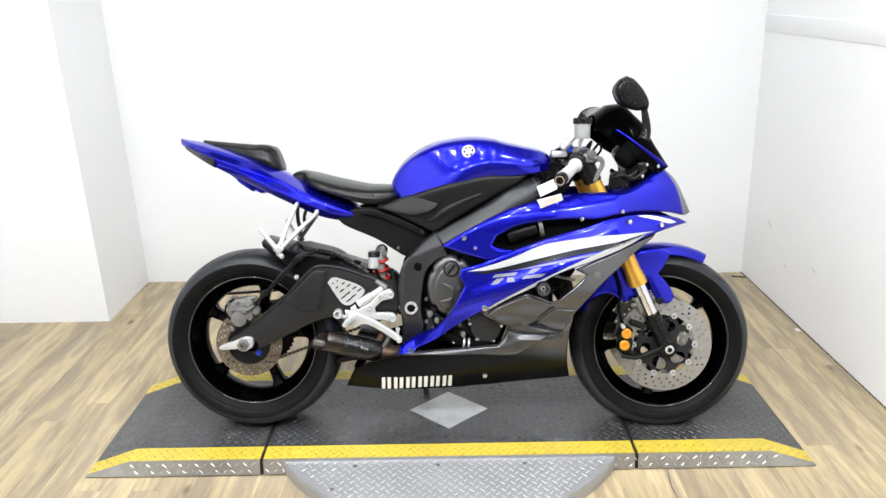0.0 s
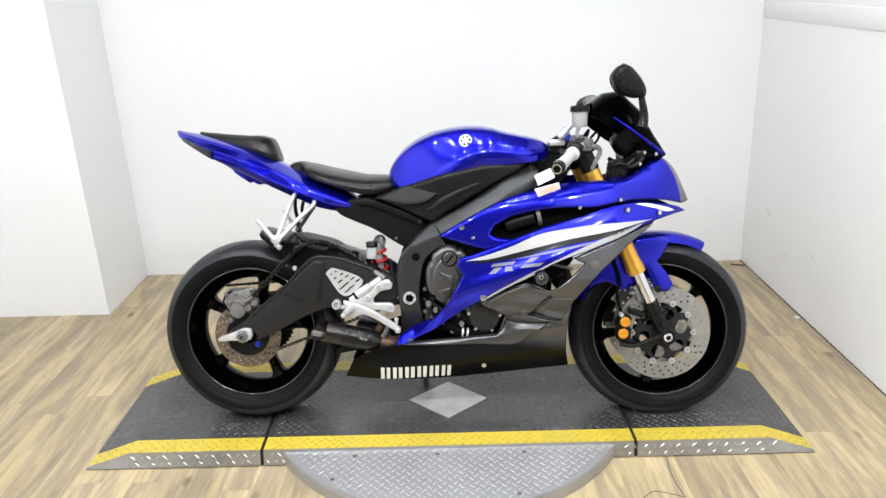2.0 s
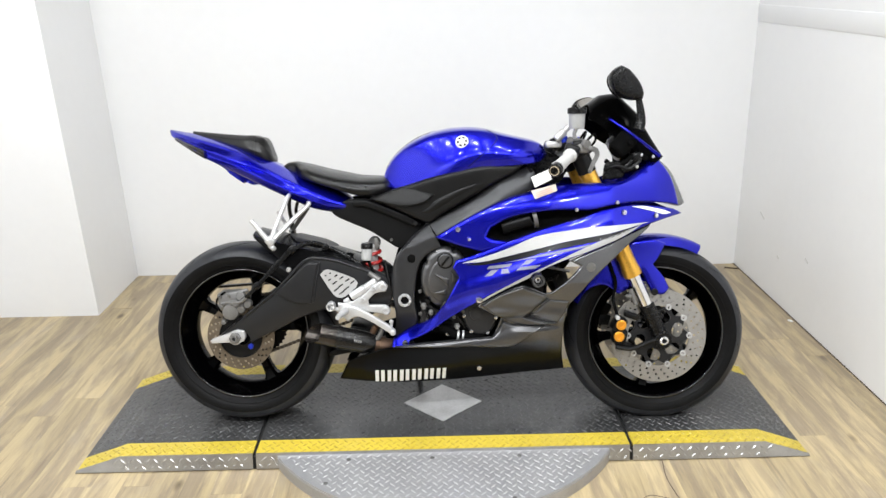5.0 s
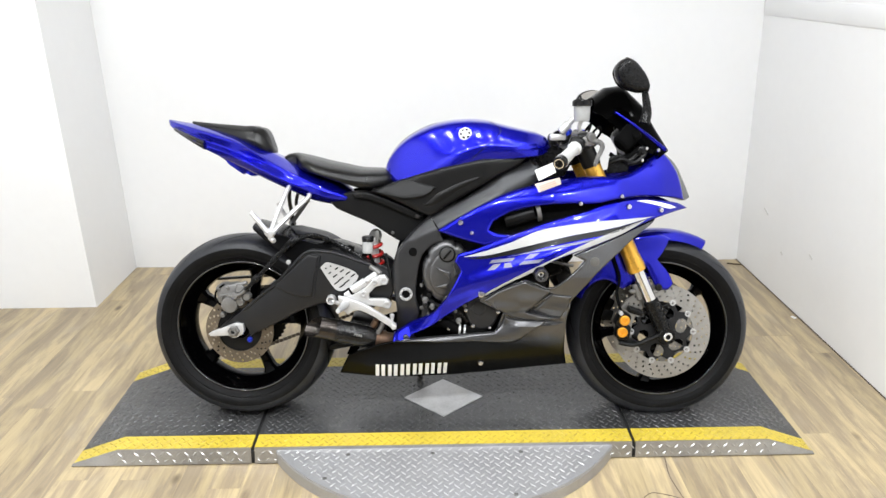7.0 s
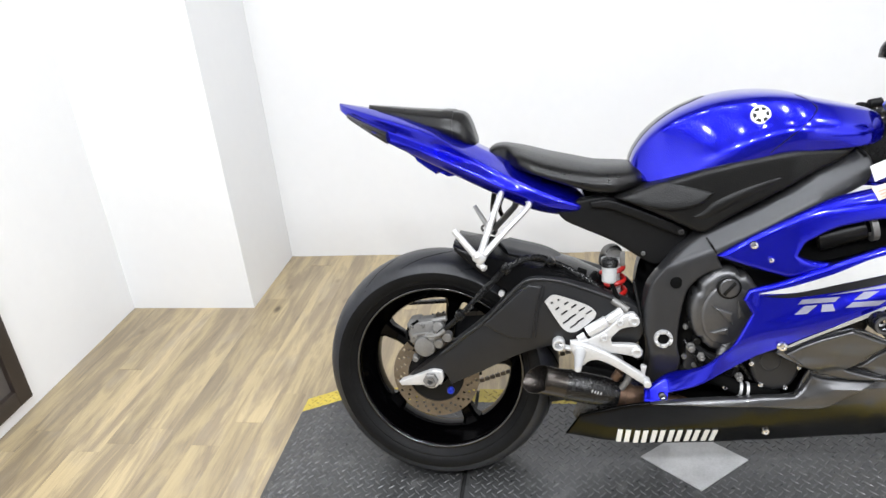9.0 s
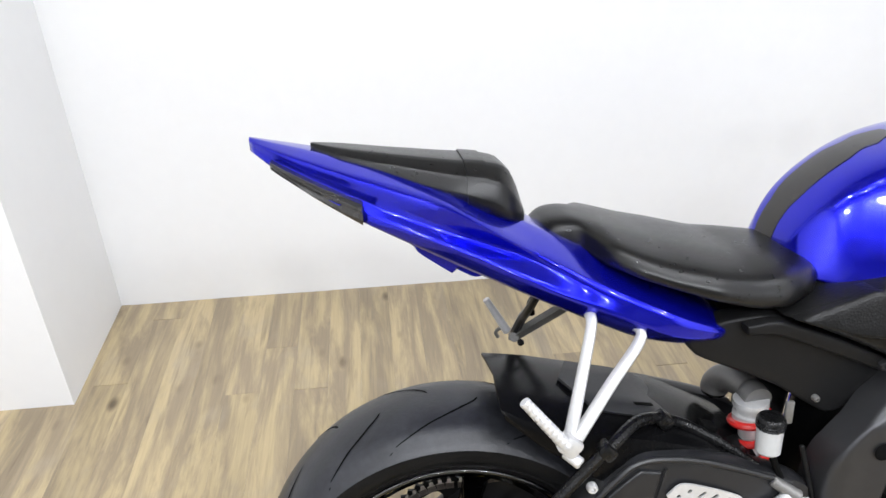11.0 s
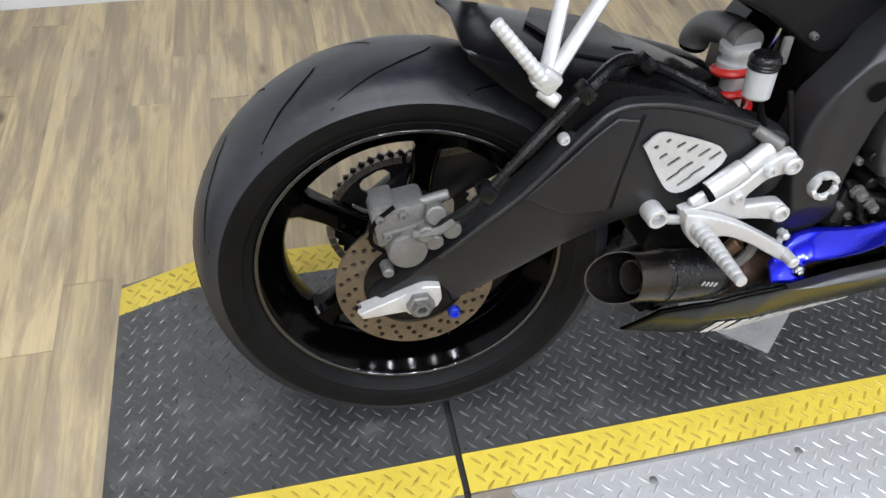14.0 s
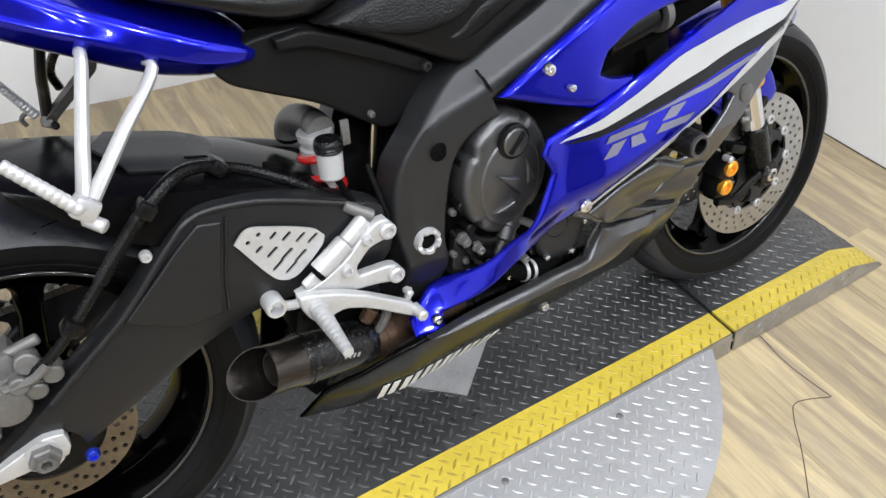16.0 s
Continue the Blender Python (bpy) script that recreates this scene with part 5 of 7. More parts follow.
T_LOWER = (table((-0.25, 0.006), (-0.207, 0.050), (-0.15, 0.075), (-0.095, 0.088), (0.037, 0.120), (0.124, 0.122), (0.2, 0.124), (0.3, 0.124), (0.37, 0.105), (0.402, 0.055)), table((-0.25, 0.968), (-0.207, 0.947), (-0.095, 0.902), (0.037, 0.860), (0.124, 0.817), (0.2, 0.782), (0.3, 0.738), (0.402, 0.721)))
T_FOOT = (table((-0.25, 0.006), (-0.207, 0.058), (-0.15, 0.082), (-0.095, 0.090), (0.037, 0.10), (0.2, 0.10), (0.37, 0.085), (0.402, 0.04)), table((-0.25, 0.966), (-0.207, 0.948), (-0.15, 0.918), (-0.095, 0.888), (0.037, 0.830), (0.124, 0.787), (0.2, 0.752), (0.26, 0.724), (0.323, 0.711), (0.402, 0.717)))
part("tail_cowl", shell(np.linspace(-0.248, 0.402, 84), tail_mid, [T_TOP, T_CREASE, T_RECESS, T_LOWER, T_FOOT], soft=9), BLUE, bike, "glossy blue tail cowl", 60)
UNDER = [(-0.15, 0.925), (-0.085, 0.883), (-0.03, 0.846), (-0.026, 0.838), (0.022, 0.802), (0.030, 0.806), (0.055, 0.795), (0.10, 0.806), (0.05, 0.846), (-0.05, 0.895)]
part("undertail", bulk(UNDER, lambda x, z: 0.05, 0.012, 0.010, 0.055), BLUE, bike, "blue undertail")


def lens_line(k, g):
    """A lamp edge that stands a little outside the cowl."""
    return table(*[(x, (1 - k) * T_RECESS[0](x) + k * T_LOWER[0](x) + g) for x in (-0.25, -0.207, -0.15, -0.09)]), table(*[(x, (1 - k) * T_RECESS[1](x) + k * T_LOWER[1](x)) for x in (-0.25, -0.207, -0.15, -0.09)])


part("tail_lamp", shell(np.linspace(-0.215, -0.093, 16), tail_mid, [lens_line(0.0, 0.003), lens_line(0.1, 0.015), lens_line(0.5, 0.017), lens_line(1.0, 0.009), (lambda x: T_FOOT[0](x) + 0.006, lambda x: T_FOOT[1](x) - 0.002)]), TAIL_LENS, bike, "smoked tail lamp strip", 60)
P_MID = table((-0.16, 0.125), (0.03, 0.074), (0.13, 0.062))
P_TOP = (table((-0.16, 0.004), (-0.12, 0.02), (0.05, 0.036), (0.1, 0.034), (0.124, 0.025)), table((-0.16, 0.977), (-0.05, 0.966), (0.06, 0.957), (0.092, 0.953), (0.108, 0.943), (0.119, 0.915), (0.124, 0.890)))
P_SHOULDER = (table((-0.16, 0.008), (-0.12, 0.034), (0.05, 0.066), (0.09, 0.066), (0.112, 0.054), (0.124, 0.036)), table((-0.16, 0.974), (-0.12, 0.965), (0.05, 0.942), (0.084, 0.937), (0.103, 0.922), (0.124, 0.888)))
P_SIDE = (table((-0.16, 0.009), (-0.12, 0.040), (0.05, 0.076), (0.09, 0.074), (0.112, 0.060), (0.124, 0.038)), table((-0.16, 0.971), (-0.12, 0.955), (0.05, 0.920), (0.09, 0.905), (0.124, 0.880)))
P_BASE = (table((-0.16, 0.008), (-0.12, 0.038), (0.05, 0.074), (0.09, 0.072), (0.112, 0.058), (0.124, 0.036)), table((-0.16, 0.968), (-0.128, 0.948), (0.05, 0.903), (0.09, 0.884), (0.124, 0.870)))
part("pillion_seat", shell(np.linspace(-0.16, 0.124, 32), P_MID, [P_TOP, P_SHOULDER, P_SIDE, P_BASE], soft=1), VINYL, bike, "black vinyl pillion pad", 60)


def strap_line(pair, g, h):
    return lambda x: pair[0](x) + g, lambda x: pair[1](x) + h


part("seat_strap", shell(np.linspace(0.044, 0.072, 5), P_MID, [strap_line(P_TOP, 0.001, 0.002), strap_line(P_SHOULDER, 0.002, 0.0015), strap_line(P_SIDE, 0.002, 0), strap_line(P_BASE, 0.002, -0.001)], soft=0), VINYL, bike, "black strap round the pad", 40)
S_MID = table((0.14, 0.085), (0.3, 0.058), (0.45, 0.036), (0.53, 0.030))
S_TOP = (table((0.143, 0.02), (0.17, 0.032), (0.3, 0.06), (0.45, 0.06), (0.53, 0.035)), table((0.143, 0.846), (0.152, 0.860), (0.166, 0.868), (0.19, 0.871), (0.23, 0.863), (0.30, 0.844), (0.41, 0.821), (0.50, 0.818), (0.52, 0.812), (0.53, 0.80)))
S_SHOULDER = (table((0.143, 0.03), (0.155, 0.048), (0.205, 0.056), (0.217, 0.088), (0.232, 0.112), (0.26, 0.124), (0.35, 0.133), (0.45, 0.112), (0.50, 0.088), (0.53, 0.05)), table((0.143, 0.843), (0.166, 0.860), (0.205, 0.861), (0.217, 0.850), (0.232, 0.852), (0.30, 0.831), (0.41, 0.809), (0.50, 0.806), (0.53, 0.795)))
S_SIDE = (table((0.143, 0.03), (0.155, 0.052), (0.205, 0.060), (0.213, 0.085), (0.225, 0.118), (0.26, 0.142), (0.35, 0.152), (0.45, 0.128), (0.50, 0.098), (0.53, 0.052)), table((0.143, 0.840), (0.205, 0.842), (0.225, 0.834), (0.30, 0.811), (0.40, 0.788), (0.45, 0.784), (0.50, 0.788), (0.53, 0.788)))
S_BASE = (table((0.143, 0.028), (0.155, 0.05), (0.20, 0.06), (0.222, 0.106), (0.26, 0.136), (0.35, 0.146), (0.45, 0.122), (0.50, 0.092), (0.53, 0.048)), table((0.143, 0.836), (0.20, 0.824), (0.268, 0.806), (0.339, 0.783), (0.41, 0.760), (0.45, 0.758), (0.50, 0.767), (0.53, 0.780)))
part("rider_seat", shell(np.linspace(0.143, 0.53, 80), S_MID, [S_TOP, S_SHOULDER, S_SIDE, S_BASE], soft=3, cut=0.2), VINYL, bike, "black vinyl rider seat", 70)
SUB = [(0.318, 0.722), (0.345, 0.742), (0.385, 0.752), (0.439, 0.752), (0.589, 0.69), (0.612, 0.672), (0.60, 0.64), (0.56, 0.60), (0.535, 0.594), (0.506, 0.610), (0.445, 0.650), (0.371, 0.684), (0.335, 0.702)]
for sd in (1, -1):
    sub = part("subframe_cover", panel(SUB, lambda x, z: -0.080, 0.03, 0.006, 0.012, sd), GREY_PLASTIC, bike, "matt black subframe cover")
part("cover_ledge", panel([(0.392, 0.748), (0.44, 0.75), (0.588, 0.689), (0.606, 0.675), (0.59, 0.665), (0.44, 0.73), (0.395, 0.735)], lambda x, z: -0.098, 0.02, 0.004, 0.010), GREY_PLASTIC, bike)
bolt("cover_bolt", bike, 0.591, -0.100, 0.676, 0.008, ENGINE_COVER)
bolt("cover_bolt", bike, 0.512, -0.083, 0.622, 0.005, CAST)

# fuel tank
TANK = [(0.488, 0.80), (0.495, 0.842), (0.512, 0.872), (0.541, 0.904), (0.588, 0.937), (0.648, 0.962), (0.704, 0.973), (0.76, 0.976), (0.815, 0.971), (0.861, 0.957), (0.944, 0.937), (0.985, 0.927), (1.008, 0.909), (1.012, 0.884), (0.99, 0.862), (0.931, 0.856), (0.86, 0.852), (0.789, 0.848), (0.736, 0.836), (0.646, 0.812), (0.56, 0.782), (0.515, 0.785)]
tank_w = table((0.488, 0.05), (0.50, 0.078), (0.53, 0.10), (0.63, 0.142), (0.72, 0.165), (0.82, 0.168), (0.92, 0.15), (0.985, 0.11), (1.012, 0.05))
tank_top, tank_foot = table(*TANK[:14]), table(TANK[0], *reversed(TANK[13:]))


def eased(tab, x, reach=0.03):
    """A table read with its corners rounded off, less so towards the tank's ends."""
    w = max(0.0, min(reach, 0.8 * (x - 0.488), 0.8 * (1.012 - x)))
    return sum(tab(x + w * d / 6) for d in range(-6, 7)) / 13


def b_spline(ctrl, count):
    """Points along a clamped cubic spline."""
    p = [ctrl[0]] * 2 + list(ctrl) + [ctrl[-1]] * 2
    out = []
    for k in range(count + 1):
        u = k / count * (len(p) - 3)
        i = min(int(u), len(p) - 4)
        f = u - i
        b = ((1 - f) ** 3 / 6, (3 * f ** 3 - 6 * f * f + 4) / 6, (-3 * f ** 3 + 3 * f * f + 3 * f + 1) / 6, f ** 3 / 6)
        out.append(tuple(sum(b[q] * p[i + q][c] for q in range(4)) for c in (0, 1)))
    return out


def tank_body():
    """The tank as a loft: flat flanks behind, a swelling above a hollow knee recess ahead, a shoulder line and a crowned top."""
    foot_in = table((0.488, 1.0), (0.60, 1.0), (0.70, 0.965), (0.80, 0.905), (0.90, 0.92), (1.012, 1.0))
    widest = table((0.488, 0.15), (0.60, 0.12), (0.70, 0.24), (0.80, 0.36), (0.92, 0.36), (1.012, 0.4))
    shoulder = table((0.488, 0.72), (0.60, 0.66), (0.72, 0.70), (0.85, 0.76), (1.012, 0.7))
    rings = []
    for k in range(61):
        x = 0.488 + 0.524 * (1 - math.cos(math.pi * k / 60)) / 2
        w, top, foot = eased(tank_w, x) * 1.04, eased(tank_top, x, 0.02), eased(tank_foot, x, 0.02)
        tall = top - foot
        fi, wd, sh = eased(foot_in, x, 0.05), eased(widest, x, 0.05), eased(shoulder, x, 0.05)
        half = b_spline([(0, foot), (fi * w * 0.8, foot), (fi * w, foot), (fi * w, foot + 0.02 * tall), (w, foot + wd * tall), (w * (0.5 + 0.5 * sh), foot + (0.45 + 0.5 * wd) * tall), (w * sh, foot + 0.86 * tall), (w * sh * 0.92, foot + 0.93 * tall), (w * 0.4, foot + 0.99 * tall), (0, top)], 44)
        rings.append([(x, -y, z) for y, z in half] + [(x, y, z) for y, z in half[-2:0:-1]])
    n = len(rings[0])
    verts = [v for r in rings for v in r]
    faces = [(k * n + i, k * n + (i + 1) % n, (k + 1) * n + (i + 1) % n, (k + 1) * n + i) for k in range(60) for i in range(n)]
    return mesh_of(verts, faces)


tank_bm = swept(tank_body(), table((0.49, 0.042), (0.6, 0.034), (0.75, 0.018), (0.95, 0.0)))
tank_tree = bvhtree.BVHTree.FromBMesh(tank_bm)
tank = part("fuel_tank", tank_bm, BLUE, bike, "glossy blue fuel tank", 60)


def on_tank(x, z, lift=0.0):
    """The tank's right-hand surface at a place of the side view, and its normal."""
    hit, nrm, _, _ = tank_tree.ray_cast(Vector((x, -1, z)), Vector((0, 1, 0)))
    if hit is None:
        return Vector((x, -0.02, z)), Vector((0, -1, 0))
    if nrm.y > 0:
        nrm = -nrm
    return hit + nrm * lift, nrm


def tank_back(turn, y, lift):
    """The tank's rear surface at a tilt seen from inside it."""
    way = Vector((-math.cos(radians(turn)), 0, math.sin(radians(turn))))
    hit, _, _, _ = tank_tree.ray_cast(Vector((0.66, y, 0.855)) + way * 0.5, -way)
    return (hit if hit else Vector((0.66, y, 0.855)) + way * 0.1) + way * lift


pad_w = table((-14, 0.022), (5, 0.024), (12, 0.030), (45, 0.032), (60, 0.024), (70, 0.030), (88, 0.014))
part("tank_pad", sheet([[tank_back(-14 + 6 * i, 0.055 + u * pad_w(-14 + 6 * i), 0.0012) for u in (-1, -0.7, -0.35, 0, 0.35, 0.7, 1)] for i in range(18)], -0.0022), PAD_BROWN, tank, "smoky brown translucent tank pad", 60)
seam = [(0.818, 0.964), (0.832, 0.957), (0.846, 0.944), (0.849, 0.936), (0.838, 0.922), (0.82, 0.906), (0.80, 0.89), (0.775, 0.868), (0.758, 0.852)]
part("airbox_seam", tube([on_tank(a, b, 0.0)[0] for a, b in seam], 0.0011, 6, 4), DECAL_BLACK, tank)
ec, en = on_tank(0.741, 0.928)
en = Vector((-0.03, -0.95, 0.3)).normalized()
ec = ec + en * 0.001
em = Matrix.Translation(ec) @ en.to_track_quat("Z", "Y").to_matrix().to_4x4()


def emblem_piece(bm):
    bmesh.ops.transform(bm, matrix=em, verts=bm.verts)
    return bm


emblem = part("round_emblem", emblem_piece(lathe((0, 0, -0.003), (0, 0, 1), [(0, 0), (0.020, 0), (0.020, 0.006), (0.0185, 0.008), (0, 0.0085)], 32)), WHITE, tank, "round white tank emblem with a black field")
part("emblem_field", emblem_piece(lathe((0, 0, 0.0052), (0, 0, 1), [(0, 0), (0.0162, 0), (0.0158, 0.0008), (0, 0.001)], 32)), DECAL_BLACK, emblem)
for k in range(3):
    part("emblem_bar", emblem_piece(box(0, 0, 0.0064, 0.0040, 0.030, 0.0016, 0, (0, 0, 60 * k + 8))), WHITE, emblem)
part("emblem_ring", emblem_piece(lathe((0, 0, 0.0055), (0, 0, 1), [(0.0070, 0), (0.0092, 0), (0.0092, 0.0018), (0.0070, 0.0018), (0.0070, 0)], 32)), WHITE, emblem)
COVER = [(0.447, 0.755), (0.522, 0.783), (0.549, 0.791), (0.646, 0.822), (0.734, 0.843), (0.805, 0.855), (0.93, 0.857), (0.909, 0.836), (0.839, 0.802), (0.75, 0.751), (0.679, 0.709), (0.634, 0.679), (0.608, 0.687), (0.521, 0.726)]
cover_y = table((0.45, -0.10), (0.55, -0.118), (0.65, -0.14), (0.8, -0.156), (0.93, -0.135))
for sd in (1, -1):
    cv = part("tank_cover", panel(COVER, lambda x, z: cover_y(x), 0.06, 0.012, 0.012, sd), STIPPLE, bike, "dark stippled plastic tank side cover")
part("cover_facet", panel([(0.452, 0.756), (0.522, 0.782), (0.558, 0.793), (0.652, 0.770), (0.622, 0.745), (0.56, 0.733), (0.5, 0.742)], lambda x, z: cover_y(x) - 0.016 + 0.30 * (z - 0.735), 0.03, 0.006, 0.010), STIPPLE, bike, "raised facet of the side cover")
part("cover_ridge", panel([(0.61, 0.735), (0.645, 0.765), (0.72, 0.80), (0.80, 0.822), (0.83, 0.818), (0.80, 0.79), (0.72, 0.742), (0.65, 0.70), (0.63, 0.695), (0.6, 0.70), (0.57, 0.725)], lambda x, z: cover_y(x) - 0.005, 0.02, 0.034, 0.010), STIPPLE, bike)

# fairing
UPPER = [(0.651, 0.641), (0.722, 0.685), (0.801, 0.726), (0.88, 0.758), (0.959, 0.775), (1.048, 0.791), (1.137, 0.797), (1.219, 0.795), (1.288, 0.822), (1.36, 0.872), (1.388, 0.84), (1.414, 0.79), (1.431, 0.74), (1.438, 0.712), (1.38, 0.725), (1.28, 0.734), (1.195, 0.727), (1.131, 0.716), (1.043, 0.719), (0.955, 0.714), (0.877, 0.698), (0.822, 0.670), (0.808, 0.645), (0.832, 0.634), (0.876, 0.629), (0.845, 0.612), (0.793, 0.597), (0.729, 0.615)]
MID = [(0.511, 0.311), (0.573, 0.346), (0.636, 0.386), (0.673, 0.434), (0.709, 0.499), (0.722, 0.522), (0.703, 0.553), (0.714, 0.574), (0.762, 0.587), (0.832, 0.613), (0.971, 0.662), (1.095, 0.693), (1.176, 0.716), (1.28, 0.726), (1.401, 0.709), (1.451, 0.688), (1.335, 0.669), (1.236, 0.636), (1.126, 0.594), (1.002, 0.555), (0.864, 0.487), (0.777, 0.44), (0.69, 0.387), (0.617, 0.337), (0.564, 0.307), (0.559, 0.284), (0.508, 0.29)]
LOWER = [(1.331, 0.666), (1.236, 0.633), (1.144, 0.598), (1.06, 0.566), (1.096, 0.548), (1.067, 0.519), (1.008, 0.473), (0.982, 0.469), (0.942, 0.488), (0.914, 0.495), (0.873, 0.482), (0.786, 0.437), (0.777, 0.425), (0.852, 0.387), (0.832, 0.321), (0.795, 0.307), (0.652, 0.278), (0.506, 0.278), (0.412, 0.249), (0.364, 0.229), (0.33, 0.162), (0.423, 0.15), (0.686, 0.139), (0.872, 0.159), (1.07, 0.179), (1.054, 0.252), (1.051, 0.345), (1.06, 0.422), (1.1, 0.469), (1.147, 0.52), (1.235, 0.595), (1.315, 0.649)]


def upper_y(x, z):
    crest = 0.70 + 0.12 * (x - 0.7)
    return flank(x, z) + 0.30 * max(0.0, z - crest - 0.022) + 0.14 * max(0.0, crest + 0.012 - z) - 0.010


heel = table((0.5, 0.288), (0.56, 0.290), (0.62, 0.337), (0.69, 0.385))


def mid_y(x, z):
    tuck = 1.25 * max(0.0, z - heel(x)) * min(max((0.68 - x) / 0.1, 0.0), 1.0)
    return flank(x, z) + tuck - 0.024 * min(max((0.74 - x) / 0.1, 0.0), 1.0) - 0.012 * math.exp(-(((z - 0.36 * x - 0.21) / 0.03) ** 2))


JUT = table((0.14, 0.028), (0.22, 0.040), (0.30, 0.040), (0.32, 0.025), (0.35, -0.012), (0.385, -0.030), (0.42, -0.022), (0.46, -0.005), (0.485, 0.0))
JUT_ALONG = table((0.30, 0.0), (0.42, 1.0), (0.72, 1.0), (0.86, 0.55), (0.98, 0.1), (1.1, 0.0))


def jut(x, z):
    """How far the belly's lip stands out; the panel tucks in below it and is scooped out above it."""
    out = JUT(z)
    if out < 0 and z > 0.3:
        return out * min(max((x - 0.82) / 0.08, 0.0), 1.0) * min(max((1.08 - x) / 0.10, 0.0), 1.0)
    return out * JUT_ALONG(x)


def raised(pts):
    return [(x, z + 0.42 * jut(x, z)) for x, z in pts]


def lower_y(x, z):
    lip = 0.012 * math.exp(-(((z - 0.40 + 0.05 * (x - 0.9)) / 0.02) ** 2)) * (1 if x > 0.82 else 0)
    return flank(x, z) + 0.006 - lip - jut(x, z)


for sd in (1, -1):
    up = part("upper_fairing", panel(UPPER, upper_y, 0.004, 0.010, 0.010, sd, (), 30), BLUE, bike, "glossy blue upper fairing with an air intake", 50)
    mid = part("side_fairing", panel(MID, mid_y, 0.004, 0.007, 0.008, sd, (), 32), BLUE, bike, "glossy blue side fairing with pale stripes", 50)
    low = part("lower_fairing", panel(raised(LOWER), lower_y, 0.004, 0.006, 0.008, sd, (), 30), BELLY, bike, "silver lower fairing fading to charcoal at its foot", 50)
    if sd > 0:
        right_up, right_mid, right_low = up, mid, low
# black sheet added behind the intake opening to keep it dark
part("intake_backing", panel([(0.78, 0.60), (0.80, 0.70), (0.90, 0.735), (1.05, 0.755), (1.235, 0.762), (1.225, 0.712), (1.05, 0.665), (0.90, 0.62)], lambda x, z: -0.138 - 0.02 * (x - 0.8), 0.004, 0.0, 0.02), RUBBER_DARK, bike, "black sheet added behind the fairing to keep the intake opening dark")
POD = [(0.792, 0.432), (0.832, 0.459), (0.914, 0.492), (0.95, 0.476), (0.989, 0.461), (0.982, 0.448), (0.923, 0.395), (0.982, 0.379), (1.03, 0.367), (0.943, 0.366), (0.877, 0.378), (0.838, 0.401)]
FIN = [(0.945, 0.402), (1.002, 0.447), (1.061, 0.439), (1.048, 0.406), (1.032, 0.371), (0.989, 0.382)]
RIDGE = [(0.52, 0.281), (0.612, 0.291), (0.745, 0.303), (0.826, 0.316), (0.848, 0.35), (0.858, 0.376), (0.89, 0.367), (0.989, 0.360), (0.949, 0.327), (0.896, 0.286), (0.867, 0.278), (0.764, 0.280), (0.612, 0.277)]
for nm, pts, up_by in (("fairing_pod", POD, 0.013), ("fairing_fin", FIN, 0.007), ("fairing_ridge", RIDGE, 0.012)):
    part(nm, panel(raised(pts), lambda x, z: lower_y(x, z) - up_by, up_by + 0.002, 0.007, 0.008, 1, (), 24), SILVER_PAINT, right_low, "silver moulded fairing relief", 30)
# black patch painted in for the shade between pod and fin
part("pod_shadow_gap", panel([(0.926, 0.398), (0.986, 0.452), (1.0, 0.448), (0.945, 0.403), (0.99, 0.384), (0.985, 0.378)], lambda x, z: lower_y(x, z) - 0.002, 0.003, 0, 0.01), DECAL_BLACK, right_low)
part("belly_floor", bulk([(0.35, 0.17), (0.42, 0.235), (0.6, 0.25), (0.8, 0.27), (1.0, 0.26), (1.04, 0.195), (0.87, 0.18), (0.686, 0.172), (0.43, 0.178)], lambda x, z: -lower_y(x, z) - 0.014, 0.02, 0.02), BLACK_PLASTIC, bike)


def decal(name, pts, surface, material, parent, lift=0.0022, label="", thick=0.0012, corner=40.0):
    return part(name, panel(pts, surface, thick, 0.0, 0.006, 1, (), corner, lift), material, parent, label)


WHITE_BAND = [(0.731, 0.566), (0.80, 0.586), (0.87, 0.609), (0.961, 0.645), (1.064, 0.660), (1.167, 0.668), (1.315, 0.674), (1.24, 0.659), (1.168, 0.645), (1.039, 0.625), (0.909, 0.596), (0.80, 0.572)]
BLACK_BAND = [(0.80, 0.571), (0.909, 0.595), (1.039, 0.624), (1.168, 0.644), (1.24, 0.658), (1.29, 0.667), (1.168, 0.630), (1.039, 0.609), (0.909, 0.580), (0.79, 0.561), (0.74, 0.561)]
GREY_LINE = [(0.86, 0.567), (1.0, 0.597), (1.12, 0.618), (1.12, 0.612), (1.0, 0.590)]
LOW_BAND = [(0.775, 0.437), (0.816, 0.468), (0.948, 0.540), (1.065, 0.592), (1.168, 0.632), (1.29, 0.668), (1.24, 0.642), (1.126, 0.600), (1.002, 0.560), (0.93, 0.520), (0.864, 0.488), (0.785, 0.442)]
decal("stripe", WHITE_BAND, mid_y, STRIPE_WHITE, right_mid, 0.0022, "pale grey stripe decal", corner=14)
decal("stripe", BLACK_BAND, mid_y, DECAL_BLACK, right_mid, 0.0022, "black stripe decal", corner=14)
decal("stripe", GREY_LINE, mid_y, DECAL_GREY, right_mid, 0.0022, corner=14)
decal("stripe", LOW_BAND, mid_y, STRIPE_WHITE, right_mid, 0.0022, "white lower stripe decal", corner=14)
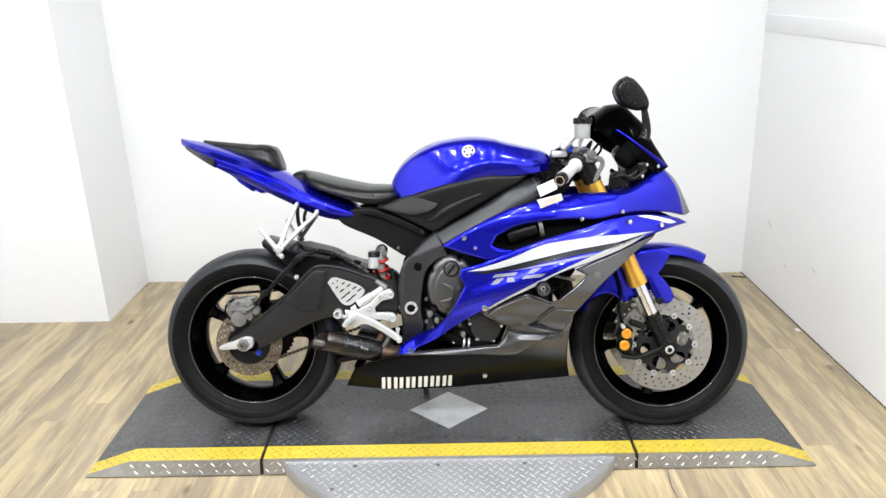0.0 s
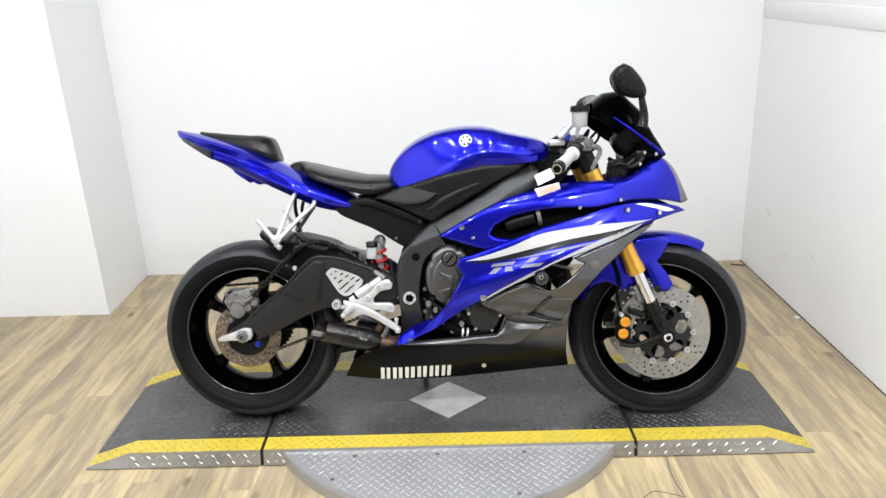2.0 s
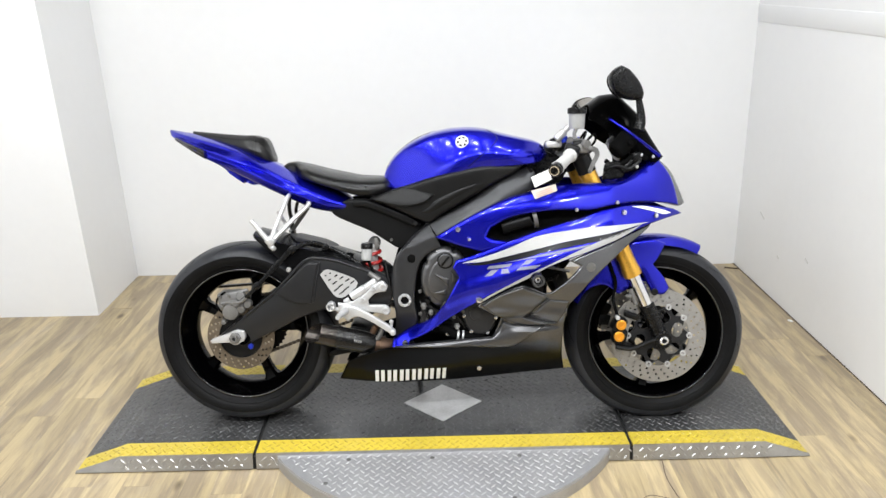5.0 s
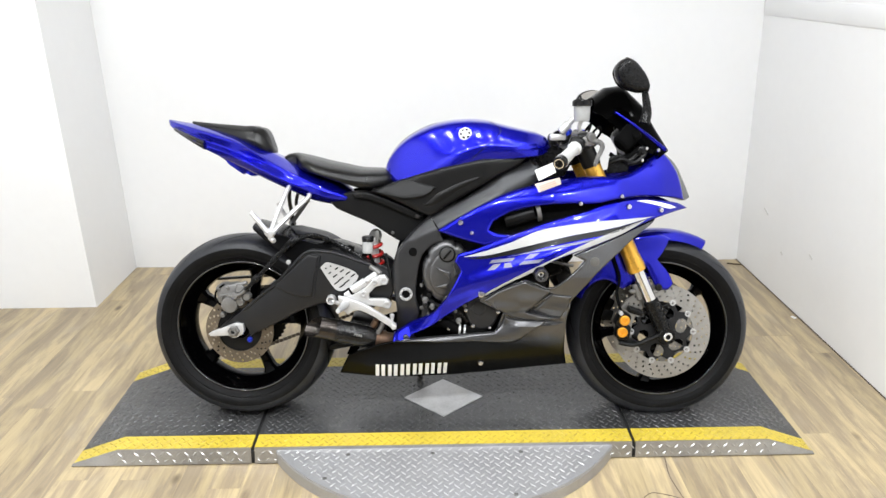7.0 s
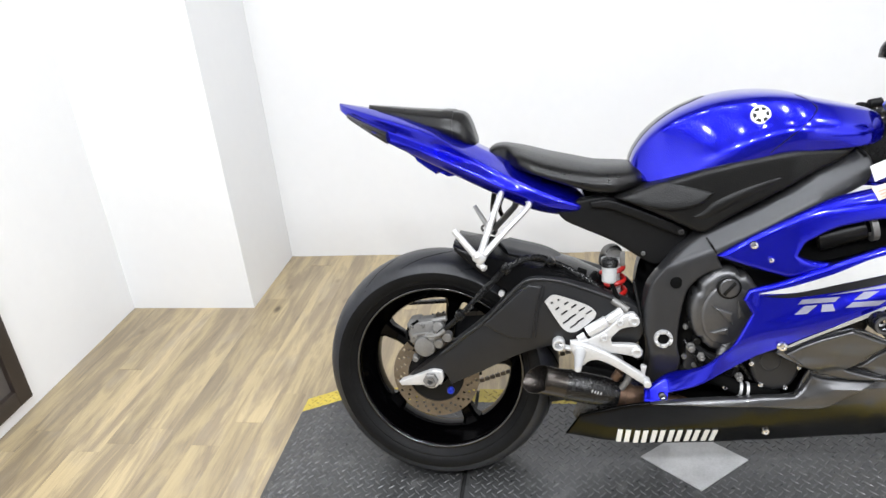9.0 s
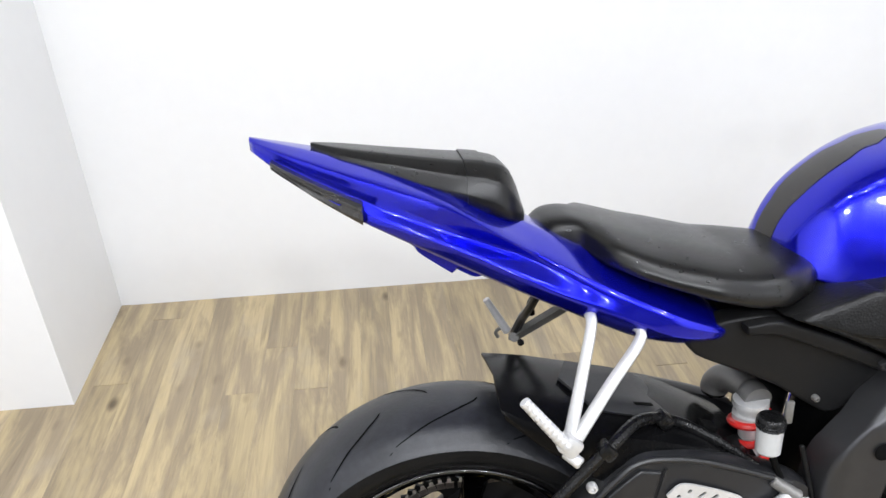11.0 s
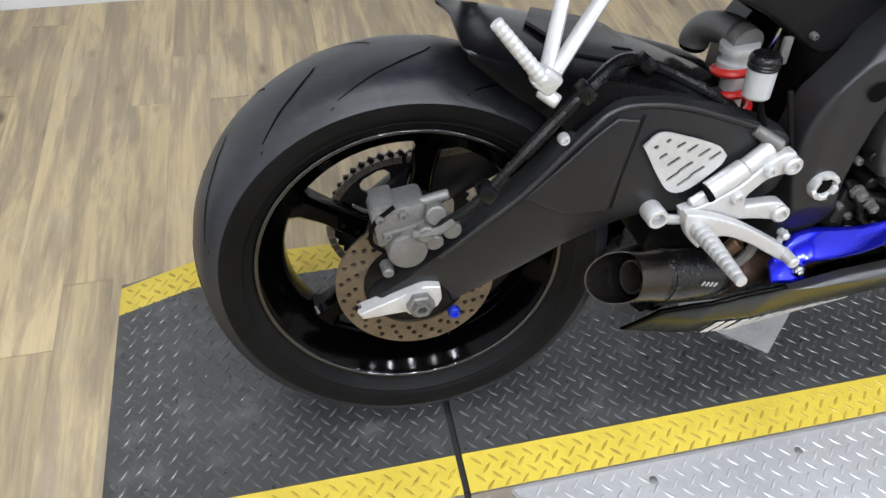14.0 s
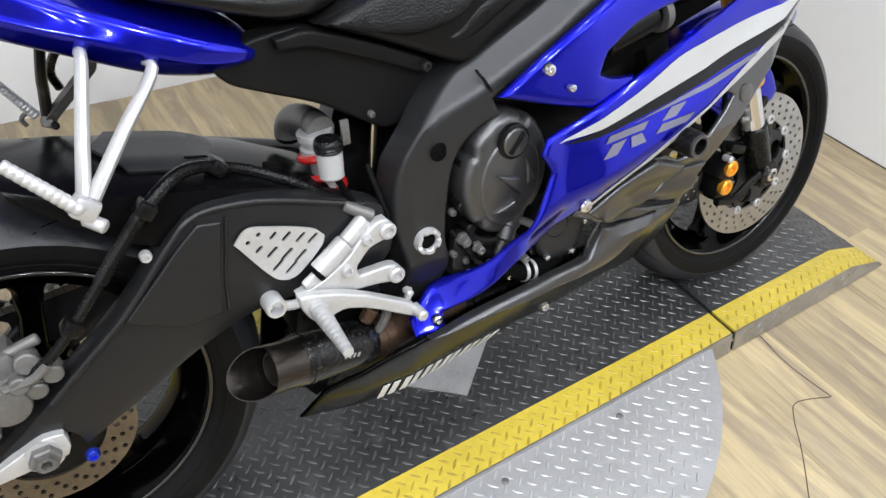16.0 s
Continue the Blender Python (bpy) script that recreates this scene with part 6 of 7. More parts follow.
# model mark as plain slanted bars
for quad in (((0.806, 0.548), (0.874, 0.555), (0.884, 0.565), (0.814, 0.558)), ((0.799, 0.527), (0.822, 0.530), (0.842, 0.548), (0.818, 0.545)), ((0.848, 0.535), (0.874, 0.538), (0.870, 0.551), (0.851, 0.549)),
             ((0.893, 0.545), (0.952, 0.551), (0.968, 0.562), (0.907, 0.556)), ((0.908, 0.560), (0.932, 0.563), (0.956, 0.579), (0.928, 0.576))):
    decal("mark_shape", list(quad), mid_y, DECAL_GREY, right_mid, corner=10)
# maker's name as six plain blocks
for i in range(6):
    x0 = 0.449 + 0.0395 * i
    for k in (0.0, 0.0185):
        decal("name_bar", raised([(x0 + k, 0.152), (x0 + k + 0.0115, 0.152), (x0 + k + 0.0145, 0.196), (x0 + k + 0.003, 0.196)]), lower_y, WHITE, right_low, 0.003, corner=10)
warn = decal("warning_label", [(0.948, 0.778), (0.958, 0.754), (1.028, 0.777), (1.025, 0.796)], upper_y, FADED_LABEL, right_up, 0.003, "faded beige warning label", corner=10)
for k in range(3):
    u, w = 0.959 + 0.002 * k, 0.771 - 0.0052 * k
    decal("label_print", [(u, w), (u + 0.001, w - 0.002), (u + 0.052, w + 0.0145), (u + 0.051, w + 0.0165)], upper_y, LABEL_ORANGE, warn, 0.0045, corner=10)
part("white_label", panel([(0.950, 0.818), (1.006, 0.842), (1.014, 0.810), (0.962, 0.786)], lambda x, z: -0.152, 0.002, 0, 0.012, 1, (), 10), WHITE, bike, "blank white paper label")
decal("nose_mark", [(1.262, 0.722), (1.30, 0.722), (1.37, 0.707), (1.40, 0.695), (1.37, 0.694), (1.33, 0.706)], mid_y, WHITE, right_mid, 0.003)
for bx, bz, fn, rr in ((0.722, 0.668, upper_y, 0.009), (0.783, 0.452, mid_y, 0.011), (0.55, 0.303, mid_y, 0.010), (0.786, 0.205, lower_y, 0.009), (1.235, 0.706, mid_y, 0.009), (1.34, 0.692, mid_y, 0.008), (1.212, 0.738, upper_y, 0.007), (1.083, 0.72, upper_y, 0.007), (0.755, 0.638, upper_y, 0.006)):
    bolt("fairing_bolt", bike, bx, fn(bx, bz) - 0.003, bz, rr)
part("indicator_plug", lathe((1.126, lower_y(1.126, 0.545), 0.545), (1.126, -2, 0.545), [(0, 0), (0.015, 0), (0.014, 0.004), (0, 0.006)], 20), CAST, bike)
# crash slider
sl = part("frame_slider", lathe((0.957, -0.13, 0.518), (0.957, -1, 0.518), [(0, 0), (0.021, 0), (0.021, 0.135), (0.018, 0.142), (0.012, 0.142), (0.011, 0.125), (0, 0.125)], 28), BLACK_PLASTIC, bike, "black frame slider puck")
part("slider_bolt", lathe((0.957, -0.25, 0.518), (0.957, -1, 0.518), [(0, 0), (0.010, 0), (0.010, 0.006), (0.006, 0.006), (0, 0.003)], 6), CHROME, sl)
part("slider_ring", lathe((0.957, -0.2665, 0.518), (0.957, -1, 0.518), [(0.0125, 0), (0.0195, 0), (0.0185, 0.0068), (0.0135, 0.0068), (0.0125, 0)], 28), ENGINE_GREY, sl)

# nose, screen and cockpit
part("headlight", bulk([(1.30, 0.73), (1.31, 0.80), (1.375, 0.868), (1.415, 0.83), (1.455, 0.755), (1.474, 0.716), (1.45, 0.704), (1.37, 0.725)], lambda x, z: max(-upper_y(x, z) - 0.006, 0.012), 0.02, 0.012), HEADLIGHT, bike, "clear headlight lens in the nose")
rows = []
for cx, cz, ex, ez, ew in ((1.150, 1.035, 1.13, 0.99, 0.13), (1.19, 1.064, 1.15, 0.978, 0.145), (1.240, 1.070, 1.185, 0.952, 0.15), (1.302, 1.012, 1.225, 0.92, 0.15), (1.352, 0.93, 1.28, 0.885, 0.135), (1.395, 0.868, 1.345, 0.852, 0.09)):
    row = []
    for k in range(13):
        u = -1 + 2 * k / 12
        q = abs(u) ** 2.2
        row.append((cx + (ex - cx) * q, ew * u, cz + (ez - cz) * q))
    rows.append(row)
part("airbox_cover", panel([(0.90, 0.85), (0.92, 0.885), (0.995, 0.895), (1.06, 0.875), (1.085, 0.83), (1.062, 0.79), (0.98, 0.785), (0.92, 0.80)], lambda x, z: -0.03, 0.02, 0.004, 0.02), BLACK_PLASTIC, bike, "black airbox cover ahead of the tank")
SCREEN_BEND = table((1.13, 0.11), (1.20, 0.09), (1.30, 0.03), (1.36, 0.0))
part("windscreen", swept(sheet(rows, 0.003), SCREEN_BEND, 2.34), SMOKE, bike, "dark smoked windscreen", 60)
for sd in (-1, 1):
    part("screen_trim", swept(tube([(1.190, sd * 0.157, 0.988), (1.245, sd * 0.158, 0.951), (1.30, sd * 0.145, 0.912), (1.355, sd * 0.118, 0.874)], (0.003, 0.006), 8, 6, 0.7), SCREEN_BEND, 2.34 + 0.15 * sd), BLUE, bike, "blue cowl edge along the screen")
    if sd > 0:
        part("inner_panel", panel([(1.275, 0.815), (1.29, 0.826), (1.36, 0.872), (1.30, 0.915), (1.275, 0.93), (1.262, 0.90), (1.262, 0.85)], lambda x, z: -0.105, 0.006, 0.005, 0.02, -sd), RUBBER_DARK, bike)
dash = part("instrument_cluster", joined(rod((1.235, -0.02, 0.885), (1.265, -0.02, 0.905), 0.045, 0.05, 28, 0.006), box(1.27, 0.02, 0.89, 0.05, 0.13, 0.07, 0.012, (0, -30, 0))), BLACK_PLASTIC, bike, "black instrument cluster")
part("dial", lathe((1.234, -0.02, 0.884), (1.0, -0.02, 0.73), [(0, 0), (0.04, 0), (0.04, 0.001), (0, 0.001)], 28), DECAL_GREY, dash)
part("cockpit_stay", joined(rod((1.2, -0.07, 0.83), (1.3, -0.06, 0.85), 0.02), rod((1.24, -0.09, 0.83), (1.29, -0.08, 0.87), 0.014), box(1.29, -0.09, 0.87, 0.03, 0.03, 0.03, 0.006)), BLACK_PLASTIC, bike)
part("gauge_housing", joined(rod((1.225, -0.075, 0.885), (1.275, -0.06, 0.93), 0.03, 0.036, 24, 0.006), rod((1.262, -0.085, 0.915), (1.27, -0.1, 0.92), 0.012)), RUBBER_DARK, dash)
part("cowl_stay", tube([(1.19, -0.085, 0.83), (1.225, -0.1, 0.845), (1.265, -0.1, 0.835), (1.30, -0.1, 0.86)], 0.006, 8), ENGINE_DARK, bike)
part("wire_loom", tube([(1.20, -0.06, 0.86), (1.235, -0.09, 0.84), (1.28, -0.095, 0.875), (1.325, -0.09, 0.865)], 0.007, 8), RUBBER_DARK, bike)
part("side_cover", panel([(1.185, 0.80), (1.25, 0.806), (1.262, 0.845), (1.22, 0.86), (1.192, 0.85)], lambda x, z: -0.09, 0.006, 0.004, 0.012), BLACK_PLASTIC, bike, "dark inner cowl cover")
for sx, sz in ((1.301, 0.878), (1.337, 0.872), (1.288, 0.842)):
    bolt("cowl_screw", bike, sx, -0.105, sz, 0.006)

MIRROR = [(1.140, 1.095), (1.150, 1.120), (1.173, 1.134), (1.196, 1.123), (1.226, 1.087), (1.238, 1.057), (1.234, 1.041), (1.198, 1.039), (1.157, 1.058)]
for sd in (-1, 1):
    face = MIRROR if sd < 0 else [(1.163, 1.018), (1.168, 1.045), (1.184, 1.063), (1.222, 1.074), (1.26, 1.063), (1.27, 1.037), (1.254, 1.012), (1.2, 1.009)]
    off, reach = (0.20, 2.01) if sd < 0 else (0.10, 2.67)
    mir = part("mirror", swept(bulk(face, lambda x, z: 0.042 if sd < 0 else 0.03, 0.034 if sd < 0 else 0.008, 0.010, sd * 0.33), lambda x: off, reach), BLACK_PLASTIC, bike, "black rear-view mirror on a stalk", 60)
    if sd < 0:
        stalk = [(1.283, -0.125, 1.048), (1.290, -0.126, 1.01), (1.291, -0.126, 0.98), (1.284, -0.128, 0.955)]
    else:
        stalk = [(1.27, 0.40, 1.02), (1.278, 0.34, 1.0), (1.284, 0.26, 0.97), (1.286, 0.165, 0.935)]
    part("mirror_stalk", tube(stalk, (0.0095, 0.018), 12), BLACK_PLASTIC, mir)
    mx, mz = sum(a for a, b in face) / len(face), sum(b for a, b in face) / len(face)
    inner = [(mx + (a - mx) * 0.92, mz + (b - mz) * 0.9) for a, b in face]
    part("mirror_glass", swept(panel(inner, lambda x, z: 0.33 - 0.0312 if sd > 0 else -0.33 + 0.0415, 0.002, 0, 0.012), lambda x: off, reach), MIRROR_GLASS, mir, "mirror glass in a black shell")

# steering
FA, FB = Vector((1.385, 0, 0.281)), Vector((1.128, 0, 0.839))
fd = (FB - FA).normalized()
for sd in (-1, 1):
    y = Vector((0, sd * 0.103, 0))
    leg = part("fork_leg", rod(FA + fd * 0.09 + y, FA + fd * 0.30 + y, 0.0205, None, 28), CHROME, bike, "polished fork leg")
    part("fork_tube", lathe(FA + fd * 0.235 + y, FB + fd * 0.09 + y, [(0.0, 0), (0.029, 0), (0.03, 0.02), (0.0285, 0.03), (0.0265, 0.05), (0.0265, 0.375), (0.0, 0.375)], 32), GOLD, leg, "gold anodised fork tube")
    part("fork_head", rod(FA + fd * 0.60 + y, FB + fd * 0.085 + y, 0.029), ENGINE_DARK, leg)
    part("axle_clamp", joined(rod(FA + y - fd * 0.03, FA + fd * 0.13 + y, 0.024, 0.025, 20, 0.005), rod(FA + y * 0.8, FA + y * 1.25, 0.027), box(FA.x - 0.03, y.y, FA.z + 0.075, 0.06, 0.024, 0.04, 0.006, (0, 25, 0))), BLACK_PLASTIC, leg, "black axle clamp")
    ax_end = FA + y * 1.24
    part("axle_end", lathe(ax_end, ax_end + Vector((0, sd, 0)), [(0.007, 0), (0.0145, 0), (0.0145, 0.006), (0.012, 0.008), (0.008, 0.008), (0.007, 0)], 20), CHROME, leg)
    cal = part("front_caliper", joined(box(1.243, sd * 0.105, 0.335, 0.042, 0.05, 0.05, 0.01, (0, 25, 0)), box(1.245, sd * 0.105, 0.295, 0.045, 0.05, 0.05, 0.01, (0, 10, 0)), box(1.262, sd * 0.1, 0.262, 0.06, 0.03, 0.02, 0.006, (0, 18, 0)), box(1.285, sd * 0.1, 0.36, 0.05, 0.03, 0.02, 0.006, (0, 20, 0))), ENGINE_DARK, bike, "black radial front caliper with gold caps")
    for cx, cz in ((1.245, 0.337), (1.239, 0.298)):
        part("piston_cap", lathe((cx, sd * 0.125, cz), (cx, sd, cz), [(0, 0), (0.0165, 0), (0.0165, 0.01), (0.014, 0.0125), (0.008, 0.0125), (0.007, 0.008), (0, 0.008)], 24), ORANGE_GOLD, cal)
    part("caliper_pin", rod((1.232, sd * 0.12, 0.362), (1.232, sd * 0.14, 0.362), 0.007), SILVER, cal)
    part("caliper_bracket", tube([(1.232, sd * 0.122, 0.262), (1.28, sd * 0.125, 0.255), (1.33, sd * 0.12, 0.272), (1.365, sd * 0.12, 0.285)], 0.008, 8), ENGINE_DARK, cal)
    part("brake_hose", tube([(1.235, sd * 0.118, 0.365), (1.222, sd * 0.11, 0.42), (1.232, sd * 0.1, 0.47), (1.215, sd * 0.09, 0.53), (1.2, sd * 0.07, 0.60)], 0.005, 8), RUBBER_DARK, cal)
    part("hose_joint", joined(rod((1.262, sd * 0.12, 0.43), (1.275, sd * 0.13, 0.43), 0.007), rod((1.275, sd * 0.115, 0.45), (1.295, sd * 0.115, 0.40), 0.008)), CAST, cal)
    fbx, fbz = 1.36, 0.435
    part("fender_bolt", lathe((fbx, sd * 0.092, fbz), (fbx, sd, fbz), [(0, 0), (0.0115, 0), (0.0115, 0.006), (0.006, 0.008), (0, 0.006)], 16), ENGINE_DARK, bike)
part("lower_clamp", box(1.19, 0, 0.70, 0.07, 0.26, 0.04, 0.012, (0, -25, 0)), ENGINE_DARK, bike)
part("top_clamp", box(1.105, 0, 0.885, 0.08, 0.27, 0.025, 0.01, (0, -25, 0)), ENGINE_DARK, bike)
part("fork_cap", joined(rod(FB + fd * 0.07 + Vector((0, -0.103, 0)), FB + fd * 0.1 + Vector((0, -0.103, 0)), 0.022), rod(FB + fd * 0.07 + Vector((0, 0.103, 0)), FB + fd * 0.1 + Vector((0, 0.103, 0)), 0.022)), BLUE_BOLT, bike)
for sd in (-1, 1):
    bar = part("handlebar", tube([(1.10, sd * 0.10, 0.9), (1.075, sd * 0.18, 0.893), (0.998, sd * 0.33, 0.853)], 0.011, 12), ENGINE_DARK, bike, "clip-on handlebar")
    part("grip", lathe((1.058, sd * 0.213, 0.885), (0.999, sd * 0.328, 0.854), [(0, 0), (0.021, 0), (0.021, 0.008), (0.0165, 0.012), (0.0165, 0.05), (0.0175, 0.08), (0.0175, 0.122), (0.02, 0.126), (0.02, 0.132), (0, 0.132)], 24), GRIP_GREY, bar, "pale grey rubber grip")
    part("bar_end", lathe((0.9985, sd * 0.329, 0.8535), (0.945, sd * 0.435, 0.825), [(0, 0), (0.019, 0), (0.019, 0.018), (0.016, 0.022), (0.007, 0.022), (0.006, 0.014), (0, 0.014)], 24), BLACK_PLASTIC, bar)
    part("bar_end_ring", lathe((0.9985, sd * 0.329, 0.8535), (0.945, sd * 0.435, 0.825), [(0.0115, 0.0215), (0.0140, 0.0215), (0.0140, 0.0232), (0.0115, 0.0232), (0.0115, 0.0215)], 24), CHROME, bar)
    part("switch_box", joined(box(1.064, sd * 0.2, 0.893, 0.045, 0.035, 0.05, 0.01, (0, 20, sd * 25)), rod((1.07, sd * 0.19, 0.915), (1.10, sd * 0.19, 0.92), 0.012)), ENGINE_DARK, bar)
    part("lever", tube([(1.098, sd * 0.19, 0.905), (1.128, sd * 0.215, 0.902), (1.130, sd * 0.25, 0.888), (1.108, sd * 0.30, 0.866), (1.085, sd * 0.36, 0.845)], (0.009, 0.006), 10, 6, 0.7), CAST, bar, "bare metal hand lever")
part("brake_master", joined(rod((1.075, -0.12, 0.925), (1.11, -0.21, 0.915), 0.014), box(1.1, -0.19, 0.905, 0.04, 0.03, 0.03, 0.008)), CAST, bike, "front brake master cylinder")
pot = part("brake_reservoir", lathe((1.085, -0.17, 0.962), (1.095, -0.17, 2), [(0, 0), (0.02, 0), (0.023, 0.004), (0.0245, 0.045), (0, 0.045)], 28), MILKY, bike, "milky front brake fluid reservoir with a dark cap")
part("cap", lathe((1.0855, -0.17, 1.007), (1.095, -0.17, 2), [(0, 0), (0.029, 0), (0.029, 0.014), (0.026, 0.018), (0, 0.018)], 28), BLACK_PLASTIC, pot)
part("reservoir_stay", tube([(1.085, -0.17, 0.965), (1.08, -0.16, 0.945), (1.09, -0.15, 0.925)], 0.006, 8), SILVER, pot)
part("cable", tube([(1.11, -0.16, 0.915), (1.145, -0.13, 0.945), (1.16, -0.09, 0.925), (1.14, -0.06, 0.88), (1.17, -0.05, 0.82)], 0.004, 8), RUBBER_DARK, bike)
part("cable", tube([(1.10, -0.15, 0.91), (1.12, -0.12, 0.94), (1.135, -0.05, 0.95), (1.12, 0.05, 0.9)], 0.004, 8), RUBBER_DARK, bike)
part("damping_adjuster", joined(rod((1.035, -0.1, 0.93), (1.06, -0.1, 0.955), 0.014), rod((1.06, -0.1, 0.955), (1.075, -0.1, 0.97), 0.009), box(1.03, -0.08, 0.915, 0.05, 0.03, 0.02, 0.006)), SILVER, bike)
part("ignition_lock", rod((1.06, 0, 0.9), (1.045, 0, 0.935), 0.018), BLACK_PLASTIC, bike)

# front mudguard
rows = []
for i in range(19):
    a = radians(62 + 96 * i / 18)
    w = float(np.interp(i, [0, 3, 9, 15, 18], [0.012, 0.045, 0.068, 0.07, 0.062]))
    r = 0.315 + 0.006 * math.sin(math.pi * i / 18)
    row = []
    for u in (-1, -0.92, -0.7, -0.35, 0, 0.35, 0.7, 0.92, 1):
        rr = r + 0.004 - (0.03 if abs(u) == 1 else 0.012 if abs(u) > 0.9 else 0.012 * u * u)
        row.append((FC.x + rr * math.cos(a), w * u, FC.z + rr * math.sin(a)))
    rows.append(row)
fender = part("front_fender", sheet(rows, -0.003), BLUE, bike, "glossy blue front mudguard", 60)
LOBE = [(1.123, 0.421), (1.153, 0.486), (1.198, 0.541), (1.261, 0.588), (1.352, 0.606), (1.40, 0.59), (1.375, 0.54), (1.36, 0.523), (1.393, 0.484), (1.412, 0.446), (1.395, 0.424), (1.358, 0.425), (1.318, 0.505), (1.283, 0.449), (1.247, 0.427), (1.2, 0.457), (1.154, 0.448)]
for sd in (1, -1):
    part("fender_side", panel(LOBE, lambda x, z: -0.078 - 0.10 * max(0.0, 0.55 - z), 0.004, 0.010, 0.012, sd), BLUE, fender)

# foot controls
def ribbed(p0, p1, r0, r1, n):
    """A peg with turned ribs."""
    long = (Vector(p1) - Vector(p0)).length
    prof = [(0, 0)]
    for k in range(n):
        r, h = r0 + (r1 - r0) * k / n, long / n
        prof += [(r * 0.91, k * h), (r, (k + 0.25) * h), (r, (k + 0.65) * h), (r * 0.91, (k + 0.9) * h)]
    return lathe(p0, p1, prof + [(0, long)], 14)


BRACKET = [(0.347, 0.429), (0.386, 0.439), (0.423, 0.459), (0.446, 0.480), (0.472, 0.498), (0.488, 0.499), (0.499, 0.484), (0.493, 0.468), (0.475, 0.466), (0.459, 0.462), (0.448, 0.452), (0.436, 0.438), (0.439, 0.424), (0.46, 0.424), (0.494, 0.421), (0.507, 0.406), (0.499, 0.391), (0.457, 0.400), (0.416, 0.404), (0.377, 0.410), (0.353, 0.412)]
PEDAL = [(0.343, 0.438), (0.363, 0.434), (0.4, 0.421), (0.438, 0.402), (0.488, 0.370), (0.511, 0.353), (0.520, 0.336), (0.510, 0.331), (0.486, 0.347), (0.446, 0.374), (0.407, 0.392), (0.387, 0.390), (0.372, 0.378), (0.354, 0.398), (0.344, 0.421)]
for sd in (1, -1):
    y = -0.15 * sd
    br = part("footrest_bracket", panel(BRACKET, lambda x, z: -0.150, 0.014, 0.004, 0.007, sd), SILVER, bike, "satin aluminium footrest bracket")
    for bx, bz, rr in ((0.486, 0.482, 0.0125), (0.493, 0.406, 0.0125), (0.455, 0.478, 0.008), (0.42, 0.442, 0.009)):
        part("bracket_bolt", lathe((bx, y * 0.92, bz), (bx, y * 9, bz), [(0, 0), (rr, 0), (rr, 0.017), (rr * 0.8, 0.020), (rr * 0.5, 0.020), (rr * 0.45, 0.015), (0, 0.015)], 20), SILVER, br)
    p0, p1 = Vector((0.366, y * 1.05, 0.412)), Vector((0.357, y * 1.88, 0.421))
    part("foot_peg", ribbed(p0, p1, 0.0138, 0.0068, 12), SILVER, br, "ribbed aluminium foot peg")
    part("toe_bobbin", joined(lathe((0.317, y * 0.80, 0.420), (0.316, y * 8, 0.420), [(0, 0), (0.0135, 0), (0.0145, 0.003), (0.0145, 0.026), (0.013, 0.029), (0.0095, 0.029), (0.009, 0.012), (0, 0.012)], 24), tube([(0.318, y * 0.86, 0.418), (0.335, y * 0.9, 0.410), (0.36, y * 0.96, 0.412)], 0.007, 8)), SILVER, br)
    ped = part("brake_pedal", panel(PEDAL, lambda x, z: -0.168, 0.012, 0.004, 0.007, sd), SILVER, bike, "satin aluminium foot pedal")
    part("pedal_tab", joined(box(0.508, y * 1.02, 0.363, 0.010, 0.006, 0.026, 0.002, (0, 12, 0)), rod((0.507, y * 0.98, 0.372), (0.507, y * 1.10, 0.372), 0.0055)), SILVER, ped)
    part("pedal_toe", rod((0.513, y * 1.05, 0.343), (0.514, y * 1.25, 0.342), 0.0085), SILVER, ped)
    part("pedal_pivot", lathe((0.365, y * 1.1, 0.413), (0.365, y * 9, 0.413), [(0, 0), (0.012, 0), (0.012, 0.004), (0.007, 0.006), (0, 0.005)], 20), CAST, ped)
SLOTS = [slot(0.303, 0.519, 0.006, 0.006, 0), slot(0.318, 0.526, 0.007, 0.005, 35)] + [slot(a, b, c, 0.0048, 35) for a, b, c in ((0.336, 0.518, 0.013), (0.353, 0.511, 0.016), (0.371, 0.503, 0.018), (0.387, 0.496, 0.018), (0.315, 0.505, 0.012), (0.331, 0.495, 0.019), (0.349, 0.485, 0.022), (0.367, 0.476, 0.022), (0.335, 0.473, 0.020), (0.352, 0.463, 0.022))]
GUARD = [(0.286, 0.522), (0.304, 0.538), (0.33, 0.533), (0.390, 0.509), (0.404, 0.494), (0.399, 0.481), (0.362, 0.450), (0.345, 0.446), (0.327, 0.456)]
part("heel_guard", panel(GUARD, lambda x, z: -0.130, 0.003, 0, 0.008, 1, SLOTS), SILVER, bike, "slotted aluminium heel guard")
part("rear_master_cylinder", joined(rod((0.382, -0.142, 0.450), (0.428, -0.138, 0.478), 0.014), rod((0.428, -0.138, 0.478), (0.462, -0.132, 0.500), 0.0115), rod((0.36, -0.142, 0.436), (0.382, -0.142, 0.450), 0.006), box(0.372, -0.142, 0.438, 0.024, 0.014, 0.014, 0.003, (0, -30, 0))), SILVER, bike, "rear brake master cylinder")
part("master_boot", rod((0.378, -0.142, 0.447), (0.388, -0.142, 0.453), 0.0135), RUBBER_DARK, bike)
part("pedal_spring", joined(rod((0.47, -0.14, 0.372), (0.458, -0.135, 0.352), 0.005), rod((0.458, -0.135, 0.352), (0.445, -0.13, 0.33), 0.011)), BURNT, bike)

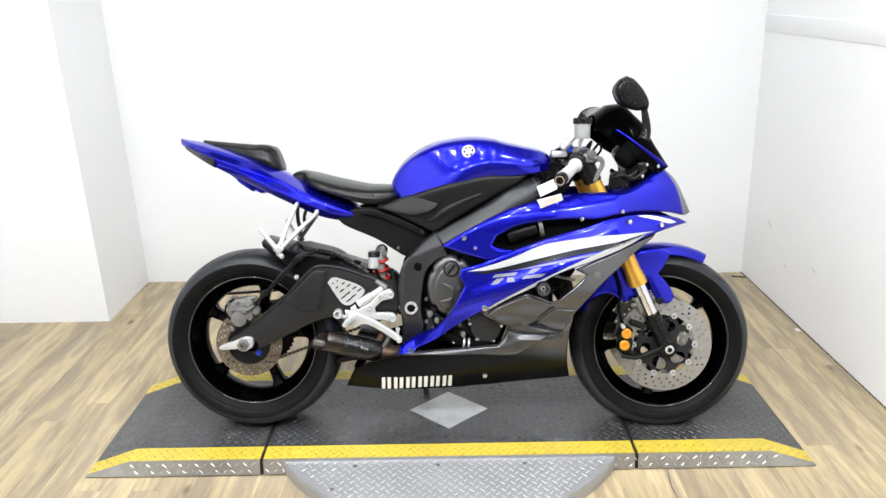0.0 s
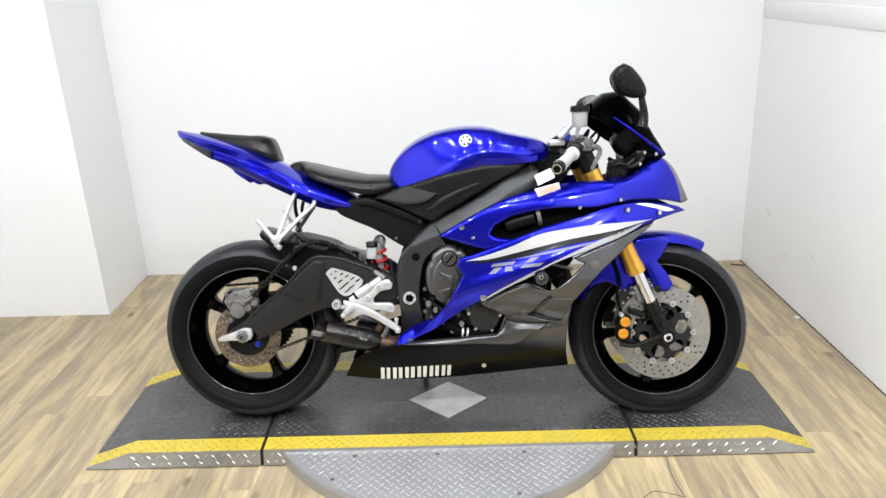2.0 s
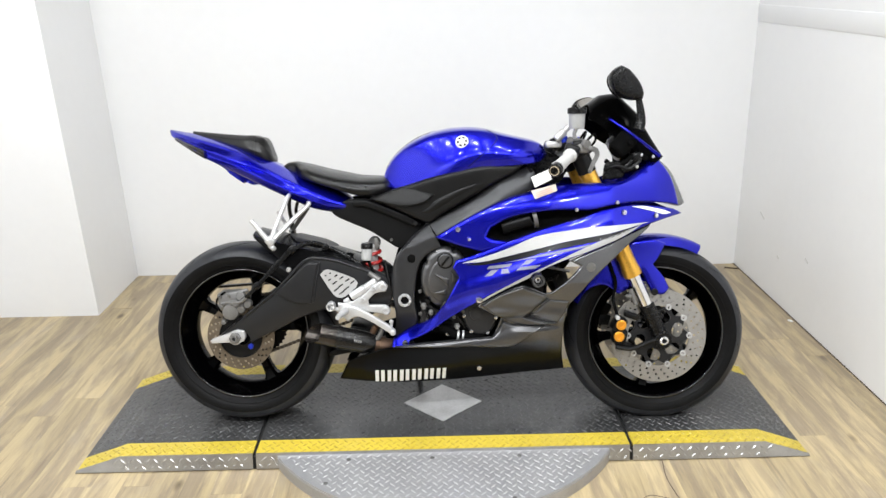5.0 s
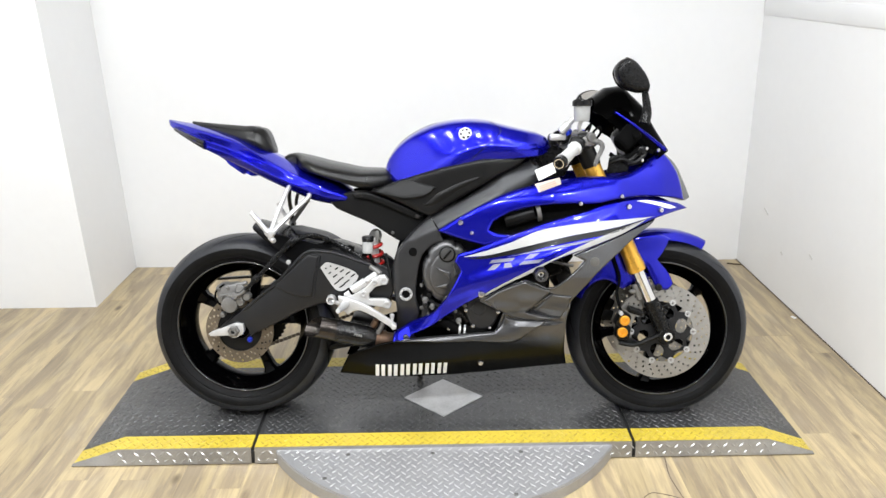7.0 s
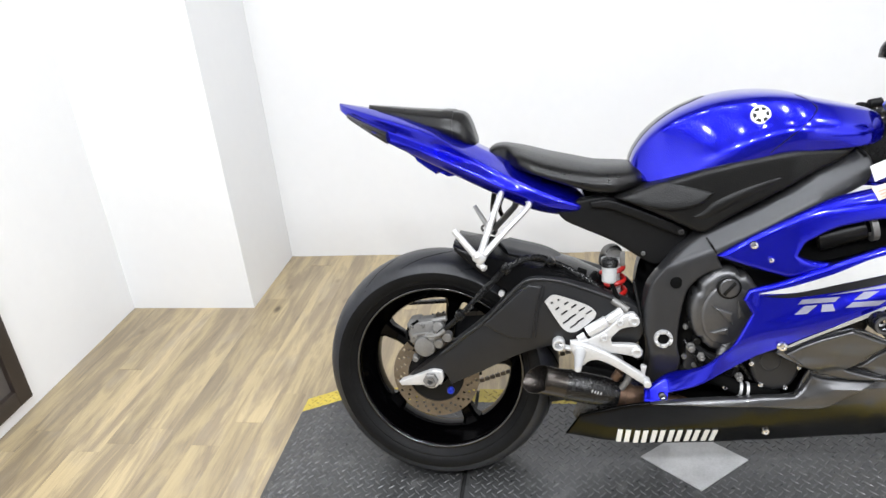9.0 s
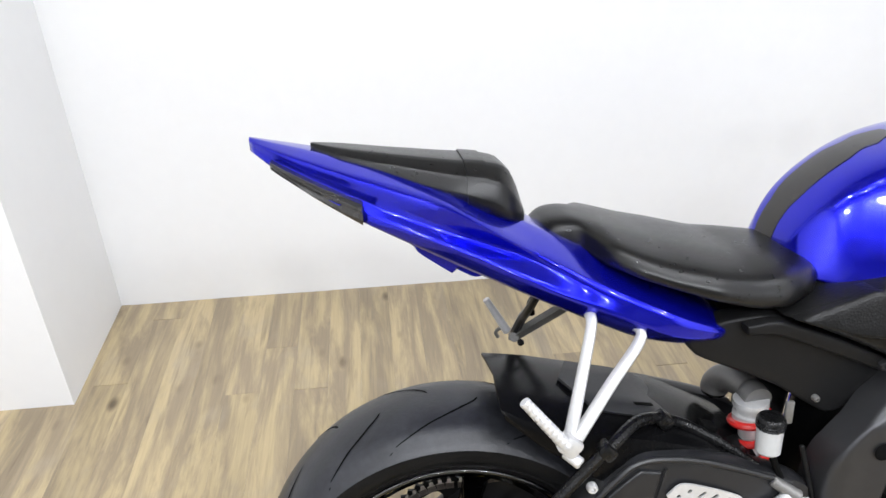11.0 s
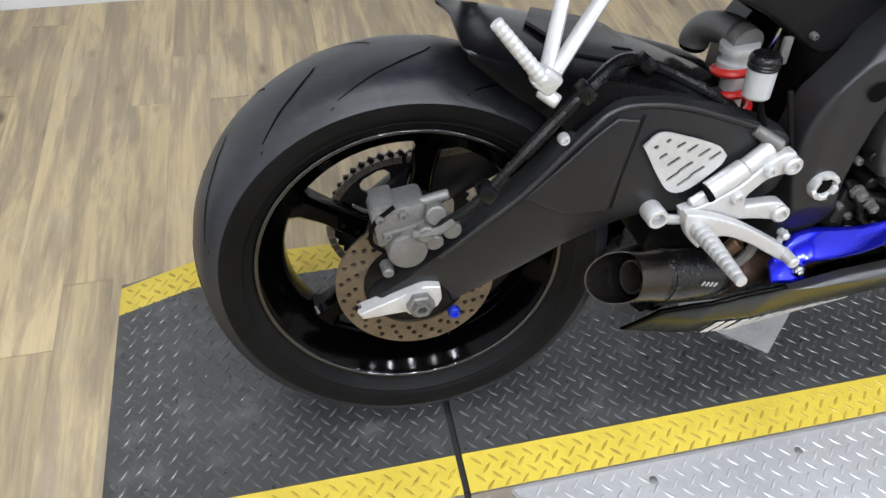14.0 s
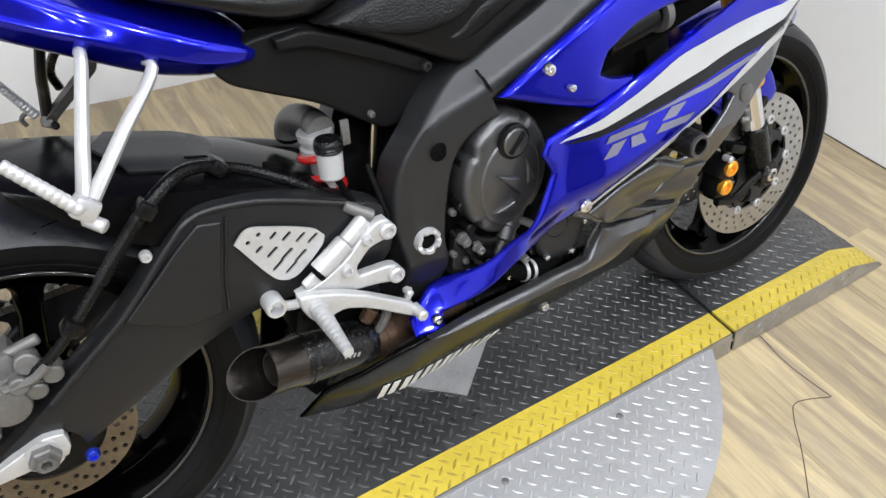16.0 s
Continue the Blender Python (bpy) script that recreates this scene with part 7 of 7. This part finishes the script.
# pillion footrests
hang = part("pillion_bracket", joined(tube([(0.19, -0.062, 0.77), (0.187, -0.086, 0.762), (0.1655, -0.12, 0.705), (0.142, -0.152, 0.637)], (0.0062, 0.0082), 10, 6, 1.2), tube([(0.238, -0.062, 0.752), (0.254, -0.086, 0.742), (0.203, -0.12, 0.693), (0.152, -0.152, 0.642)], (0.0062, 0.0082), 10, 6, 1.2), box(0.142, -0.155, 0.637, 0.028, 0.024, 0.026, 0.006, (0, 40, 0)), rod((0.138, -0.15, 0.623), (0.155, -0.165, 0.613), 0.008)), SILVER, bike, "pillion footrest bracket")
part("pillion_peg", ribbed(Vector((0.138, -0.162, 0.638)), Vector((0.085, -0.152, 0.702)), 0.0085, 0.0072, 11), SILVER, hang, "ribbed folding pillion peg")
hang = part("pillion_bracket", joined(rod((0.138, 0.186, 0.615), (0.211, 0.110, 0.703), 0.009, 0.009, 4, 0.001), rod((0.211, 0.112, 0.701), (0.226, 0.085, 0.772), 0.010, 0.012, 4, 0.001), rod((0.1405, 0.170, 0.624), (0.1475, 0.196, 0.616), 0.0085, 0.0085, 16, 0.001)), CAST, bike, "grey steel pillion footrest bracket")
part("bracket_arm", tube([(0.144, 0.182, 0.628), (0.149, 0.150, 0.668), (0.151, 0.118, 0.695), (0.158, 0.085, 0.735), (0.170, 0.07, 0.78)], (0.008, 0.006), 8), SATIN_BLACK, hang, "black bracket arm")
part("bracket_bolt", rod((0.150, 0.160, 0.619), (0.1475, 0.156, 0.620), 0.006, 0.006, 12), BLACK_PLASTIC, hang)
peg = part("pillion_peg", ribbed(Vector((0.131, 0.182, 0.630)), Vector((0.095, 0.182, 0.692)), 0.0075, 0.0056, 13), SILVER, hang, "ribbed folding pillion peg")
part("peg_hook", tube([(0.131, 0.182, 0.632), (0.120, 0.184, 0.636), (0.112, 0.186, 0.628), (0.116, 0.187, 0.618)], 0.0032, 8), CAST, peg)
part("hanging_strap", tube([(0.20, 0.09, 0.76), (0.175, 0.13, 0.72), (0.165, 0.16, 0.69), (0.17, 0.17, 0.665)], 0.006, 8), BLACK_PLASTIC, bike, "black hanging strap")

# exhaust
mo = Vector((0.272, -0.160, 0.340))
mf = Vector((0.468, -0.122, 0.284))
md = (mf - mo).normalized()
muf = part("muffler", lathe(mo + md * 0.055, mf, [(0.028, 0), (0.034, 0.001), (0.036, 0.006), (0.0365, 0.10), (0.033, 0.12), (0.027, 0.14), (0.0, 0.14)], 40), CARBON, bike, "short scratched black muffler with a bare steel tip")
tipm = lathe(mo - md * 0.004, mf, [(0.0338, 0.0), (0.0352, 0.0), (0.035, 0.012), (0.0342, 0.04), (0.0358, 0.062), (0.031, 0.062), (0.0322, 0.04), (0.0333, 0.012), (0.0338, 0.0)], 48)
cutway = Vector((0.15, -0.62, 0.72))
for v in tipm.verts:
    t = (v.co - mo).dot(md)
    if t < 0.005:
        v.co += md * ((v.co - mo).dot(cutway) * 0.85)
part("exhaust_tip", tipm, TITAN, muf, "slash-cut steel exhaust tip")
part("inner_pipe", lathe(mo + md * 0.020, mf, [(0.0205, 0), (0.0235, 0), (0.0235, 0.04), (0.0205, 0.04), (0.0205, 0)], 28), SOOT, muf)
# black liner added to keep the tip's mouth in shade
part("tip_shade_lining", lathe(mo + md * 0.030, mf, [(0.0305, 0), (0.0316, 0), (0.0308, 0.026), (0.0296, 0.026), (0.0305, 0)], 36), RUBBER_DARK, muf)
part("inner_wall", lathe(mo + md * 0.056, mf, [(0, 0), (0.031, 0), (0.031, 0.004), (0, 0.004)], 28), RUBBER_DARK, muf)
part("muffler_band", lathe(mo + md * 0.068, mf, [(0.036, 0), (0.0375, 0), (0.0375, 0.008), (0.036, 0.008), (0.036, 0)], 40), CARBON, muf)
for k in range(4):
    part("muffler_bar", box(0.392 + 0.0065 * k, -0.1735, 0.318 - 0.0018 * k, 0.003, 0.001, 0.008, 0, (10, 20, 0)), MILKY, muf)
part("exhaust_pipe", tube([(0.445, -0.127, 0.291), (0.48, -0.12, 0.28), (0.53, -0.1, 0.265), (0.62, -0.08, 0.24), (0.75, -0.05, 0.2)], (0.029, 0.025), 20), BURNT, bike, "heat-browned exhaust pipe")
part("exhaust_clamp", lathe((0.462, -0.122, 0.284), (0.55, -0.1, 0.262), [(0.027, 0), (0.032, 0), (0.032, 0.018), (0.027, 0.018), (0.027, 0)], 28), BURNT, bike)
part("exhaust_bracket", tube([(0.46, -0.14, 0.31), (0.475, -0.142, 0.335), (0.48, -0.14, 0.36)], 0.0075, 8), CAST, bike)
part("link_plate", joined(box(0.42, 0.0, 0.30, 0.12, 0.12, 0.05, 0.012, (0, 12, 0)), box(0.34, -0.03, 0.245, 0.1, 0.05, 0.02, 0.006, (0, -10, 0))), ENGINE_DARK, bike)

# prop stand on the far side
part("side_stand", joined(tube([(0.60, 0.12, 0.27), (0.59, 0.18, 0.15), (0.575, 0.235, -0.035)], (0.013, 0.010), 10), box(0.575, 0.24, -0.045, 0.07, 0.035, 0.008, 0.003, (11, 0, 0))), ENGINE_DARK, bike, "black side stand")

# ---------------------------------------------------------------- floor planks, last
PW, PL = 0.096, 1.22
plank_me = {}


def plank_mesh(length):
    length = round(length, 2)
    key = length
    if key not in plank_me:
        bm = box(0, 0, -0.003, PW - 0.0003, length - 0.0004, 0.006, 0)
        me = finish("plank", bm, PLANK)
        plank_me[key] = me
    return plank_me[key]


rng = random.Random(11)
x = LEFT_X + PW / 2
while x - PW / 2 < RIGHT_X:
    y = BACK_Y + rng.uniform(0.15, 1.1) - PL
    while y < WALL_Y:
        y0, y1 = max(y, BACK_Y), min(y + PL, WALL_Y)
        if y1 - y0 > 0.03:
            ob = new("plank", plank_mesh(y1 - y0))
            ob.parent = floor
            ob.location = (x, (y0 + y1) / 2, 0)
        y += PL
    x += PW
